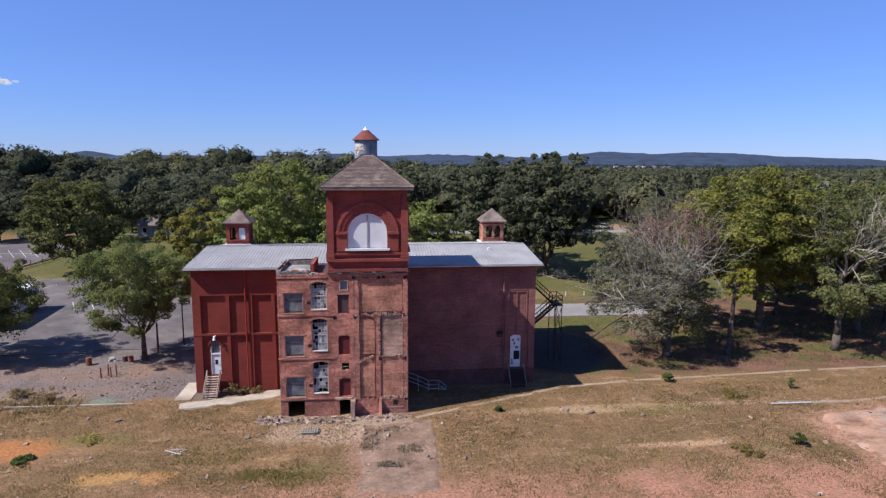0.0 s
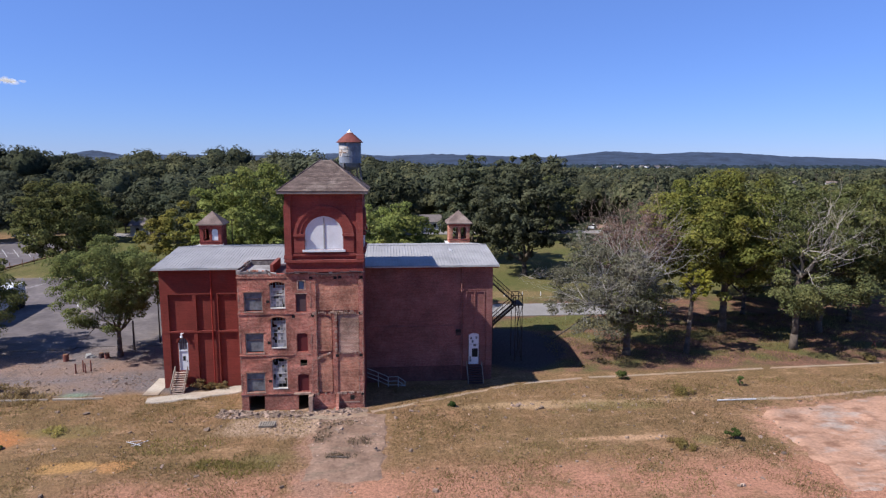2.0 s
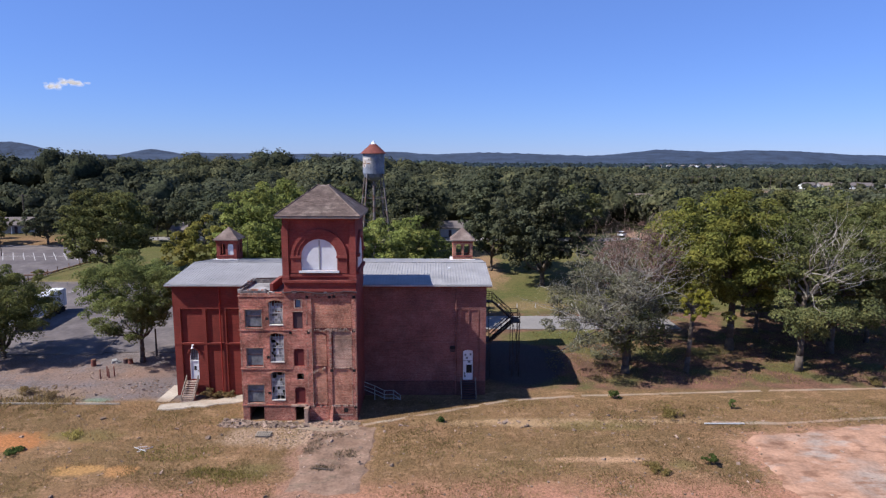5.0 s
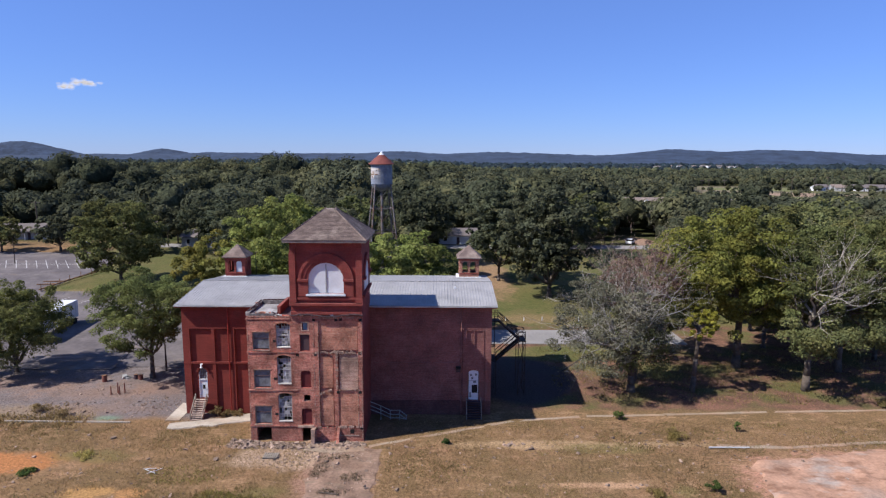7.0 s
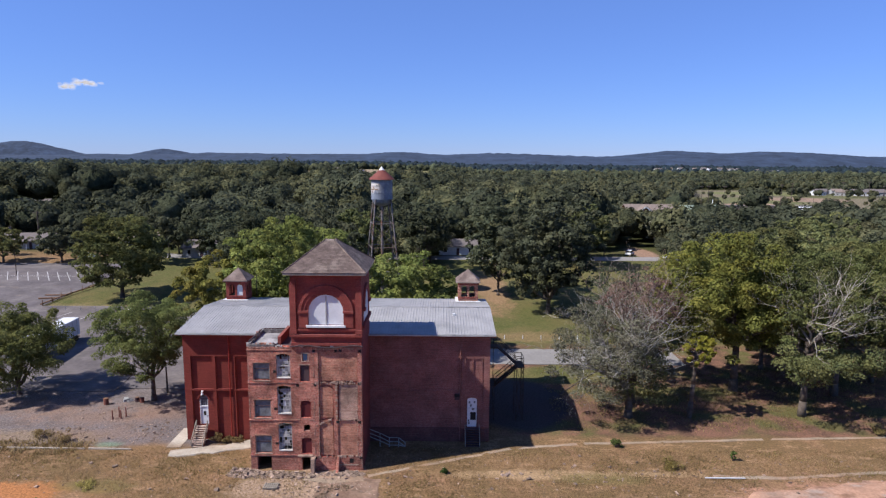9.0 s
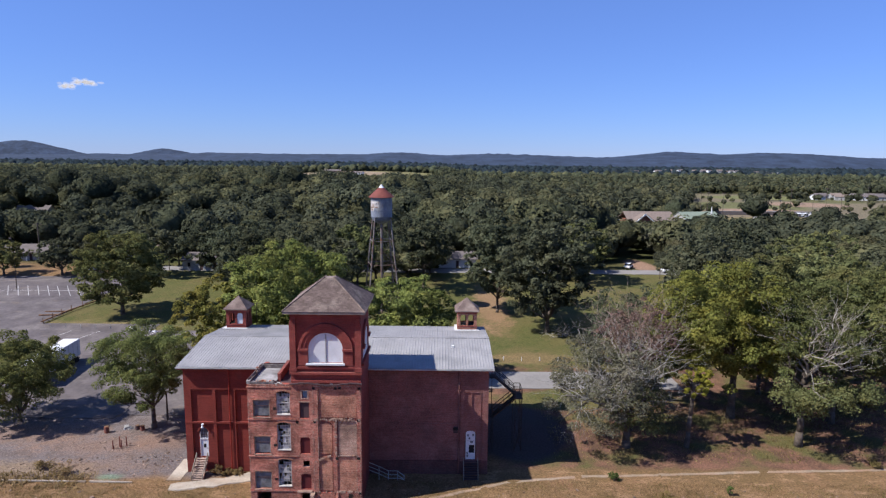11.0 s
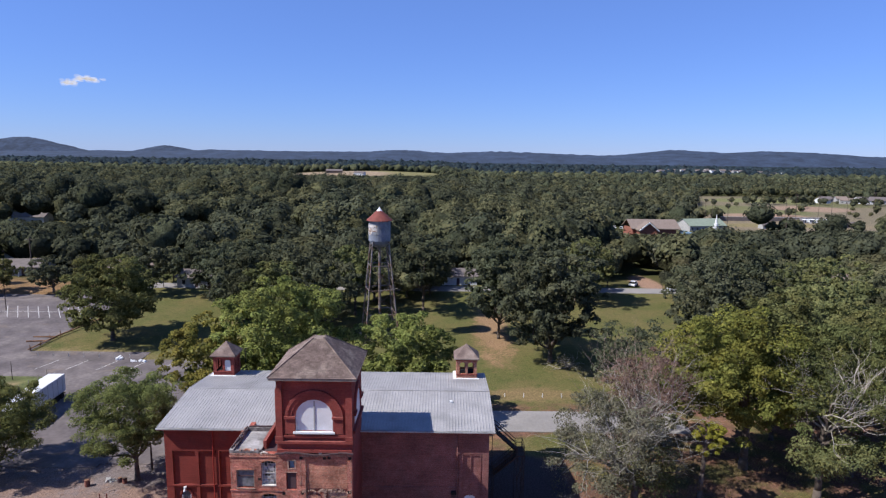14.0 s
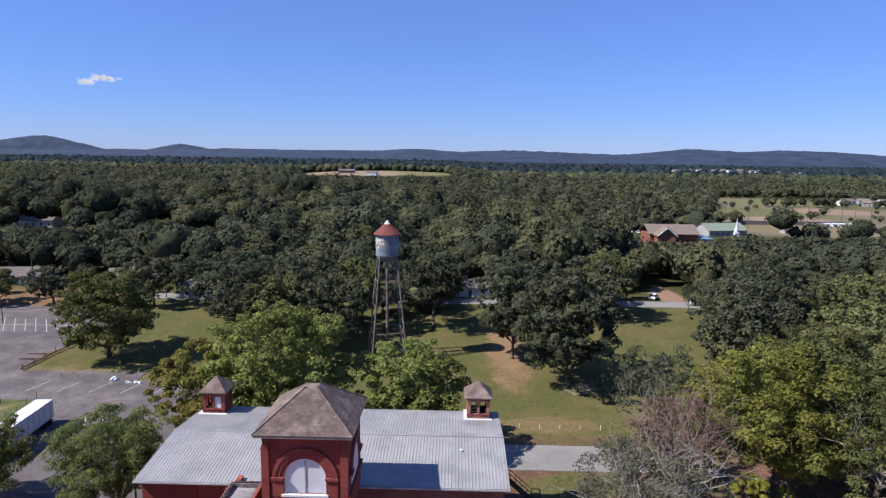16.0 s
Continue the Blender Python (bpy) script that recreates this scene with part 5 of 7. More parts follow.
mill_doors()


# ---- stairs ----
def wooden_stair(name, cx, w, ytop, ybot, ztop, n, rail, material, label):
    s = thing(name, (cx, ybot, 0), label, "stairs")
    for k in range(n):
        y, z = ytop + (ybot - ytop) * (k + 0.5) / n, ztop * (n - k) / n - 0.06
        part("tread", boxes((cx - w / 2, cx + w / 2, y - 0.16, y + 0.16, z - 0.05, z)), material, s)
    for x in (cx - w / 2 - 0.06, cx + w / 2 + 0.002):
        bm = bmesh.new()
        v = [bm.verts.new(p) for xx in (x, x + 0.058) for p in ((xx, ytop, ztop - 0.28), (xx, ytop, ztop), (xx, ybot, 0.18), (xx, ybot, -0.05), (xx, ybot + 0.25, -0.05))]
        bm.faces.new(v[:5]), bm.faces.new(v[5:][::-1])
        for i in range(5):
            j = (i + 1) % 5
            bm.faces.new((v[j], v[i], v[i + 5], v[j + 5]))
        part("stringer", bm, material, s)
        bm = bmesh.new()
        tube(bm, (x + 0.03, ytop, ztop + rail), (x + 0.03, ybot, 0.12 + rail), 0.05, sides=4)
        part("handrail", bm, "wood_grey", s)
        for f in (0.03, 0.5, 0.97):
            y, z = ytop + (ybot - ytop) * f, ztop * (1 - f)
            part("post", boxes((x - 0.01, x + 0.07, y - 0.04, y + 0.04, -0.05 if f > 0.9 else z - 0.2, z + rail)), "wood_grey", s)
    return s


wooden_stair("entrance_stairs", -15.95, 1.15, YF - 0.05, 57.35, 1.75, 10, 0.55, "wood_worn", "weathered wooden steps up to the white side door")
# yard treads and stringers are coloured dark for the shade they stand in
wooden_stair("yard_stairs", 13.55, 1.5, YF - 0.1, 57.8, 1.6, 8, 0.4, "dark_panel", "wooden steps coloured dark for shade below the yard door")


def pipe_railing():
    s = thing("pipe_railing", (4.4, 57.5, 0), "dull steel pipe railing with a landing in the yard corner", "railing")
    pts = [(2.5, 57.8, 2.0), (3.6, 57.8, 1.55), (4.6, 57.8, 1.05), (5.6, 57.8, 1.05), (6.3, 57.8, 0.5)]
    for h in (0.0, -0.45, -0.85):
        bm = bmesh.new()
        for a, b in zip(pts, pts[1:]):
            tube(bm, (a[0], a[1], max(a[2] + h, 0.1)), (b[0], b[1], max(b[2] + h, 0.05)), 0.04)
        part("rail", bm, "trim_grey", s)
    for x, y, z in pts[1:]:
        bm = bmesh.new()
        tube(bm, (x, y, 0.0), (x, y, z), 0.04)
        part("post", bm, "trim_grey", s)


pipe_railing()


def fire_escape():
    s = thing("fire_escape", (17.5, 66, 0), "rusty dark steel fire escape on the end wall", "fire escape")
    def flight(xa, za, xb, zb, y):
        for yy in (y - 0.5, y + 0.5):
            bm = bmesh.new()
            bar(bm, (xa, yy, za), (xb, yy, zb), 0.14), bar(bm, (xa, yy, za + 1.0), (xb, yy, zb + 1.0), 0.06), bar(bm, (xa, yy, za + 0.55), (xb, yy, zb + 0.55), 0.05)
            for f in (0, 0.25, 0.5, 0.75, 1):
                p = Vector((xa, yy, za)).lerp(Vector((xb, yy, zb)), f)
                tube(bm, p, p + Vector((0, 0, 1.0)), 0.03, sides=4)
            part("stringer", bm, "steel_rust", s)
        for k in range(12):
            f = (k + 0.5) / 12
            x, z = xa + (xb - xa) * f, za + (zb - za) * f
            part("tread", boxes((x - 0.13, x + 0.13, y - 0.49, y + 0.49, z, z + 0.04)), "steel_rust", s)
    flight(16.7, 8.75, 19.0, 6.65, 66.3)
    flight(19.0, 6.6, 16.4, 4.3, 65.1)
    part("landing", boxes((XR + 0.05, 16.8, 65.7, 66.9, 8.65, 8.75)), "steel_rust", s)
    part("landing", boxes((18.9, 19.9, 64.5, 66.9, 6.55, 6.65)), "steel_rust", s)
    part("landing", boxes((15.45, 16.5, 64.5, 66.9, 4.2, 4.3)), "steel_rust", s)
    for x, y, top in ((19.0, 64.6, 7.7), (19.8, 64.6, 7.7), (19.0, 66.8, 7.7), (19.8, 66.8, 7.7), (16.4, 66.8, 9.8), (16.4, 64.6, 5.3)):
        bm = bmesh.new()
        bar(bm, (x, y, 0), (x, y, top), 0.07)
        part("post", bm, "steel_rust", s)
    def brace(p, q, w=0.05):
        bm = bmesh.new()
        bar(bm, p, q, w)
        part("brace", bm, "steel_rust", s)

    for z in (7.2, 7.7):
        for a, b in (((19.0, 64.6), (19.8, 64.6)), ((19.8, 64.6), (19.8, 66.8)), ((19.8, 66.8), (19.0, 66.8))):
            brace((*a, z), (*b, z), 0.06)
    for z in (9.25, 9.75):
        for y in (65.7, 66.9):
            brace((XR + 0.05, y, z), (16.7, y, z))
    for z0, z1 in ((0.2, 3.3), (3.5, 6.5)):
        brace((19.0, 64.6, z0), (19.8, 64.6, z1)), brace((19.8, 64.6, z0), (19.0, 64.6, z1)), brace((19.8, 64.6, z0), (19.8, 66.8, z1))


fire_escape()
# ---- trees ----
def leaf_cloud(rs, centres, radii, per, size, squash=0.8, jitter=0.5, shell=0.55, about=None):
    """Many small folded leaves round clump centres; each leaf is its own pair of triangles."""
    centres, radii = np.asarray(centres), np.asarray(radii)
    n = len(centres) * per
    c, r = np.repeat(centres, per, 0), np.repeat(radii, per)[:, None]
    d = rs.normal(size=(n, 3))
    d /= np.linalg.norm(d, axis=1, keepdims=True)
    d[:, 2] = np.where((d[:, 2] < -0.3) & (rs.random(n) < 0.6), -d[:, 2], d[:, 2])
    pos = c + d * r * (shell + (1.05 - shell) * rs.random((n, 1)) ** 0.7) * np.array([1, 1, squash])
    if about is not None:
        d = pos - np.repeat(np.asarray(about), per, 0)
        d /= np.linalg.norm(d, axis=1, keepdims=True)
    nrm = d + rs.normal(scale=jitter, size=(n, 3)) + np.array([0, 0, 0.45 if about is None else 0.2])
    nrm /= np.linalg.norm(nrm, axis=1, keepdims=True)
    t = np.cross(nrm, rs.normal(size=(n, 3)))
    t /= np.linalg.norm(t, axis=1, keepdims=True) + 1e-9
    b = np.cross(nrm, t)
    s = size * (0.6 + 0.8 * rs.random((n, 1)))
    a0, a1 = pos - t * s, pos + t * s
    b0, b1 = pos - b * s * 0.55 - nrm * s * 0.25, pos + b * s * 0.55 - nrm * s * 0.25
    v = np.stack([a0, b0, a1, b1], 1).reshape(-1, 3)
    i = np.arange(n)[:, None] * 4
    f = np.concatenate([i + [0, 1, 2], i + [0, 2, 3]], 1).reshape(-1, 3)
    return v, f


def mesh_tris(name, v, f, material):
    me = bpy.data.meshes.new(name)
    me.vertices.add(len(v)), me.vertices.foreach_set("co", np.asarray(v, dtype=np.float32).ravel())
    me.loops.add(len(f) * 3), me.loops.foreach_set("vertex_index", np.asarray(f, dtype=np.int32).ravel())
    me.polygons.add(len(f)), me.polygons.foreach_set("loop_start", np.arange(len(f), dtype=np.int32) * 3)
    me.update(calc_edges=True)
    me.materials.append(M[material])
    return me


def limb(bm, rnd, p, d, length, r, depth, tips, up=0.15, wander=0.25, sides=6):
    """A wandering tapered limb that forks; collects the twig ends."""
    segs = 3
    for k in range(segs):
        d = (d + Vector((rnd.gauss(0, wander), rnd.gauss(0, wander), rnd.gauss(0, wander) * 0.6 + up))).normalized()
        q = p + d * length / segs
        r2 = r * 0.82
        tube(bm, p, q, r, r2, sides)
        p, r = q, r2
        if depth > 0 and k:
            side = (d.orthogonal().normalized() * rnd.uniform(-1, 1) + d.cross(d.orthogonal()).normalized() * rnd.uniform(-1, 1) + d * 0.6).normalized()
            limb(bm, rnd, p, side, length * 0.62, r * 0.62, depth - 1, tips, up, wander, max(3, sides - 2))
        elif depth == 0:
            tips.append(p.copy())
    if depth > 0:
        limb(bm, rnd, p, d, length * 0.7, r * 0.8, depth - 1, tips, up, wander, max(3, sides - 1))
    else:
        tips.append(p.copy())


def tree(x, y, top, rx, cz0, leaves, label, seed, clumps=110, per=150, size=0.2, bark="bark", lean=(0, 0), bare=0.0, ry=None, group="", shift=(0, 0), name="tree", trunk_r=0.3, forks=2, fork=None):
    """A tapered trunk with forking limbs and a ragged crown of leaf clumps. top: height of the crown's top above z 0."""
    rnd, rs = random.Random(seed), np.random.default_rng(seed)
    z0 = ground_z(x, y) - 0.1
    root = thing(name, (x, y, z0), label, "tree", group)
    bm, tips = bmesh.new(), []
    H = top - z0
    fork = fork or max(cz0 * 0.85, 1.2)
    base = Vector((x, y, z0))
    t = base.copy()
    for k in range(4):
        q = base + Vector((lean[0] * (k + 1) / 4, lean[1] * (k + 1) / 4, fork * (k + 1) / 4))
        tube(bm, t, q, trunk_r * (1.35 if k == 0 else 1.05 - 0.07 * k), trunk_r * (1.0 - 0.07 * k), 8)
        t = q
    ry = ry or rx
    cx, cy = x + lean[0] + shift[0], y + lean[1] + shift[1]
    mid = Vector((cx, cy, z0 + (cz0 + H) / 2))
    reach = max(rx, (H - cz0) / 2)
    for k in range(7):
        a = k * math.tau / 7 + rnd.uniform(-0.3, 0.3)
        rise = 0.45 + 0.9 * rnd.random()
        limb(bm, rnd, t - Vector((0, 0, fork * 0.12 * rnd.random())), Vector((math.cos(a), math.sin(a), rise)).normalized(), reach * 0.42, trunk_r * 0.5, forks, tips, 0.12, 0.25, 6 if forks > 1 else 4)
    limb(bm, rnd, t, Vector((0.05, 0, 1)), (H - fork) * 0.38, trunk_r * 0.75, forks, tips, 0.25)
    part("trunk", bm, bark, root, smooth=True)
    centres, radii = [], []
    hz = (H - cz0) / 2
    while len(centres) < clumps:
        d = Vector((rnd.gauss(0, 1), rnd.gauss(0, 1), rnd.gauss(0, 1))).normalized()
        if d.z < -0.55 and rnd.random() < 0.7:
            continue
        u = rnd.random() ** 0.3
        lump = 1 + 0.28 * noise.noise(Vector((d.x * 1.7 + seed, d.y * 1.7, d.z * 1.7))) + 0.16 * noise.noise(Vector((d.x * 4 + seed, d.y * 4, d.z * 4)))
        p = mid + Vector((d.x * rx * u * lump, d.y * ry * u * lump, d.z * hz * min(u * lump, 1.02)))
        centres.append(p[:]), radii.append(min(rx, 8.5) * rnd.uniform(0.1, 0.2) * (1.15 - 0.3 * u))
    if bare:
        keep = [i for i in range(len(centres)) if rnd.random() > bare]
        centres, radii = [centres[i] for i in keep], [radii[i] for i in keep]
    near = [q for q in tips if all(abs(a) < 1.05 for a in ((q.x - cx) / rx, (q.y - cy) / ry, (q.z - mid.z) / hz))]
    rnd.shuffle(near)
    for q in near[: clumps // 4]:
        centres.append(q[:]), radii.append(rx * rnd.uniform(0.09, 0.16))
    v, f = leaf_cloud(rs, centres, radii, int(per * 0.8), size * 1.08, 0.66, 0.5, 0.62)
    part("crown", mesh_tris("crown", v, f, leaves), leaves, root)
    return root


def bare_twigs(root, x, y, z, reach, seed, material, count=9, up=0.2, label="bare pale branches", depth=3, r=0.14):
    """Dead limbs that stand out of a crown."""
    rnd = random.Random(seed)
    bm, tips = bmesh.new(), []
    for k in range(count):
        a = k * math.tau / count + rnd.uniform(-0.4, 0.4)
        limb(bm, rnd, Vector((x, y, z)), Vector((math.cos(a), math.sin(a), rnd.uniform(0.15, 1.0))).normalized(), reach * rnd.uniform(0.34, 0.5), r, depth, tips, up * 0.5, 0.3, 5)
    part("dead_limb", bm, material, root, label)
    return tips


G = "trees round the mill"
tree(-26.4, 70.3, 13.6, 6.1, 3.8, "leaf_mid", "green shade tree standing in broken paving", 1, 230, 240, 0.1, shift=(-0.9, 0), group=G)
tree(-44.6, 71.8, 11.8, 6.6, 1.4, "leaf_mid", "low spreading green tree at the lot's edge", 2, 230, 200, 0.118, group=G)
tree(-13.0, 87, 21.9, 10.3, 5, "leaf_bright", "large bright green tree behind the mill", 3, 220, 151, 0.211, ry=8.5, group=G)
tree(-24, 87, 16.2, 6, 4, "leaf_yellow", "yellowing tree behind the mill", 4, 110, 128, 0.193, group=G)
tree(4.6, 88, 17.0, 7.6, 3, "leaf_bright", "rounded bright green tree behind the mill", 5, 170, 151, 0.202, group=G)
tree(31.2, 113.4, 24, 10.3, 3.2, "leaf_dark", "huge dark green oak on the lawn", 6, 240, 79, 0.315, group=G, trunk_r=0.5)
tree(22.6, 127, 23, 7.6, 4, "leaf_dark", "dark green oak on the lawn", 7, 190, 67, 0.327, group=G)
tree(-57, 123, 18.4, 9.2, 2.8, "leaf_olive", "round olive-green tree on a grass bank", 8, 300, 70, 0.27, group=G, trunk_r=0.45)
r = tree(32.8, 66.0, 13.6, 7.4, 2.2, "leaf_pale", "thinning grey-green tree with many bare twigs", 9, 190, 170, 0.12, group=G, bare=0.34, trunk_r=0.45, shift=(-3.6, -0.6), fork=4.4, ry=6.0)
v, f = leaf_cloud(np.random.default_rng(97), [(33.4 + 2.6 * math.cos(k * 1.7), 64.8 + 1.6 * math.sin(k * 1.7), 2.8 + 0.2 * k) for k in range(26)], [1.15] * 26, 170, 0.14, 0.65, 0.5, 0.7)
part("crown", mesh_tris("crown", v, f, "leaf_green"), "leaf_green", r, "darker green lower leaves")
bare_twigs(r, 30.6, 65.0, 6.0, 10.5, 90, "bark_grey", 13, 0.12, r=0.08)
bare_twigs(r, 27.2, 64.0, 6.8, 8.5, 94, "bark_grey", 13, -0.05, r=0.06)
bare_twigs(r, 33.4, 64.2, 9.4, 8.5, 95, "bark_grey", 12, 0.1, r=0.06)
r = tree(34.6, 70.5, 17.6, 5.2, 8, "leaf_brown", "half-dead tree with reddish bare twigs", 10, 110, 90, 0.11, group=G, bare=0.25)
bare_twigs(r, 34.6, 70.0, 9.0, 11.5, 91, "bark_red", 15, 0.3, "reddish bare branches", r=0.09)
bare_twigs(r, 33.0, 69, 10.0, 9, 99, "bark_red", 13, 0.2, "reddish bare branches", r=0.06)
bare_twigs(r, 36.2, 69.4, 11.0, 8, 93, "bark_grey", 11, 0.15, "grey bare branches", r=0.06)
tree(40.2, 66.0, 10.7, 2.0, 6.3, "leaf_tuft", "slender leaning tree with a yellow-green tuft", 11, 50, 130, 0.14, lean=(0.4, 0), shift=(0.2, -0.4), group=G, fork=8.5, trunk_r=0.28)
tree(49.6, 74.8, 21.2, 9.6, 6.0, "leaf_yellow", "tall yellow-green tree with a broad crown", 12, 270, 151, 0.185, ry=8.5, group=G, trunk_r=0.5, fork=7.5, shift=(-2.2, -0.6))
r = tree(54.2, 66.6, 18.6, 6.6, 9.5, "leaf_olive", "olive tree with dead white limbs on one side", 13, 120, 90, 0.15, bare=0.3, group=G, trunk_r=0.4, bark="bark", fork=8.0, shift=(1.6, 0.6))
lower = [(53.6 + 1.7 * math.cos(k * 2.1), 65.0 + 1.2 * math.sin(k * 2.1), 4.9 + 0.2 * k) for k in range(16)] + [(59.6 + 2.0 * math.cos(k * 1.9), 65.6 + 1.2 * math.sin(k * 1.9), 5.9 + 0.17 * k) for k in range(13)] + [(56.6, 65.8, 7.4), (57.4, 65.4, 7.9), (50.9, 66.0, 7.0)] + [(48.5 + 0.95 * k, 61.6 + 1.6 * math.sin(k * 2.3), 8.2 + 1.3 * math.sin(k * 1.3)) for k in range(16)]
v, f = leaf_cloud(np.random.default_rng(98), lower, [1.15] * len(lower), 170, 0.15, 0.6, 0.5, 0.7)
part("crown", mesh_tris("crown", v, f, "leaf_green"), "leaf_green", r, "green lower boughs")
bare_twigs(r, 54.4, 66.4, 9.2, 13, 92, "bark_pale", 8, 0.25, "dead pale limbs", r=0.15)
bare_twigs(r, 56.5, 65.8, 9.8, 8.5, 96, "bark_grey", 9, 0.02, "dead pale limbs", r=0.065)
bare_twigs(r, 54.2, 66.0, 12.5, 7, 89, "bark_dead", 7, 0.1, "dead grey limbs", r=0.07)
tree(62.4, 73.4, 19.6, 8.2, 6.0, "leaf_olive", "broad olive tree with a dark trunk", 33, 190, 119, 0.185, group=G, trunk_r=0.42, fork=7.0)
tree(70.5, 78, 20, 8.5, 4.5, "leaf_olive", "broad olive-green tree beside the walk", 14, 170, 119, 0.193, group=G)
tree(57.5, 83, 20.5, 8.5, 4, "leaf_olive", "olive-green tree behind the dead limbs", 34, 130, 104, 0.22, group=G)
tree(72, 95, 18, 8.5, 3, "leaf_green", "broad green tree beside the drive", 35, 120, 96, 0.231, group=G)
tree(39.5, 80, 14, 5.5, 3, "leaf_olive", "olive tree at the drive's edge", 36, 90, 96, 0.198, group=G)
tree(82, 88, 19, 10, 3, "leaf_green", "broad green tree at the field's edge", 15, 150, 103, 0.222, group=G)
tree(43, 98, 13, 8.4, 1.2, "leaf_dark", "small round green tree beyond the drive", 16, 100, 58, 0.25, group=G)
tree(60, 92, 18, 8, 3, "leaf_green", "green tree beyond the drive", 17, 130, 54, 0.288, group=G)
tree(76, 104, 20, 9.5, 3, "leaf_green", "wide green tree beyond the drive", 18, 140, 50, 0.315, group=G)
tree(62.5, 113, 20.5, 9.6, 2.5, "leaf_dark", "broad dark green tree at the lawn's edge", 37, 190, 60, 0.32, group=G, trunk_r=0.45)
tree(47, 157, 18.5, 8, 4, "leaf_green", "green tree beyond the oaks", 39, 150, 45, 0.366, group=G)
tree(81, 193, 13, 6, 2.5, "leaf_pale", "pale olive tree beside a dirt drive", 38, 90, 40, 0.36, group=G)
tree(77, 138, 21, 10, 3, "leaf_dark", "dark green tree at the lawn's edge", 19, 150, 45, 0.366, group=G)
tree(92, 128, 20, 10, 3, "leaf_green", "dark green tree beyond the lawn", 20, 150, 45, 0.366, group=G)
tree(-22, 141, 20, 9, 3, "leaf_dark", "dark green tree beside the water tower", 21, 150, 45, 0.366, group=G)
tree(-37, 146, 18, 8.5, 3, "leaf_dark", "dark green tree at the lawn's edge", 22, 140, 45, 0.366, group=G)
tree(-50, 158, 17, 7.5, 3, "leaf_dark", "dark green tree shading a white house", 24, 120, 45, 0.366, group=G)
tree(-66, 160, 16, 7, 3, "leaf_dark", "dark green tree behind the grass bank", 25, 110, 45, 0.366, group=G)
tree(-10, 143, 18, 7, 6, "leaf_green", "green tree behind the water tower", 23, 120, 41, 0.366, group=G)
tree(-14, 129, 18, 7.5, 2.5, "leaf_dark", "dark green tree beside the water tower", 26, 130, 43, 0.37, group=G)
tree(-25, 131, 17, 8, 2.5, "leaf_green", "dark green tree on the lawn's edge", 27, 130, 43, 0.37, group=G)
tree(-34, 137, 18, 8, 2.5, "leaf_dark", "dark green tree on the lawn's edge", 28, 130, 43, 0.37, group=G)
tree(6, 146, 20, 8, 7, "leaf_dark", "dark green tree beyond the water tower", 29, 130, 40, 0.4, group=G)
tree(-92, 160, 12, 6, 2, "leaf_dark", "dark green tree before a pale house", 30, 100, 36, 0.37, group=G)
tree(-107, 159, 11, 6, 2, "leaf_olive", "olive tree before a pale house", 31, 100, 36, 0.37, group=G)


pile = thing("brush_pile", (33.6, 110.6, ground_z(33.6, 110.6)), "heap of fallen grey branches under the oak", "branches")
rnd = random.Random(51)
for k in range(12):
    bm, ends = bmesh.new(), []
    a = rnd.uniform(0, 6.28)
    limb(bm, rnd, Vector((33.6 + rnd.uniform(-1.8, 1.8), 110.6 + rnd.uniform(-1, 1), ground_z(33.6, 110.6) + 0.15)), Vector((math.cos(a), math.sin(a), 0.35)).normalized(), 1.9, 0.07, 2, ends, 0.02, 0.3, 5)
    part("branch", bm, "bark_pale", pile)


# ---- woods in the middle distance ----
def lump(level):
    """A round template of one or two levels: points and triangles."""
    bm = bmesh.new()
    bmesh.ops.create_icosphere(bm, subdivisions=level, radius=1)
    v, f = np.array([p.co[:] for p in bm.verts]), np.array([[p.index for p in t.verts] for t in bm.faces])
    bm.free()
    return v, f


def crown_sprays(rs, mid, rad, tall, lobes, per, size, under=0.25):
    """Leafy sprays over crowns that are heaped up from round lobes; each spray is one ragged triangle."""
    n = len(mid)
    d = rs.normal(size=(n, lobes, 3))
    d /= np.linalg.norm(d, axis=2, keepdims=True)
    d[:, :, 2] = np.where(d[:, :, 2] < -under, -d[:, :, 2], d[:, :, 2])
    squash = np.stack([np.ones(n), np.ones(n), tall], 1)[:, None, :]
    lobe = mid[:, None, :] + d * squash * rad[:, None, None] * (0.55 + 0.25 * rs.random((n, lobes, 1)))
    lr = rad[:, None] * (0.26 + 0.2 * rs.random((n, lobes)))
    e = rs.normal(size=(n, lobes, per, 3))
    e /= np.linalg.norm(e, axis=3, keepdims=True)
    side = (e * d[:, :, None, :]).sum(3, keepdims=True)
    e = np.where(side < -0.1, e - 2 * side * d[:, :, None, :], e)
    e[..., 2] = np.where(e[..., 2] < -0.2, -e[..., 2], e[..., 2])
    pos = lobe[:, :, None, :] + e * lr[:, :, None, None] * (0.85 + 0.25 * rs.random((n, lobes, per, 1)))
    nrm = (e + 0.45 * d[:, :, None, :] + rs.normal(scale=0.3, size=e.shape)).reshape(-1, 3)
    nrm /= np.linalg.norm(nrm, axis=1, keepdims=True)
    pos = pos.reshape(-1, 3)
    t = np.cross(nrm, rs.normal(size=nrm.shape))
    t /= np.linalg.norm(t, axis=1, keepdims=True) + 1e-9
    b = np.cross(nrm, t)
    k = len(pos)
    s = size * (0.6 + 0.8 * rs.random((k, 1)))
    v = np.stack([pos - t * s, pos + t * s * 0.7 - b * s * 0.7, pos + t * s * 0.4 + b * s * 0.8], 1).reshape(-1, 3)
    return v, np.arange(k * 3).reshape(-1, 3)


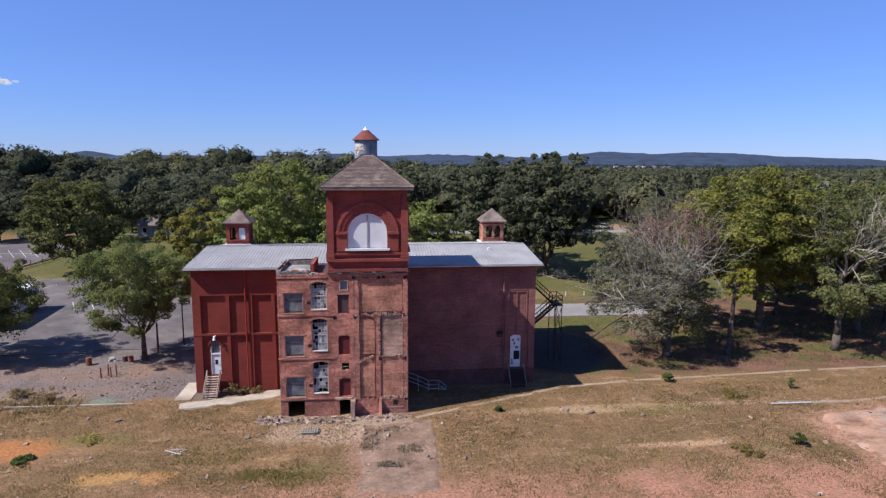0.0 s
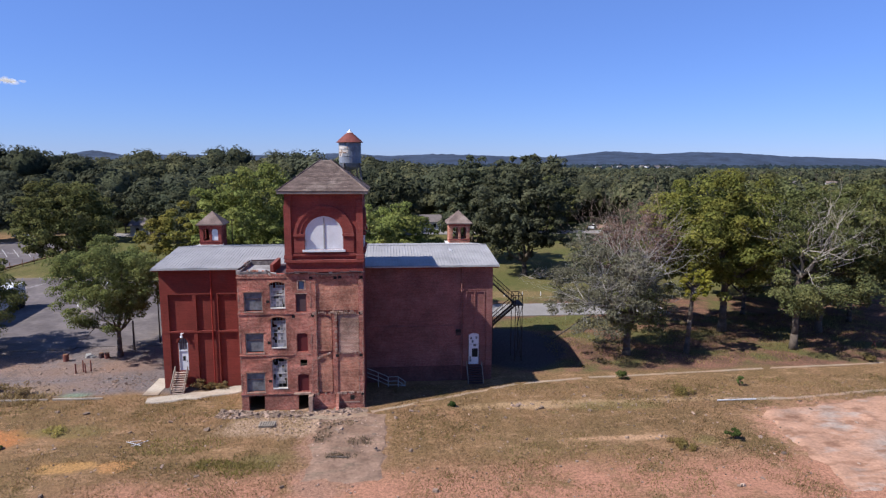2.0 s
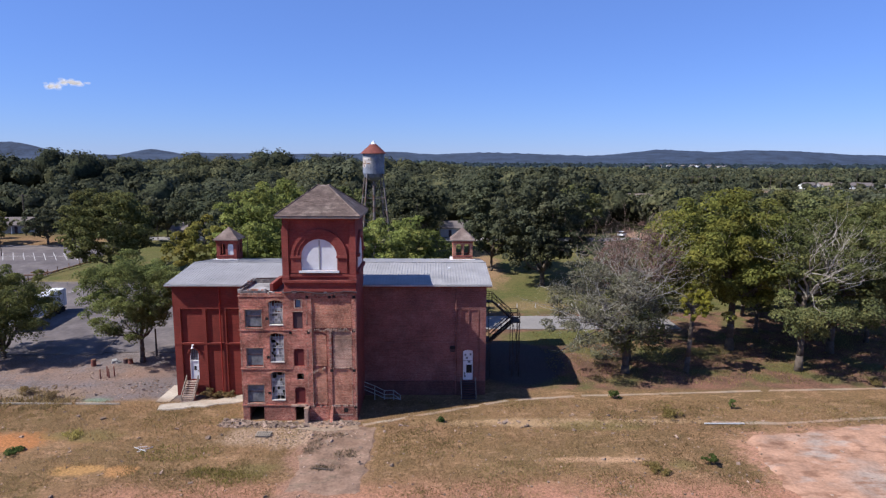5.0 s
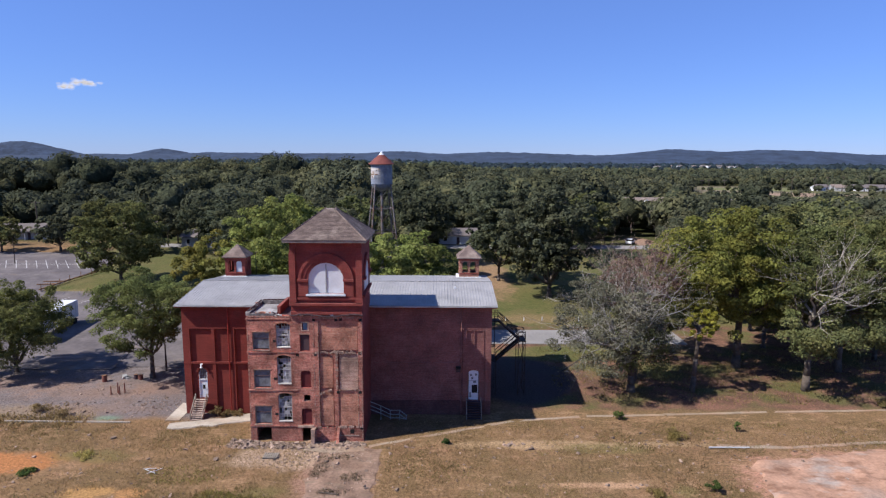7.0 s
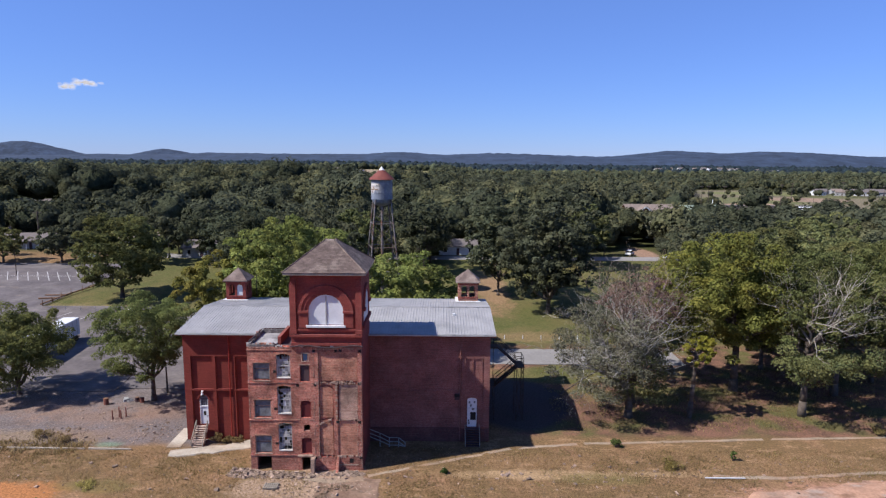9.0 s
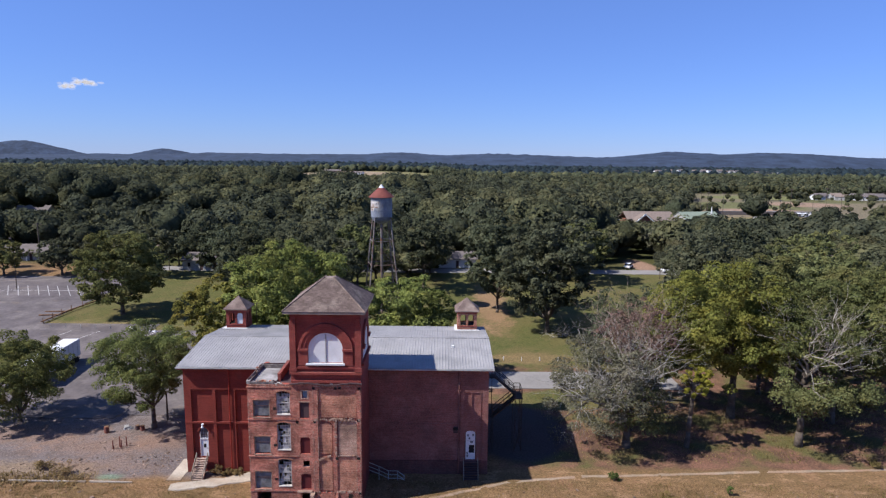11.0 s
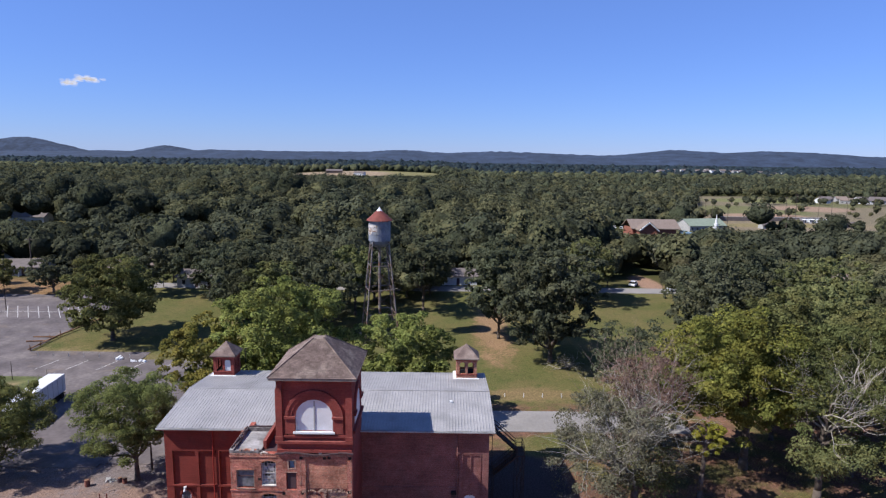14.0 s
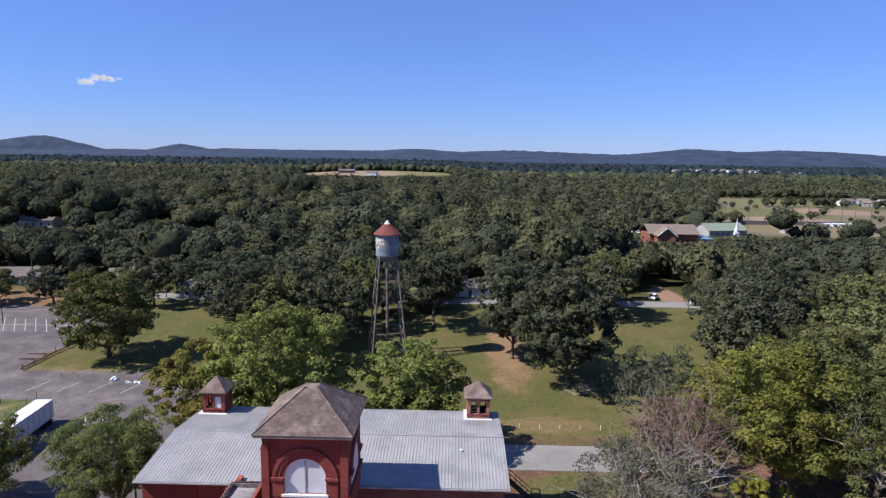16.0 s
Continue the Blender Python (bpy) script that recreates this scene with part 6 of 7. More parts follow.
def wood_kind(seed, leaves, h, rx):
    """A woodland tree: short trunk, a few limbs and a heaped crown."""
    rnd, rs = random.Random(seed), np.random.default_rng(seed)
    root = thing("woodland_tree", (0, 0, 0), "broad-leaved tree at the edge of the woods", "tree", "woodland trees")
    bm = bmesh.new()
    tube(bm, (0, 0, -0.1), (0.1, 0, h * 0.42), 0.36, 0.26, 7), tube(bm, (0.1, 0, h * 0.42), (0.2, 0.1, h * 0.8), 0.26, 0.1, 6)
    for k in range(6):
        a = k * math.tau / 6 + rnd.uniform(-0.3, 0.3)
        z = h * rnd.uniform(0.2, 0.42)
        p = Vector((0.08, 0, z))
        q = p + Vector((math.cos(a) * rx * 0.4, math.sin(a) * rx * 0.4, h * 0.16))
        tube(bm, p, q, 0.15, 0.1, 5), tube(bm, q, q + Vector((math.cos(a + 0.4) * rx * 0.3, math.sin(a + 0.4) * rx * 0.3, h * 0.12)), 0.1, 0.04, 4)
    part("trunk", bm, "bark", root, smooth=True)
    low = 2.2
    mid = np.array([[0.0, 0.0, (h + low) / 2]])
    v, f = crown_sprays(rs, mid, np.array([rx * 0.86]), np.array([(h - low) / 2 / rx]), 30, 62, 0.52, 0.75)
    v2, f2 = crown_sprays(rs, mid - [[0, 0, 0.5]], np.array([rx * 0.6]), np.array([(h - low) / 2 / rx]), 14, 30, 0.8, 0.75)
    part("crown", mesh_tris("crown", np.concatenate([v, v2]), np.concatenate([f, f2 + len(v)]), leaves), leaves, root)
    return root


kinds = [wood_kind(40, "leaf_dark", 19, 8.5), wood_kind(41, "woods_green", 17, 8), wood_kind(42, "woods_dark", 20, 9), wood_kind(43, "woods_green", 16, 7.5), wood_kind(44, "woods_olive", 15, 7)]
CLEAR = [(-48, 42, 90, 150), (-150, -70, 60, 168), (-80, -40, 90, 166), (-200, 200, 60, 118), (40, 66, 114, 166), (8, 22, 150, 186), (-66, -50, 160, 176), (-112, -92, 160, 174), (-96, -72, 176, 190),
         (62, 78, 165, 190), (88, 97, 207, 217), (98, 178, 262, 382), (150, 182, 412, 470), (178, 320, 342, 440), (320, 460, 342, 390), (-165, -142, 236, 258), (72, 88, 158, 172), (38, 50, 268, 288), (112, 128, 160, 176), (-74, -50, 284, 305), (-125, -100, 248, 266), (-172, -142, 238, 264), (-206, -180, 290, 318), (-144, -126, 203, 218), (-128, -102, 170, 190), (470, 840, 1420, 1590), (385, 540, 596, 650)]


def is_clear(x, y, m=0.0):
    return any(a - m < x < b + m and c - m < y < d + m for a, b, c, d in CLEAR)


rnd = random.Random(77)


def scatter_crowns(y0, y1, rmin, rmax, tries, gap, keep):
    """Crown places and radii, no two crowns closer than their sizes allow."""
    cell = rmax * 2
    grid, out = {}, []
    for _ in range(tries):
        y = math.sqrt(rnd.uniform(y0 * y0, y1 * y1))
        x = rnd.uniform(-0.74 * y - 20, 0.92 * y + 30)
        r = rmin + (rmax - rmin) * rnd.random() ** 1.2
        if not keep(x, y, r):
            continue
        key = (int(x // cell), int(y // cell))
        if any((x - a) ** 2 + (y - b) ** 2 < (gap * (r + q)) ** 2 for i in (-1, 0, 1) for j in (-1, 0, 1) for a, b, q in grid.get((key[0] + i, key[1] + j), ())):
            continue
        grid.setdefault(key, []).append((x, y, r))
        out.append((x, y, r))
    return out


first = [True] * len(kinds)
reach = (8.5, 8.0, 9.0, 7.5, 7.0)
crowns = scatter_crowns(116, 385, 3.4, 9.2, 16000, 0.62, lambda x, y, r: not is_clear(x, y, max(0.0, r * 0.8 - 4.0)))
for x, y, r in [q for q in crowns if q[1] < 182]:
    k = rnd.choice((0, 0, 1, 2, 2, 3, 4))
    s = r * 1.1 / reach[k]
    h = rnd.uniform(0.75, 1.0) * min(1.0, 0.55 + 0.06 * r)
    m = Matrix.Translation((x, y, ground_z(x, y) - 0.1)) @ Matrix.Rotation(rnd.uniform(0, 6.28), 4, "Z") @ Matrix.Diagonal((s, s, h, 1))
    if first[k]:
        kinds[k].matrix_basis, first[k] = m, False
    else:
        copy_thing(kinds[k], m)


WOODS = ("woods_dark", "woods_green", "woods_olive")


def far_woods(name, crowns, seed, lift=2.0, tall=1.0, lobes=0, per=0, size=0.8, level=2, canopy="canopy"):
    """Crowns of many sizes, each a heart coloured dark as inner shade under heaped leafy lobes; three kinds of tree in
    drifts.
    """
    rs = np.random.default_rng(seed)
    pts = np.array([(x, y, ground_z(x, y)) for x, y, r in crowns])
    rad = np.array([r for x, y, r in crowns])
    n = len(pts)
    h = lift + rad * tall * (0.7 + 0.6 * rs.random(n))
    mid = pts + np.stack([np.zeros(n), np.zeros(n), h], 1)
    tall_wood = np.clip((pts[:, 1] - 230) / 40, 0, 1) * np.clip((430 - pts[:, 1]) / 60, 0, 1) * np.clip((70 - pts[:, 0]) / 60, 0, 1)
    mid[:, 2] += tall_wood * (3.4 + 1.8 * np.clip((-20 - pts[:, 0]) / 60, 0, 1))
    west = (pts[:, 0] < -80) & (pts[:, 1] < 240)
    mid[:, 2] = np.where(west, np.minimum(mid[:, 2], 12 + (240 - pts[:, 1]) * 0.1 - rad * 0.9), mid[:, 2])
    farm = (np.abs(pts[:, 0] + 110) < 115) & (pts[:, 1] > 680) & (pts[:, 1] < 1010)
    mid[:, 2] = np.where(farm, np.minimum(mid[:, 2], 42 - 0.0424 * (pts[:, 1] - 8) - rad * 0.8), mid[:, 2])
    low = (pts[:, 0] > 62) & (pts[:, 0] > 0.3 * pts[:, 1]) & (pts[:, 1] > 190) & (pts[:, 1] < 335)
    mid[:, 2] = np.where(low, np.minimum(mid[:, 2], 8.6 + (260 - pts[:, 1]) * 0.13 - rad * 0.9), mid[:, 2])
    church_view = (pts[:, 0] > 0.31 * pts[:, 1]) & (pts[:, 0] < 0.46 * pts[:, 1]) & (pts[:, 1] > 180) & (pts[:, 1] < 318)
    mid[:, 2] = np.where(church_view, np.minimum(mid[:, 2], 42.5 - 0.145 * (pts[:, 1] - 8) - rad * 0.9), mid[:, 2])
    shape = 0.75 + 0.4 * rs.random(n)
    mid[:, 2] = np.where(pts[:, 1] > 380, np.minimum(mid[:, 2], pts[:, 2] + rad * shape * 0.8 + 0.6), mid[:, 2])
    tv, tf = lump(level)
    wob = 1 + 0.12 * rs.normal(size=(n, len(tv), 1))
    r = rad * (0.78 if lobes else 0.95)
    v = mid[:, None, :] + tv[None] * wob * r[:, None, None] * np.stack([np.ones(n), np.ones(n), shape], 1)[:, None, :]
    f = tf[None] + (np.arange(n) * len(tv))[:, None, None]
    me = mesh_tris(name, v.reshape(-1, 3), f.reshape(-1, 3), canopy)
    me.polygons.foreach_set("use_smooth", [True] * len(me.polygons))
    tagged(part(name, me, canopy), "unbroken dark green woodland canopy", "woods", kind="stuff")
    if lobes:
        drift = np.array([noise.noise(Vector((x * 0.012, y * 0.012, seed))) for x, y, q in crowns]) + rs.normal(0, 0.3, n)
        kind = np.digitize(drift, (0.08, 0.5))
        for k, leaves in enumerate(WOODS):
            w = kind == k
            v, f = crown_sprays(rs, mid[w], rad[w], shape[w], lobes, per, size)
            tagged(part("woods_leaves", mesh_tris("woods_leaves", v, f, leaves), leaves), ("dark green leafy crowns of the woods", "mid-green leafy crowns of the woods", "olive-brown leafy crowns of the woods")[k], "woods", kind="stuff")


far_woods("woods", [q for q in crowns if q[1] >= 182], 5, lobes=20, per=25, size=0.66)


def open_country(x, y, r=0.0):
    town = x > 0.42 * y and (170 < x < 520 and 345 < y < 640 or 230 < x < 430 and 600 < y < 715)
    field = ((x + 60) / 70) ** 2 + ((y - 1060) / 95) ** 2 < 1 or ((x + 160) / 90) ** 2 + ((y - 1000) / 80) ** 2 < 1
    return not is_clear(x, y) and not field and not town


hedge = [(158 + 4.6 * k, 428 + 5 * (k % 3), 4.2 + 0.5 * (k % 2)) for k in range(11)] + [(292, 392, 2.2)] + [(255 + 4.4 * k, 530 + 75 * math.sin(k * 2.6), 1.9 + 0.8 * math.sin(k * 1.9)) for k in range(38)] + [(300 + 9 * k, 592 + 5 * math.sin(k * 2.1), 4.4 + 0.9 * math.sin(k * 1.3)) for k in range(9)] + [(400 + 9 * k, 585 + 5 * math.sin(k * 2.7), 4.0 + 0.8 * math.sin(k * 1.6)) for k in range(14)]
far_woods("woods", scatter_crowns(380, 620, 4.0, 9.5, 16000, 0.64, open_country) + hedge, 6, 1.0, lobes=12, per=14, size=1.0, level=1)
far_woods("woods", scatter_crowns(615, 1000, 4.5, 9.5, 22000, 0.66, open_country), 9, 0.5, lobes=9, per=6, size=1.4, level=1)
far_woods("woods", scatter_crowns(990, 1300, 5, 9.5, 12000, 0.74, open_country), 8, 0.0, 0.7, level=1)
far_woods("woods", scatter_crowns(1250, 2300, 7, 12, 14000, 0.78, open_country), 7, -1.0, 0.6, level=1, canopy="canopy_hazed")


# ---- hills on the skyline ----
def hill_ridge(name, x0, x1, y, height, depth, seed):
    xs, n = steps(x0, x1, (x1 - x0) / 420), 9
    bm = bmesh.new()
    rows = []
    for j in range(n):
        t = j / (n - 1)
        prof = math.sin(math.pi * t)
        rows.append([bm.verts.new((x, y + depth * (t - 0.5), -12 + prof * (height(x) + 7 * noise.noise(Vector((x * 0.004, j * 0.6, seed))) + 4 * noise.noise(Vector((x * 0.02, j * 1.3, seed))) + 5 * noise.noise(Vector((x * 0.06, j * 2.3, seed)))))) for x in xs])
    for a, b in zip(rows, rows[1:]):
        for i in range(len(xs) - 1):
            bm.faces.new((a[i], a[i + 1], b[i + 1], b[i]))
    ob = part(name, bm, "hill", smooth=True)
    return tagged(ob, "long low wooded hills, coloured blue for distance haze", "hills", kind="structure")


def bumps(*items):
    return lambda x: sum(h * math.exp(-((x - c) / w) ** 2) for c, w, h in items)


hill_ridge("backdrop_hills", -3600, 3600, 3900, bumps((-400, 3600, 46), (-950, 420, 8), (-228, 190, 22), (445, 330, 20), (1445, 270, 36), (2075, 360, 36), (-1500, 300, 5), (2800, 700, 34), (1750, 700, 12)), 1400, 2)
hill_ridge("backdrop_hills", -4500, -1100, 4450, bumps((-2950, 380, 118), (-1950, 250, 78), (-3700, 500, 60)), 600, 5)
# ---- water tower ----
def ring_points(cx, cy, r, z, n):
    return [(cx + r * math.cos(k * math.tau / n), cy + r * math.sin(k * math.tau / n), z) for k in range(n)]


def lathe(bm, cx, cy, prof, n=24):
    """Turns a profile of (radius, z) about an upright axis."""
    rows = [[bm.verts.new(p) for p in ring_points(cx, cy, r, z, n)] for r, z in prof]
    for a, b in zip(rows, rows[1:]):
        for k in range(n):
            j = (k + 1) % n
            bm.faces.new((a[k], a[j], b[j], b[k]))
    bm.faces.new(rows[0][::-1]), bm.faces.new(rows[-1])


def water_tower():
    cx, cy = -2.5, 126.3
    z0 = ground_z(cx, cy)
    w = thing("water_tower", (cx, cy, z0), "old riveted steel water tower with red conical cap, peeling paint", "water tower")
    bm = bmesh.new()
    lathe(bm, cx, cy, [(0.3, 20.4), (1.3, 20.75), (1.95, 21.3), (2.22, 21.9), (2.25, 22.0), (2.25, 26.1)])
    part("tank", bm, "tank_metal", w, smooth=False)
    for z in (22.0, 23.35, 24.7, 26.0):
        bm = bmesh.new()
        lathe(bm, cx, cy, [(2.26, z), (2.31, z), (2.31, z + 0.07), (2.26, z + 0.07)])
        part("hoop", bm, "tank_metal", w)
    bm = bmesh.new()
    lathe(bm, cx, cy, [(2.72, 26.06), (2.72, 26.14), (1.9, 26.9), (1.1, 27.6), (0.62, 28.05)])
    part("cap", bm, "tank_roof", w, "rusty red conical cap")
    bm = bmesh.new()
    lathe(bm, cx, cy, [(0.63, 28.04), (0.3, 28.4), (0.05, 28.8)])
    part("finial", bm, "white_paint", w, "white tip")
    # old lettering band worn to a pale patch with bars
    for k, (a0, a1, z, h, m) in enumerate(((3.35, 4.6, 24.3, 1.1, "paint_worn"), (3.55, 4.0, 24.0, 0.22, "rust"), (4.12, 4.45, 24.05, 0.2, "rust"), (3.7, 3.85, 23.5, 0.4, "rust"), (4.3, 4.36, 24.9, 0.25, "dark"))):
        bm = bmesh.new()
        r = 2.262 + 0.006 * (k > 0)
        n = 10
        lo = [bm.verts.new((cx + r * math.cos(a), cy + r * math.sin(a), z - h * (0.3 if k == 0 and i > 5 else 1.0 if k == 0 else 0.5))) for i, a in enumerate(steps(a0, a1, (a1 - a0) / n))]
        hi = [bm.verts.new((cx + r * math.cos(a), cy + r * math.sin(a), z + h * (0.9 if k == 0 else 0.5))) for a in steps(a0, a1, (a1 - a0) / n)]
        for i in range(n):
            bm.faces.new((lo[i], lo[i + 1], hi[i + 1], hi[i]))
        part("faded_lettering" if k else "paint_patch", bm, m, w)
    feet, tops = [], []
    for k in range(4):
        a = math.pi / 4 + k * math.pi / 2 + 0.25
        feet.append(Vector((cx + 4.95 * math.cos(a), cy + 4.95 * math.sin(a), z0 - 0.1)))
        tops.append(Vector((cx + 2.3 * math.cos(a), cy + 2.3 * math.sin(a), 21.9)))
    for f, t in zip(feet, tops):
        bm = bmesh.new()
        tube(bm, f, t, 0.17, 0.15, 8)
        part("leg", bm, "leg_steel", w)
        part("footing", boxes((f.x - 0.4, f.x + 0.4, f.y - 0.4, f.y + 0.4, z0 - 0.2, z0 + 0.4)), "concrete", w)
    levels = [0.28, 0.52, 0.76]
    rings = [[f.lerp(t, u) for f, t in zip(feet, tops)] for u in levels]
    for ring in rings:
        for k in range(4):
            bm = bmesh.new()
            tube(bm, ring[k], ring[(k + 1) % 4], 0.09, sides=5)
            part("strut", bm, "leg_steel", w)
    full = [feet] + rings + [tops]
    for a, b in zip(full, full[1:]):
        for k in range(4):
            bm = bmesh.new()
            tube(bm, a[k], b[(k + 1) % 4], 0.03, sides=4), tube(bm, a[(k + 1) % 4], b[k], 0.03, sides=4)
            part("tie_rod", bm, "leg_steel", w)
    bm = bmesh.new()
    tube(bm, (cx, cy, z0), (cx, cy, 20.5), 0.28, sides=10)
    part("riser_pipe", bm, "leg_steel", w)


M["paint_worn"] = mat("paint_worn", (0.6, 0.56, 0.55), 0.8, vary=0.25, scale=1.2, fine=5, second=(0.3, 0.22, 0.17), second_amount=0.45, second_scale=1.1)
M["leg_steel"] = mat("leg_steel", (0.22, 0.2, 0.2), 0.7, 0.2, vary=0.3, second=(0.2, 0.1, 0.06), second_amount=0.5, second_scale=0.8)
water_tower()


# ---- trailer and cars ----
def trailer():
    t = thing("semi_trailer", (-50.4, 90, 0.3), "long white box trailer parked on the lot", "trailer")
    z = ground_z(-50, 90) + 0.08
    L = 6.3
    bm = boxes((-1.27, 1.27, -L, L, 1.05, 3.75))
    body = part("body", bm, "white_paint", None, bevel=0.05)
    pieces = [body, part("roof", boxes((-1.24, 1.24, -L + 0.03, L - 0.03, 3.754, 3.8)), "white_paint"),
              part("chassis", boxes((-0.5, 0.5, -L + 0.2, L - 0.2, 0.75, 1.046)), "dark"),
              part("bumper", boxes((-1.1, 1.1, L + 0.004, L + 0.1, 0.5, 0.65)), "steel_rust"),
              part("door_lock", boxes((0.1, 0.5, L + 0.004, L + 0.05, 1.9, 2.6)), "grey_panel")]
    for x in (-1.0, 1.0):
        for y in (L - 1.0, L - 2.2):
            bm = bmesh.new()
            tube(bm, (x - 0.2, y, 0.5), (x + 0.2, y, 0.5), 0.5, sides=16)
            pieces.append(part("wheel", bm, "dark"))
        bm = boxes((x - 0.08, x + 0.08, -L + 2.2, -L + 2.36, 0, 0.9))
        pieces.append(part("landing_leg", bm, "steel_rust"))
    for k in range(9):
        y = -L + 0.7 + k * 1.37
        pieces.append(part("side_rib", boxes((1.272, 1.3, y, y + 0.06, 1.1, 3.7)), "trim_grey"))
    t.matrix_basis = Matrix.Translation((-50.9, 89.0, z)) @ Matrix.Rotation(radians(4), 4, "Z")
    for p in pieces:
        p.parent = t
    return t


trailer()


def car(x, y, turn, paint, label, cabin=1.0):
    z = ground_z(x, y) + 0.1
    c = thing("car", (x, y, z), label, "car")
    c.matrix_basis = Matrix.Translation((x, y, z)) @ Matrix.Rotation(radians(turn), 4, "Z")
    bm = bmesh.new()
    prism(bm, [(-2.2, 0.35), (2.2, 0.35), (2.25, 0.75), (1.3, 0.95), (-2.1, 1.0), (-2.25, 0.7)], -0.88, 0.88)
    pieces = [part("body", bm, paint, bevel=0.06)]
    bm = bmesh.new()
    prism(bm, [(-1.9, 0.99), (1.1, 0.94), (0.45, 1.48 * cabin), (-1.5, 1.5 * cabin)], -0.76, 0.76)
    pieces.append(part("cabin", bm, "dark"))
    pieces.append(part("roof", boxes((-1.45, 0.42, -0.72, 0.72, 1.49 * cabin, 1.54 * cabin)), paint))
    for wx in (-1.4, 1.4):
        for wy in (-0.82, 0.82):
            bm = bmesh.new()
            tube(bm, (wx, wy - 0.11, 0.33), (wx, wy + 0.11, 0.33), 0.33, sides=14)
            pieces.append(part("wheel", bm, "dark"))
    for p in pieces:
        p.parent = c


car(76, 170, 5, "white_paint", "white car parked by the street")
car(-88, 165, 10, "white_paint", "white car parked behind the lot", 1.1)
car(-84, 176, 80, "grey_panel", "grey car parked between the houses")
car(66, 176, 60, "white_paint", "white car in a house drive")


# ---- houses and town ----
def house(x, y, turn, w, d, h, wall, roof, label, pitch=0.45, porch=False, name="house", chimney=False):
    """A gabled house with overhanging roof, windows and a door."""
    z = ground_z(x, y)
    o = thing(name, (x, y, z), label, "house")
    o.matrix_basis = Matrix.Translation((x, y, z)) @ Matrix.Rotation(radians(turn), 4, "Z")
    kids = []
    holes = []
    k = max(2, int(w / 3.2))
    for i in range(k):
        cx = -w / 2 + (i + 0.5) * w / k
        holes.append((cx - 0.45, cx + 0.45, 0.0 if i == k // 2 else 0.9, 2.1))
    bm = bmesh.new()
    wall_panel(bm, -w / 2, w / 2, 0.0, h, -d / 2, -d / 2 + 0.2, holes)
    box(bm, -w / 2, -w / 2 + 0.2, -d / 2 + 0.2, d / 2, 0, h), box(bm, w / 2 - 0.2, w / 2, -d / 2 + 0.2, d / 2, 0, h), box(bm, -w / 2 + 0.2, w / 2 - 0.2, d / 2 - 0.2, d / 2, 0, h)
    r = d / 2 * pitch
    for s in (-1, 1):
        xg = s * (w / 2 - 0.1)
        v = [bm.verts.new((xx, yy, zz)) for xx in (xg - 0.09, xg + 0.09) for yy, zz in ((-d / 2, h), (d / 2, h), (0, h + r))]
        bm.faces.new(v[:3]), bm.faces.new(v[3:])
        for i in range(3):
            j = (i + 1) % 3
            bm.faces.new((v[i], v[j], v[j + 3], v[i + 3]))
    kids.append(part("wall", bm, wall))
    bm = bmesh.new()
    ov = 0.5
    for s in (-1, 1):
        e = (s * (d / 2 + ov), h - ov * pitch)
        v = [bm.verts.new(p) for p in ((-w / 2 - ov, e[0], e[1]), (w / 2 + ov, e[0], e[1]), (w / 2 + ov, 0, h + r), (-w / 2 - ov, 0, h + r),
                                       (-w / 2 - ov, e[0], e[1] + 0.15), (w / 2 + ov, e[0], e[1] + 0.15), (w / 2 + ov, 0, h + r + 0.15), (-w / 2 - ov, 0, h + r + 0.15))]
        for f in ((0, 1, 2, 3), (7, 6, 5, 4), (0, 4, 5, 1), (0, 3, 7, 4), (1, 5, 6, 2)):
            bm.faces.new([v[i] for i in f])
    kids.append(part("roof", bm, roof))
    for i, hl in enumerate(holes):
        kids.append(part("door" if hl[2] == 0 else "window", boxes((hl[0] + 0.03, hl[1] - 0.03, -d / 2 + 0.08, -d / 2 + 0.12, hl[2] + 0.03, hl[3] - 0.03)), "dark_panel" if hl[2] == 0 else "dark"))
    if chimney:
        kids.append(part("chimney", boxes((w * 0.2, w * 0.2 + 0.6, 0.3, 0.9, h, h + r + 0.7)), "red_brick_far"))
    if porch:
        kids.append(part("porch_roof", boxes((-1.6, 1.6, -d / 2 - 1.8, -d / 2 - 0.004, 2.4, 2.55)), roof))
        for px in (-1.4, 1.4):
            kids.append(part("post", boxes((px - 0.07, px + 0.07, -d / 2 - 1.7, -d / 2 - 1.56, 0, 2.4)), "white_paint"))
    for p in kids:
        p.parent = o
    return o


house(15, 178, 2, 11, 7, 2.7, "white_paint", "roof_far", "low white house with a dark roof beyond the street")
# a white house; grey walls carry the shade of the trees over it
house(-57, 171, -4, 11, 7, 2.9, "trim_grey", "roof_far", "white house greyed for the shade of tall trees")
house(-116, 184, 8, 15, 8, 2.6, "trim_grey", "roof_far", "long pale low house behind the lot", porch=True)
house(-84, 185, 30, 12, 8, 3.0, "trim_grey", "roof_brown", "pale house with a brown roof among trees")
house(-197, 310, 6, 18, 9, 3.6, "white_paint", "roof_far", "long white house with many windows")
house(-136, 214, 35, 11, 8, 2.8, "trim_grey", "roof_brown", "tan-roofed house among trees")
house(-163, 255, 10, 16, 9, 3.2, "white_paint", "roof_far", "long white house with a dark roof")
house(-112, 262, -20, 12, 8, 3.0, "trim_grey", "roof_far", "pale grey house deep among trees")
house(92, 212, -12, 12, 8, 3.2, "white_paint", "roof_far", "white house with a bare dirt drive", porch=True)
house(120, 172, 15, 12, 8, 3.0, "white_paint", "roof_brown", "white house with a brown roof", chimney=True)
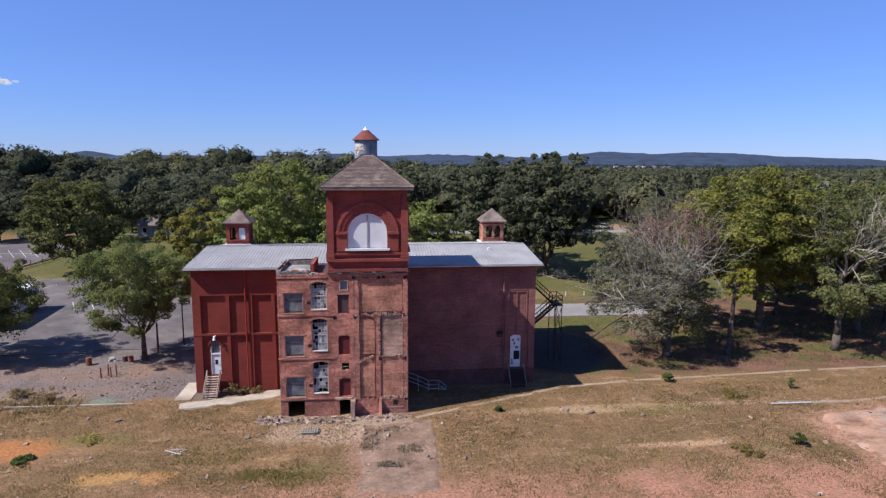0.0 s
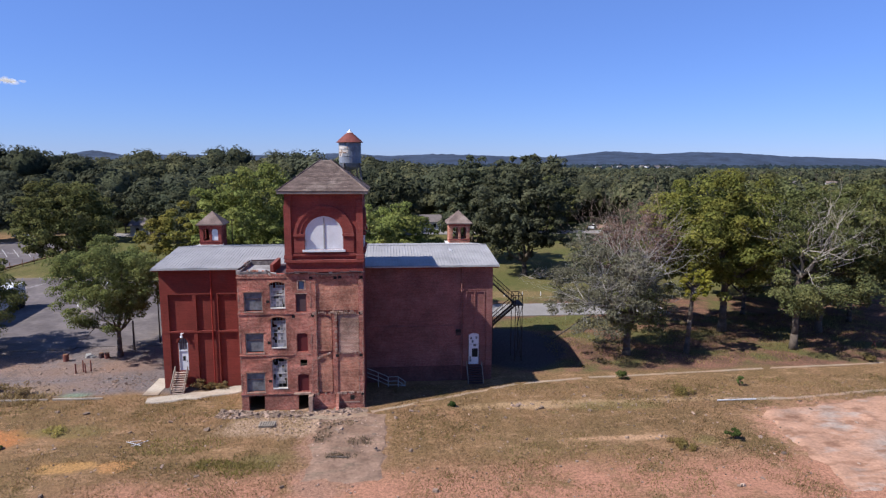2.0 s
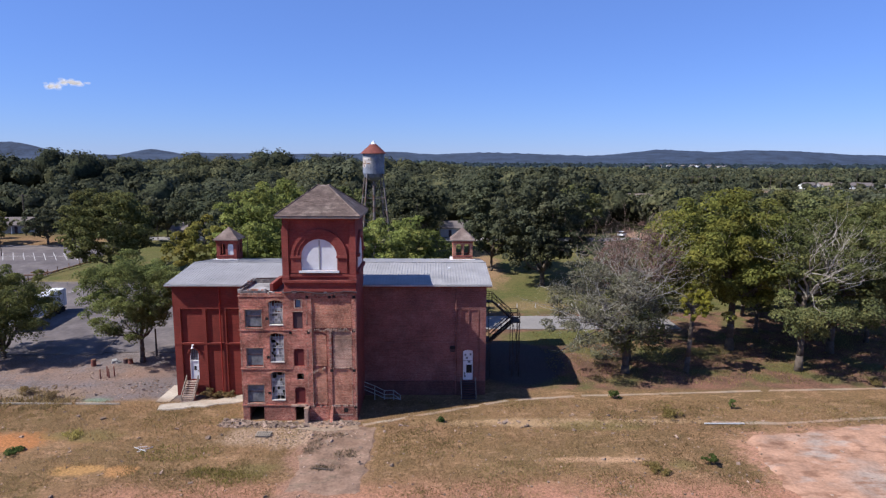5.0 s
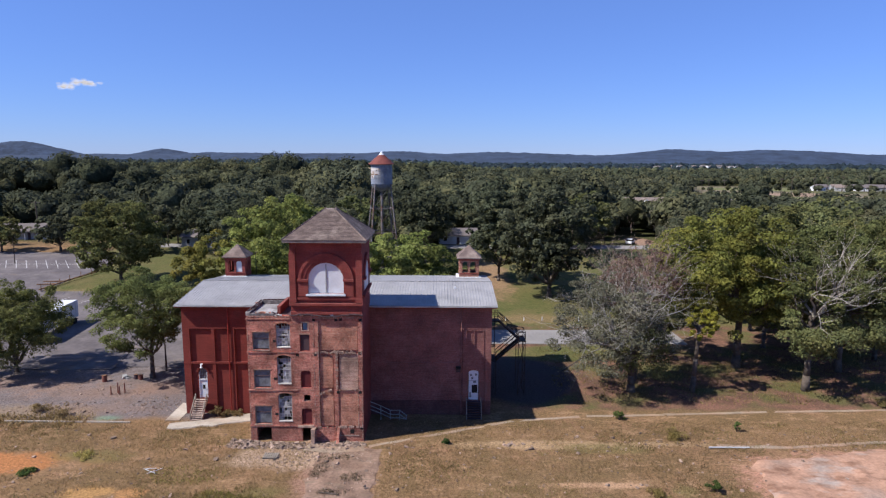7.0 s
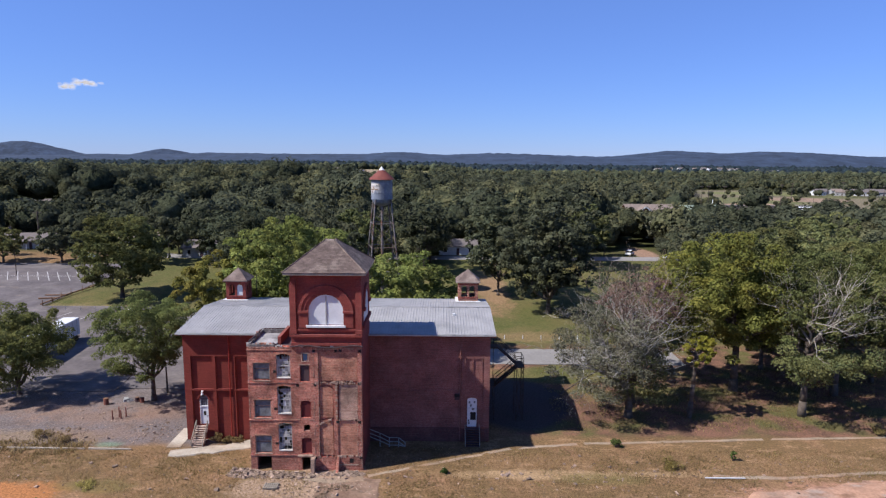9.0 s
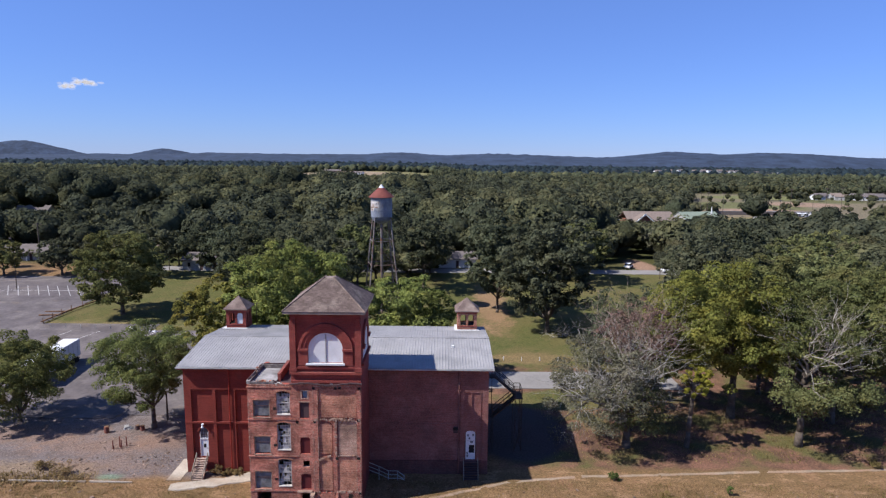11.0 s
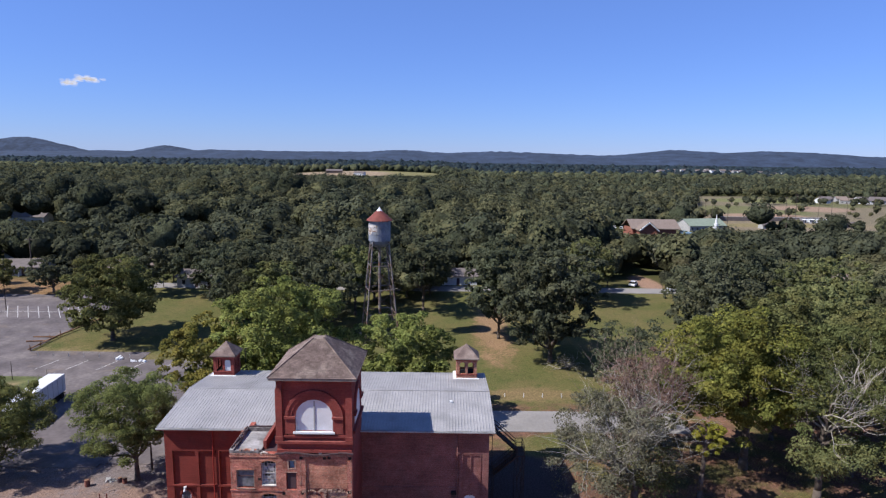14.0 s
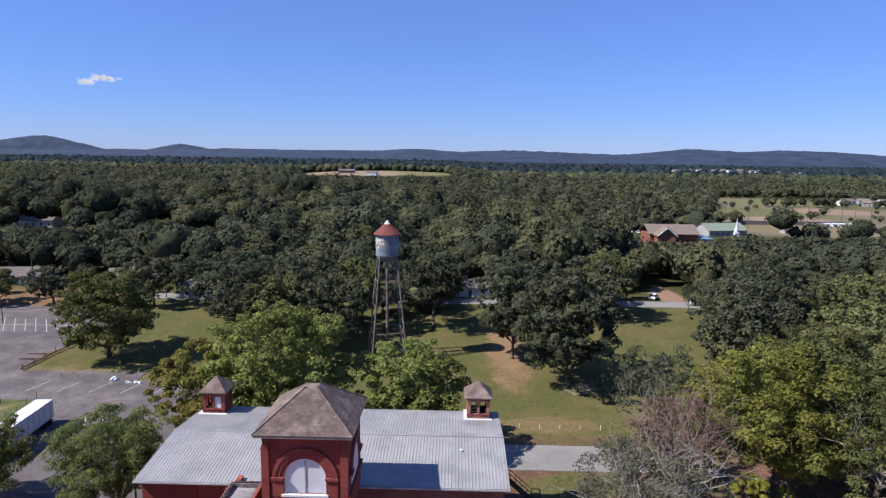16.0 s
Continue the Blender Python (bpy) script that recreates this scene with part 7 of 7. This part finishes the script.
house(44, 282, 0, 11, 8, 4.0, "red_brick_far", "roof_far", "red-brick house half hidden by woods")
house(-62, 300, 12, 12, 8, 3.0, "white_paint", "roof_brown", "pale house in a clearing")
house(118, 246, 20, 13, 8, 3.0, "trim_grey", "roof_far", "grey house half hidden by trees")
house(205, 250, -20, 13, 8, 3.0, "white_paint", "roof_far", "white house under trees")


def church():
    x, y = 123, 327
    z = ground_z(x, y)
    c = thing("church", (x, y, z), "red-brick church hall with brown roof and white steeple", "church")
    hall = part("wall", boxes((110, 134, 322, 338, z, z + 6)), "red_brick_far", c)
    bm = bmesh.new()
    v = [bm.verts.new(p) for p in ((109, 321, z + 5.9), (135, 321, z + 5.9), (135, 330, z + 10), (109, 330, z + 10), (135, 339, z + 5.9), (109, 339, z + 5.9), (109, 321, z + 6.2), (135, 321, z + 6.2), (135, 330, z + 10.3), (109, 330, z + 10.3), (135, 339, z + 6.2), (109, 339, z + 6.2))]
    for f in ((0, 1, 2, 3), (3, 2, 4, 5), (6, 7, 8, 9), (9, 8, 10, 11), (0, 6, 7, 1), (4, 10, 11, 5), (0, 3, 9, 6), (3, 5, 11, 9), (1, 7, 8, 2), (2, 8, 10, 4)):
        bm.faces.new([v[i] for i in f])
    part("roof", bm, "roof_brown", c)
    bm = bmesh.new()
    prism(bm, [(112, z), (121, z), (121, z + 6), (116.5, z + 9.5), (112, z + 6)], 316, 321.9)
    part("gable", bm, "red_brick_far", c)
    bm = bmesh.new()
    prism(bm, [(111.2, z + 5.6), (116.5, z + 9.9), (121.8, z + 5.6), (121.8, z + 6.1), (116.5, z + 10.5), (111.2, z + 6.1)], 315.2, 321.8)
    part("gable_roof", bm, "roof_brown", c)
    for p, q in (((111.4, z + 5.7), (116.5, z + 9.9)), ((116.5, z + 9.9), (121.6, z + 5.7))):
        bm = bmesh.new()
        bar(bm, (p[0], 315.1, p[1]), (q[0], 315.1, q[1]), 0.5)
        part("trim", bm, "white_paint", c)
    for k in range(4):
        part("window", boxes((123 + k * 2.7, 124.2 + k * 2.7, 321.9, 321.98, z + 1, z + 3.4)), "dark", c)
    part("porch", boxes((135.1, 141, 318, 330, z + 4, z + 4.4)), "blue_panel", c)
    for px in (135.6, 138, 140.5):
        part("post", boxes((px - 0.2, px + 0.2, 318.3, 318.7, z, z + 4)), "white_paint", c)
    part("wall", boxes((137, 141, 320, 334, z, z + 3.95)), "white_paint", c)
    s = part("steeple_base", boxes((161.6, 163.8, 341.6, 343.8, z, z + 5)), "white_paint", c)
    bm = bmesh.new()
    lathe(bm, 162.7, 342.7, [(1.2, z + 5), (1.1, z + 7), (0.7, z + 7.2), (0.05, z + 12.5)], 8)
    part("steeple", bm, "white_paint", c, "slender white steeple")


church()
rt = random.Random(31)
far_house_group = "houses at the edge of town"
for k in range(46):
    if k < 30:
        x, y = 480 + k * 12 + rt.uniform(-5, 5), 1510 + rt.uniform(-60, 60)
    else:
        x, y = 390 + (k - 30) * 9.5 + rt.uniform(-3, 3), 622 + rt.uniform(-18, 18)
    o = house(x, y, rt.uniform(-25, 25), rt.uniform(9, 13), 9, 5.5 if y > 900 else 3.6, rt.choice(("white_paint", "trim_grey", "trim_grey")), rt.choice(("roof_far", "roof_brown", "roof_far")), "distant pale house at the edge of town")
    o["group"] = far_house_group
for k in range(6):
    house(215 + k * 27 + rt.uniform(-6, 6), 395 + rt.uniform(-15, 20), rt.uniform(-10, 10), rt.uniform(6, 11), 5, 2.6, rt.choice(("roof_far", "roof_brown", "trim_grey")), "roof_far", "low shed beside the ball field", name="shed")
house(166, 371, 12, 24, 15, 3.4, "trim_grey", "roof_green", "low hall with a grey-green roof beside the church", name="hall")
house(143, 252, -8, 14, 9, 3, "trim_grey", "roof_far", "grey-roofed house among trees by the ball field")
house(130, 190, 10, 12, 8, 3, "white_paint", "roof_far", "grey-roofed house half hidden by trees")
for k in range(5):
    car(108 + k * 3.4, 372 + rt.uniform(-2, 2), 80, rt.choice(("white_paint", "grey_panel")), "car parked behind the church")
for k in range(2):
    house(-165 + k * 47, 1010 - k * 45, 5 - 20 * k, 26 - 10 * k, 10, 4, ("roof_brown", "white_paint")[k], "roof_far", "distant pale farm building in a clearing", name="farm_building")


def pole(x, y, h, material, label, name="utility_pole", arms=0, r=0.13):
    z = ground_z(x, y)
    p = thing(name, (x, y, z), label, "pole")
    bm = bmesh.new()
    tube(bm, (x, y, z - 0.1), (x, y, z + h), r, r * 0.7, 8)
    part("shaft", bm, material, p)
    for k in range(arms):
        zz = z + h - 0.5 - 0.9 * k
        part("crossarm", boxes((x - 1.3, x + 1.3, y - 0.06, y + 0.06, zz, zz + 0.14)), material, p)
    return p


pole(-23.6, 75.2, 6.6, "steel_rust", "slim dark lamp pole beside the mill", "lamp_pole", r=0.09)
pole(-25.7, 72.6, 3.6, "bark", "short dark timber post by the tree", "timber_post", r=0.14)
pole(-63, 101.5, 3.4, "steel_rust", "dark steel post at the lot fence", "steel_post", r=0.06)
pole(-92.8, 143, 6.5, "steel_rust", "slim lamp pole on the parking lot", "lamp_pole", r=0.1)
pole(-108, 176, 12, "bark", "tall wooden utility pole by the houses", arms=1, r=0.2)
pole(-90, 210, 13, "bark", "tall wooden utility pole among trees", arms=1, r=0.22)
pole(-48, 166, 8, "trim_grey", "pale utility pole by the street", arms=0)
pole(150, 250, 14, "bark", "wooden utility pole above the trees", arms=1, r=0.2)
for k, (x, y) in enumerate(((172, 380), (178, 384), (186, 380), (238, 410), (262, 440), (272, 430), (300, 460), (318, 470), (345, 480), (365, 470), (300, 400), (390, 500), (420, 520))):
    p = pole(x, y, 18, "bark", "tall ball-field floodlight pole", "floodlight_pole", r=0.16)
    z = ground_z(x, y)
    part("lamp_bank", boxes((x - 1.1, x + 1.1, y - 0.2, y + 0.2, z + 17.4, z + 18)), "bark", p)

fence = thing("ball_field_fence", (236, 428, ground_z(236, 428)), "long dark boarded fence round the ball field", "fence")
for k in range(14):
    x, z = 203 + k * 5, ground_z(203 + k * 5, 428)
    part("panel", boxes((x, x + 4.9, 427.9, 428.1, z, z + 2.6)), "roof_far", fence)
    part("rail", boxes((x, x + 4.9, 427.85, 428.15, z + 2.604, z + 2.9)), "trim_grey", fence)
for k in range(4):
    house(256 + k * 5, 420, 0, 2.8, 4, 2.2, "white_paint", "white_paint", "white stall beside the ball field", name="stall", pitch=0.2)

# ---- field: tufts, weeds, stones and litter ----
def tufts(name, spots, blades, height, spread, material, seed, label, kind="stuff"):
    """Grass tufts: thin bent blades in one mesh."""
    rs = np.random.default_rng(seed)
    p = np.repeat(np.asarray(spots), blades, 0)
    n = len(p)
    a = rs.random(n) * 6.283
    h = height * (0.5 + rs.random(n))
    root = p[:, :3] + np.stack([rs.normal(0, spread, n), rs.normal(0, spread, n), np.zeros(n)], 1)
    lean = np.stack([np.cos(a), np.sin(a), np.zeros(n)], 1) * (h * (0.3 + 0.7 * rs.random(n)))[:, None]
    side = np.stack([-np.sin(a), np.cos(a), np.zeros(n)], 1) * (0.10 * h + 0.02)[:, None]
    v = np.stack([root - side, root + side, root + lean + np.array([0, 0, 1]) * h[:, None]], 1).reshape(-1, 3)
    f = np.arange(n * 3).reshape(-1, 3)
    ob = part(name, mesh_tris(name, v, f, material), material)
    return tagged(ob, label, "grass", kind=kind)


M["straw"] = leaf_mat("straw", (0.35, 0.245, 0.122), (0.46, 0.335, 0.19), 0.5, 0.5)
M["weed"] = leaf_mat("weed", (0.265, 0.21, 0.092), (0.33, 0.255, 0.115), 0.5, 0.5)
M["weed_dry"] = leaf_mat("weed_dry", (0.38, 0.32, 0.115), (0.46, 0.375, 0.14), 0.5, 0.55)
M["weed_grey"] = leaf_mat("weed_grey", (0.23, 0.18, 0.12), (0.28, 0.22, 0.14), 0.5, 0.4)
M["bush_green"] = leaf_mat("bush_green", (0.1, 0.145, 0.045), (0.135, 0.17, 0.055), 0.5, 0.4)


def field_spots(n, seed, x0, x1, y0, y1, thresh, freq=0.18, keep_off=True):
    r = random.Random(seed)
    out = []
    while len(out) < n:
        x, y = r.uniform(x0, x1), r.uniform(y0, y1)
        if noise.noise(Vector((x * freq, y * freq, seed))) + 0.5 * noise.noise(Vector((x * freq * 3, y * freq * 3, seed))) < thresh:
            continue
        if -9.2 < x < 3 and y > 52.3 or y > 57.4 and (x > -19.5 and x < 17):
            continue
        if keep_off and (-2.4 < x < 4.9 or x > 36.2 and y < 49.2 + (x - 38) * 0.18 or ((x + 29.5) / 9) ** 2 + ((y - 48.2) / 2.2) ** 2 < 1
                         or ((x + 18.5) / 2.6) ** 2 + ((y - 42.6) / 1.1) ** 2 < 1):
            continue
        if 57.4 < y and x > 16:
            continue
        out.append((x, y, ground_z(x, y)))
    return out


tufts("dry_grass", field_spots(34000, 3, -45, 64, 31, 57.5, -0.3), 3, 0.095, 0.24, "straw", 1, "thin dry straw-coloured field grass")
tufts("field_weeds", field_spots(7000, 4, -45, 64, 31, 57.5, 0.12), 5, 0.1, 0.25, "weed", 2, "low olive-green field weeds")
tufts("tall_grass", field_spots(260, 5, -45, -24, 55.5, 58.5, 0.0), 7, 0.3, 0.3, "straw", 3, "taller dry grass at the yard's edge")
r4 = random.Random(8)
tufts("litter_grass", [(x, y, ground_z(x, y)) for x, y in ((r4.uniform(24, 75), r4.uniform(62, 83)) for _ in range(2500))], 5, 0.18, 0.3, "weed", 4, "thin weeds on the shaded soil under trees")


def bush(x, y, r, h, material, label, seed, name="bush"):
    rnd, rs = random.Random(seed), np.random.default_rng(seed)
    z = ground_z(x, y)
    b = thing(name, (x, y, z), label, "bush")
    bm = bmesh.new()
    for k in range(7):
        a = rnd.uniform(0, 6.28)
        tube(bm, (x, y, z - 0.05), (x + math.cos(a) * r * 0.6, y + math.sin(a) * r * 0.6, z + h * rnd.uniform(0.5, 0.9)), 0.025, 0.01, 4)
    part("stems", bm, "bark", b)
    cs = [(x + rnd.gauss(0, r * 0.4), y + rnd.gauss(0, r * 0.4), z + h * rnd.uniform(0.25, 0.85)) for _ in range(16)]
    v, f = leaf_cloud(rs, cs, [r * rnd.uniform(0.25, 0.4) for _ in cs], 60, 0.07)
    v[:, 2] = np.maximum(v[:, 2], z + 0.02)
    part("foliage", mesh_tris("foliage", v, f, material), material, b)


bush(29.1, 58.0, 0.6, 0.9, "bush_green", "small round green bush by the concrete walk", 1)
bush(33.2, 43.6, 0.55, 0.9, "bush_green", "small dark green bush in the dry field", 2)
bush(40.4, 55.1, 0.3, 1.2, "bush_green", "thin young evergreen in the field", 3, "sapling")
bush(28.2, 42.4, 0.9, 0.4, "weed_dry", "low olive-green weed clump", 4)
bush(33.5, 53.4, 1.3, 0.5, "weed_dry", "sprawling olive weed clump", 5)
bush(10.5, 52.3, 0.45, 0.5, "bush_green", "dark little weed clump near the yard", 6)
bush(-14.2, 58.6, 0.7, 1.2, "straw", "yellowing dry weeds against the red wall", 7)
bush(-13.2, 58.7, 0.6, 0.6, "straw", "low weeds against the red wall", 8)
bush(-12.0, 58.75, 0.7, 0.6, "straw", "low weeds against the red wall", 9)
bush(-26.5, 46.2, 0.7, 0.4, "bush_green", "green weed patch on orange soil", 10)
bush(-31, 58.6, 1.2, 0.7, "straw", "tall dry grass clump at the yard's edge", 11)
bush(-34, 59.4, 1.3, 0.8, "straw", "tall dry grass clump at the yard's edge", 12)
bush(-23.2, 49.6, 1.0, 0.2, "weed_dry", "olive-green weeds beside orange soil", 16)
bush(60, 61.5, 0.8, 0.8, "weed", "low weeds beside the walk", 13)


def scatter_stones(name, spots, smin, smax, material, seed, label):
    """Loose angular stones and brickbats in one mesh."""
    r = random.Random(seed)
    bm = bmesh.new()
    for x, y, z in spots:
        s = r.uniform(smin, smax) * (2.2 if r.random() < 0.06 else 1)
        e = Euler((r.uniform(-0.5, 0.5), r.uniform(-0.5, 0.5), r.uniform(0, 3))).to_matrix()
        d = Vector((s * r.uniform(0.7, 1.5), s * r.uniform(0.5, 1), s * r.uniform(0.3, 0.7)))
        vs = [bm.verts.new(Vector((x, y, z + d.z * 0.3)) + e @ Vector((a * d.x * r.uniform(0.7, 1), b * d.y * r.uniform(0.7, 1), c * d.z))) for c in (-1, 1) for a, b in ((-1, -1), (1, -1), (1, 1), (-1, 1))]
        for f in ((3, 2, 1, 0), (4, 5, 6, 7), (0, 1, 5, 4), (1, 2, 6, 5), (2, 3, 7, 6), (3, 0, 4, 7)):
            bm.faces.new([vs[i] for i in f])
    return tagged(part(name, bm, material), label, "rubble", kind="stuff")


def spots_in(n, seed, *areas):
    r = random.Random(seed)
    out = []
    for k in range(n):
        cx, cy, rx, ry, z = areas[k % len(areas)]
        a, q = r.uniform(0, 6.283), math.sqrt(r.random())
        x, y = cx + math.cos(a) * q * rx, cy + math.sin(a) * q * ry
        out.append((x, y, ground_z(x, y) + z * max(0, 1 - q * 1.3)))
    return out


tufts("green_weeds", spots_in(420, 31, (-5.8, 41.6, 2.0, 1.1, 0), (-8.6, 42.6, 1.6, 0.8, 0), (-12, 46, 3.5, 1.6, 0)), 6, 0.15, 0.22, "weed_dry", 9, "yellow-green weeds in patches on the dry field")
scatter_stones("rubble", spots_in(1500, 1, (-9.3, 52.0, 1.6, 1.0, 0.25), (-6.5, 51.8, 2.6, 0.8, 0.1), (-1.5, 51.6, 3.6, 0.8, 0.06), (0.8, 51.9, 2.0, 0.5, 0.05)), 0.04, 0.12, "rubble", 2, "broken brick and mortar rubble at the tower's foot")
scatter_stones("debris", spots_in(500, 3, (-29, 63.5, 8, 4.5, 0.0), (-22, 61, 3, 3, 0), (-33, 60, 5, 2, 0)), 0.03, 0.09, "rubble", 4, "scattered stones and broken paving in the yard")
scatter_stones("field_stones", [s for s in field_spots(1500, 9, -40, 60, 31, 56, -0.6, keep_off=False)], 0.03, 0.1, "rubble", 6, "pale stones scattered over the dry field")
scatter_stones("pad_stones", spots_in(160, 11, (46.5, 45, 9, 4.5, 0), (22, 52.5, 12, 2, 0)), 0.04, 0.12, "rubble", 7, "pale lumps of soil and stone on the bare pad")


scatter_stones("slab_debris", spots_in(420, 41, (1.3, 46.5, 3.2, 4.5, 0.06), (0.2, 50.2, 3.4, 1.2, 0.06), (-3.5, 49.5, 4.0, 1.8, 0.02)), 0.03, 0.1, "rubble", 42, "crumbs of brick and concrete on the broken slab")
tufts("slab_weeds", [(x, y, z + 0.07) for x, y, z in spots_in(150, 43, (2.2, 45.6, 1.0, 0.7, 0), (0.9, 43.2, 1.3, 0.4, 0), (-0.9, 46.8, 0.7, 1.6, 0), (0.2, 49.2, 1.6, 0.5, 0))], 7, 0.13, 0.16, "weed_grey", 44, "grey-green weeds in cracks of the slab")


def lumber(name, pts, w, material, label, category="lumber"):
    o = thing(name, pts[0][0], label, category)
    for p, q in pts:
        bm = bmesh.new()
        bar(bm, p, q, w)
        part("board", bm, material, o)
    return o


lumber("white_board", [((36.0, 51.4, 0.12), (39.9, 51.35, 0.12))], 0.085, "white_paint", "long white board lying in the dry field")
lumber("sticks", [((-16.6, 47.0, 0.1), (-15.2, 46.2, 0.12)), ((-15.9, 46.1, 0.12), (-14.9, 47.0, 0.15)), ((-16.3, 46.9, 0.15), (-15.5, 47.1, 0.1))], 0.04, "white_paint", "bleached thin sticks crossed on the dry grass", "sticks")
lumber("log", [((-0.2, 43.1, 0.1), (1.5, 42.8, 0.1))], 0.1, "bark", "thin rotting branch among weeds on the slab", "branch")
lumber("curb_stone", [((-45, 57.2, 0.08), (-36.4, 57.0, 0.08)), ((-36.0, 57.0, 0.08), (-27.6, 56.85, 0.08)), ((-27.2, 56.85, 0.1), (-22.6, 56.75, 0.1))], 0.15, "concrete", "pale kerb piece at the yard's edge", "kerb")
lumber("fallen_branch", [((25.7, 72.3, 0.3), (29.8, 76.0, 1.2)), ((29.8, 76.0, 1.2), (33.5, 79.5, 1.6))], 0.12, "bark", "long fallen branch beside the lawn", "branch")
lumber("guard_rail", [((-69.5, 115.5, 1.3), (-69.0, 124, 1.5)), ((-69.0, 124, 1.5), (-66.8, 136, 1.8)), ((-73.5, 121, 1.2), (-69.3, 121.2, 1.3)), ((-74, 124, 1.2), (-69.2, 124, 1.3))], 0.22, "rust", "rusty rail along the grass bank", "rail")
for k in range(7):
    y = 115.8 + k * 3.1
    x = -69.3 + 2.4 * max(0, (y - 124) / 12)
    pole(x, y, 1.3, "rust", "rusty fence post on the grass bank", "fence_post", r=0.09)
for k in range(6):
    pole(-58.0, 91 + k * 2.4, 1.5, "wood_grey", "weathered grey fence post by the grass plot", "fence_post", r=0.08)
for k in range(8):
    pole(-66 + k * 2.9, 113.0, 0.8, "trim_grey", "short pale post at the lot's edge", "bollard", r=0.06)
for k in range(5):
    pole(21 + k * 3.1, 97.0, 0.7, "white_paint", "short white post at the lawn's edge", "bollard", r=0.07)
for x, y, h in ((-28.6, 64.4, 1.1), (-28.1, 65.0, 1.3), (-27.7, 64.6, 1.1), (-27.4, 65.2, 1.2)):
    pole(x, y, h, "wood_red", "short reddish stake in the yard", "stake", r=0.09)


def drum(x, y, material, label, name, r=0.3, h=0.85):
    z = ground_z(x, y)
    o = thing(name, (x, y, z), label, name.replace("_", " "))
    bm = bmesh.new()
    lathe(bm, x, y, [(r, z - 0.05), (r, z + h * 0.33), (r + 0.02, z + h * 0.35), (r, z + h * 0.37), (r, z + h * 0.66), (r + 0.02, z + h * 0.68), (r, z + h * 0.7), (r, z + h)], 14)
    part("shell", bm, material, o)
    bm = bmesh.new()
    lathe(bm, x, y, [(r - 0.04, z + h + 0.003), (r - 0.05, z + h + 0.03)], 14)
    part("lid", bm, "rust", o)


drum(-31.7, 68.8, "wood_red", "rusty red steel drum in the yard", "steel_drum", 0.29, 0.8)
drum(-27.6, 69.6, "wood_red", "rusty red steel drum near the tree", "steel_drum", 0.27, 0.6)
drum(-28.3, 69.8, "dark_panel", "dark steel drum near the tree", "steel_drum", 0.27, 0.55)
scatter_stones("white_junk", spots_in(14, 21, (-29.6, 70.0, 0.7, 0.4, 0.2)), 0.08, 0.2, "trim_grey", 22, "heap of pale scrap beside the shade tree")
scatter_stones("white_rocks", spots_in(22, 23, (-46.0, 111.2, 1.6, 0.6, 0.2), (-50.0, 112.0, 0.7, 0.4, 0.2)), 0.15, 0.36, "white_paint", 24, "heap of white stone at the lot's edge")


def pallet(x, y):
    z = ground_z(x, y) + 0.08
    o = thing("pallet", (x, y, z), "dull grey broken wooden pallet on the rubble", "pallet")
    for k in range(7):
        part("slat", boxes((x - 0.65 + k * 0.2, x - 0.52 + k * 0.2, y - 0.5, y + 0.5, z + 0.1, z + 0.13)), "wood_grey", o)
    for yy in (-0.45, 0, 0.4):
        part("runner", boxes((x - 0.66, x + 0.72, y + yy, y + yy + 0.06, z - 0.02, z + 0.098)), "wood_grey", o)


pallet(-5.9, 49.4)


lumber("sawhorse", [((64.6, 66.5, 0.75), (66.4, 66.5, 0.75)), ((64.8, 66.2, 0.0), (64.8, 66.5, 0.7)), ((64.8, 66.8, 0.0), (64.8, 66.5, 0.7)), ((66.2, 66.2, 0.0), (66.2, 66.5, 0.7)), ((66.2, 66.8, 0.0), (66.2, 66.5, 0.7))], 0.08, "wood_red", "reddish wooden sawhorse under the trees", "sawhorse")


# ---- fair-weather cloud ----
def cloud():
    rs = np.random.default_rng(3)
    bm = bmesh.new()
    base = Vector((-2185, 3900, 450))
    for k in range(60):
        dx = rs.normal(0, 62) if k < 42 else -105 + rs.normal(0, 22)
        rise = 26 * math.exp(-((dx - 10) / 45) ** 2)
        c = base + Vector((dx, rs.normal(0, 20), rs.normal(0, 5) + rise * rs.random() - (14 if k >= 42 else 0)))
        s = 6 + 12 * rs.random()
        bmesh.ops.create_icosphere(bm, subdivisions=2, radius=1, matrix=Matrix.Translation(c) @ Matrix.Diagonal((s * 1.4, s, s * 0.75, 1)))
    ob = part("backdrop_cloud", bm, "cloud", smooth=True)
    tagged(ob, "small white fair-weather cloud", "cloud", kind="structure")


cloud()
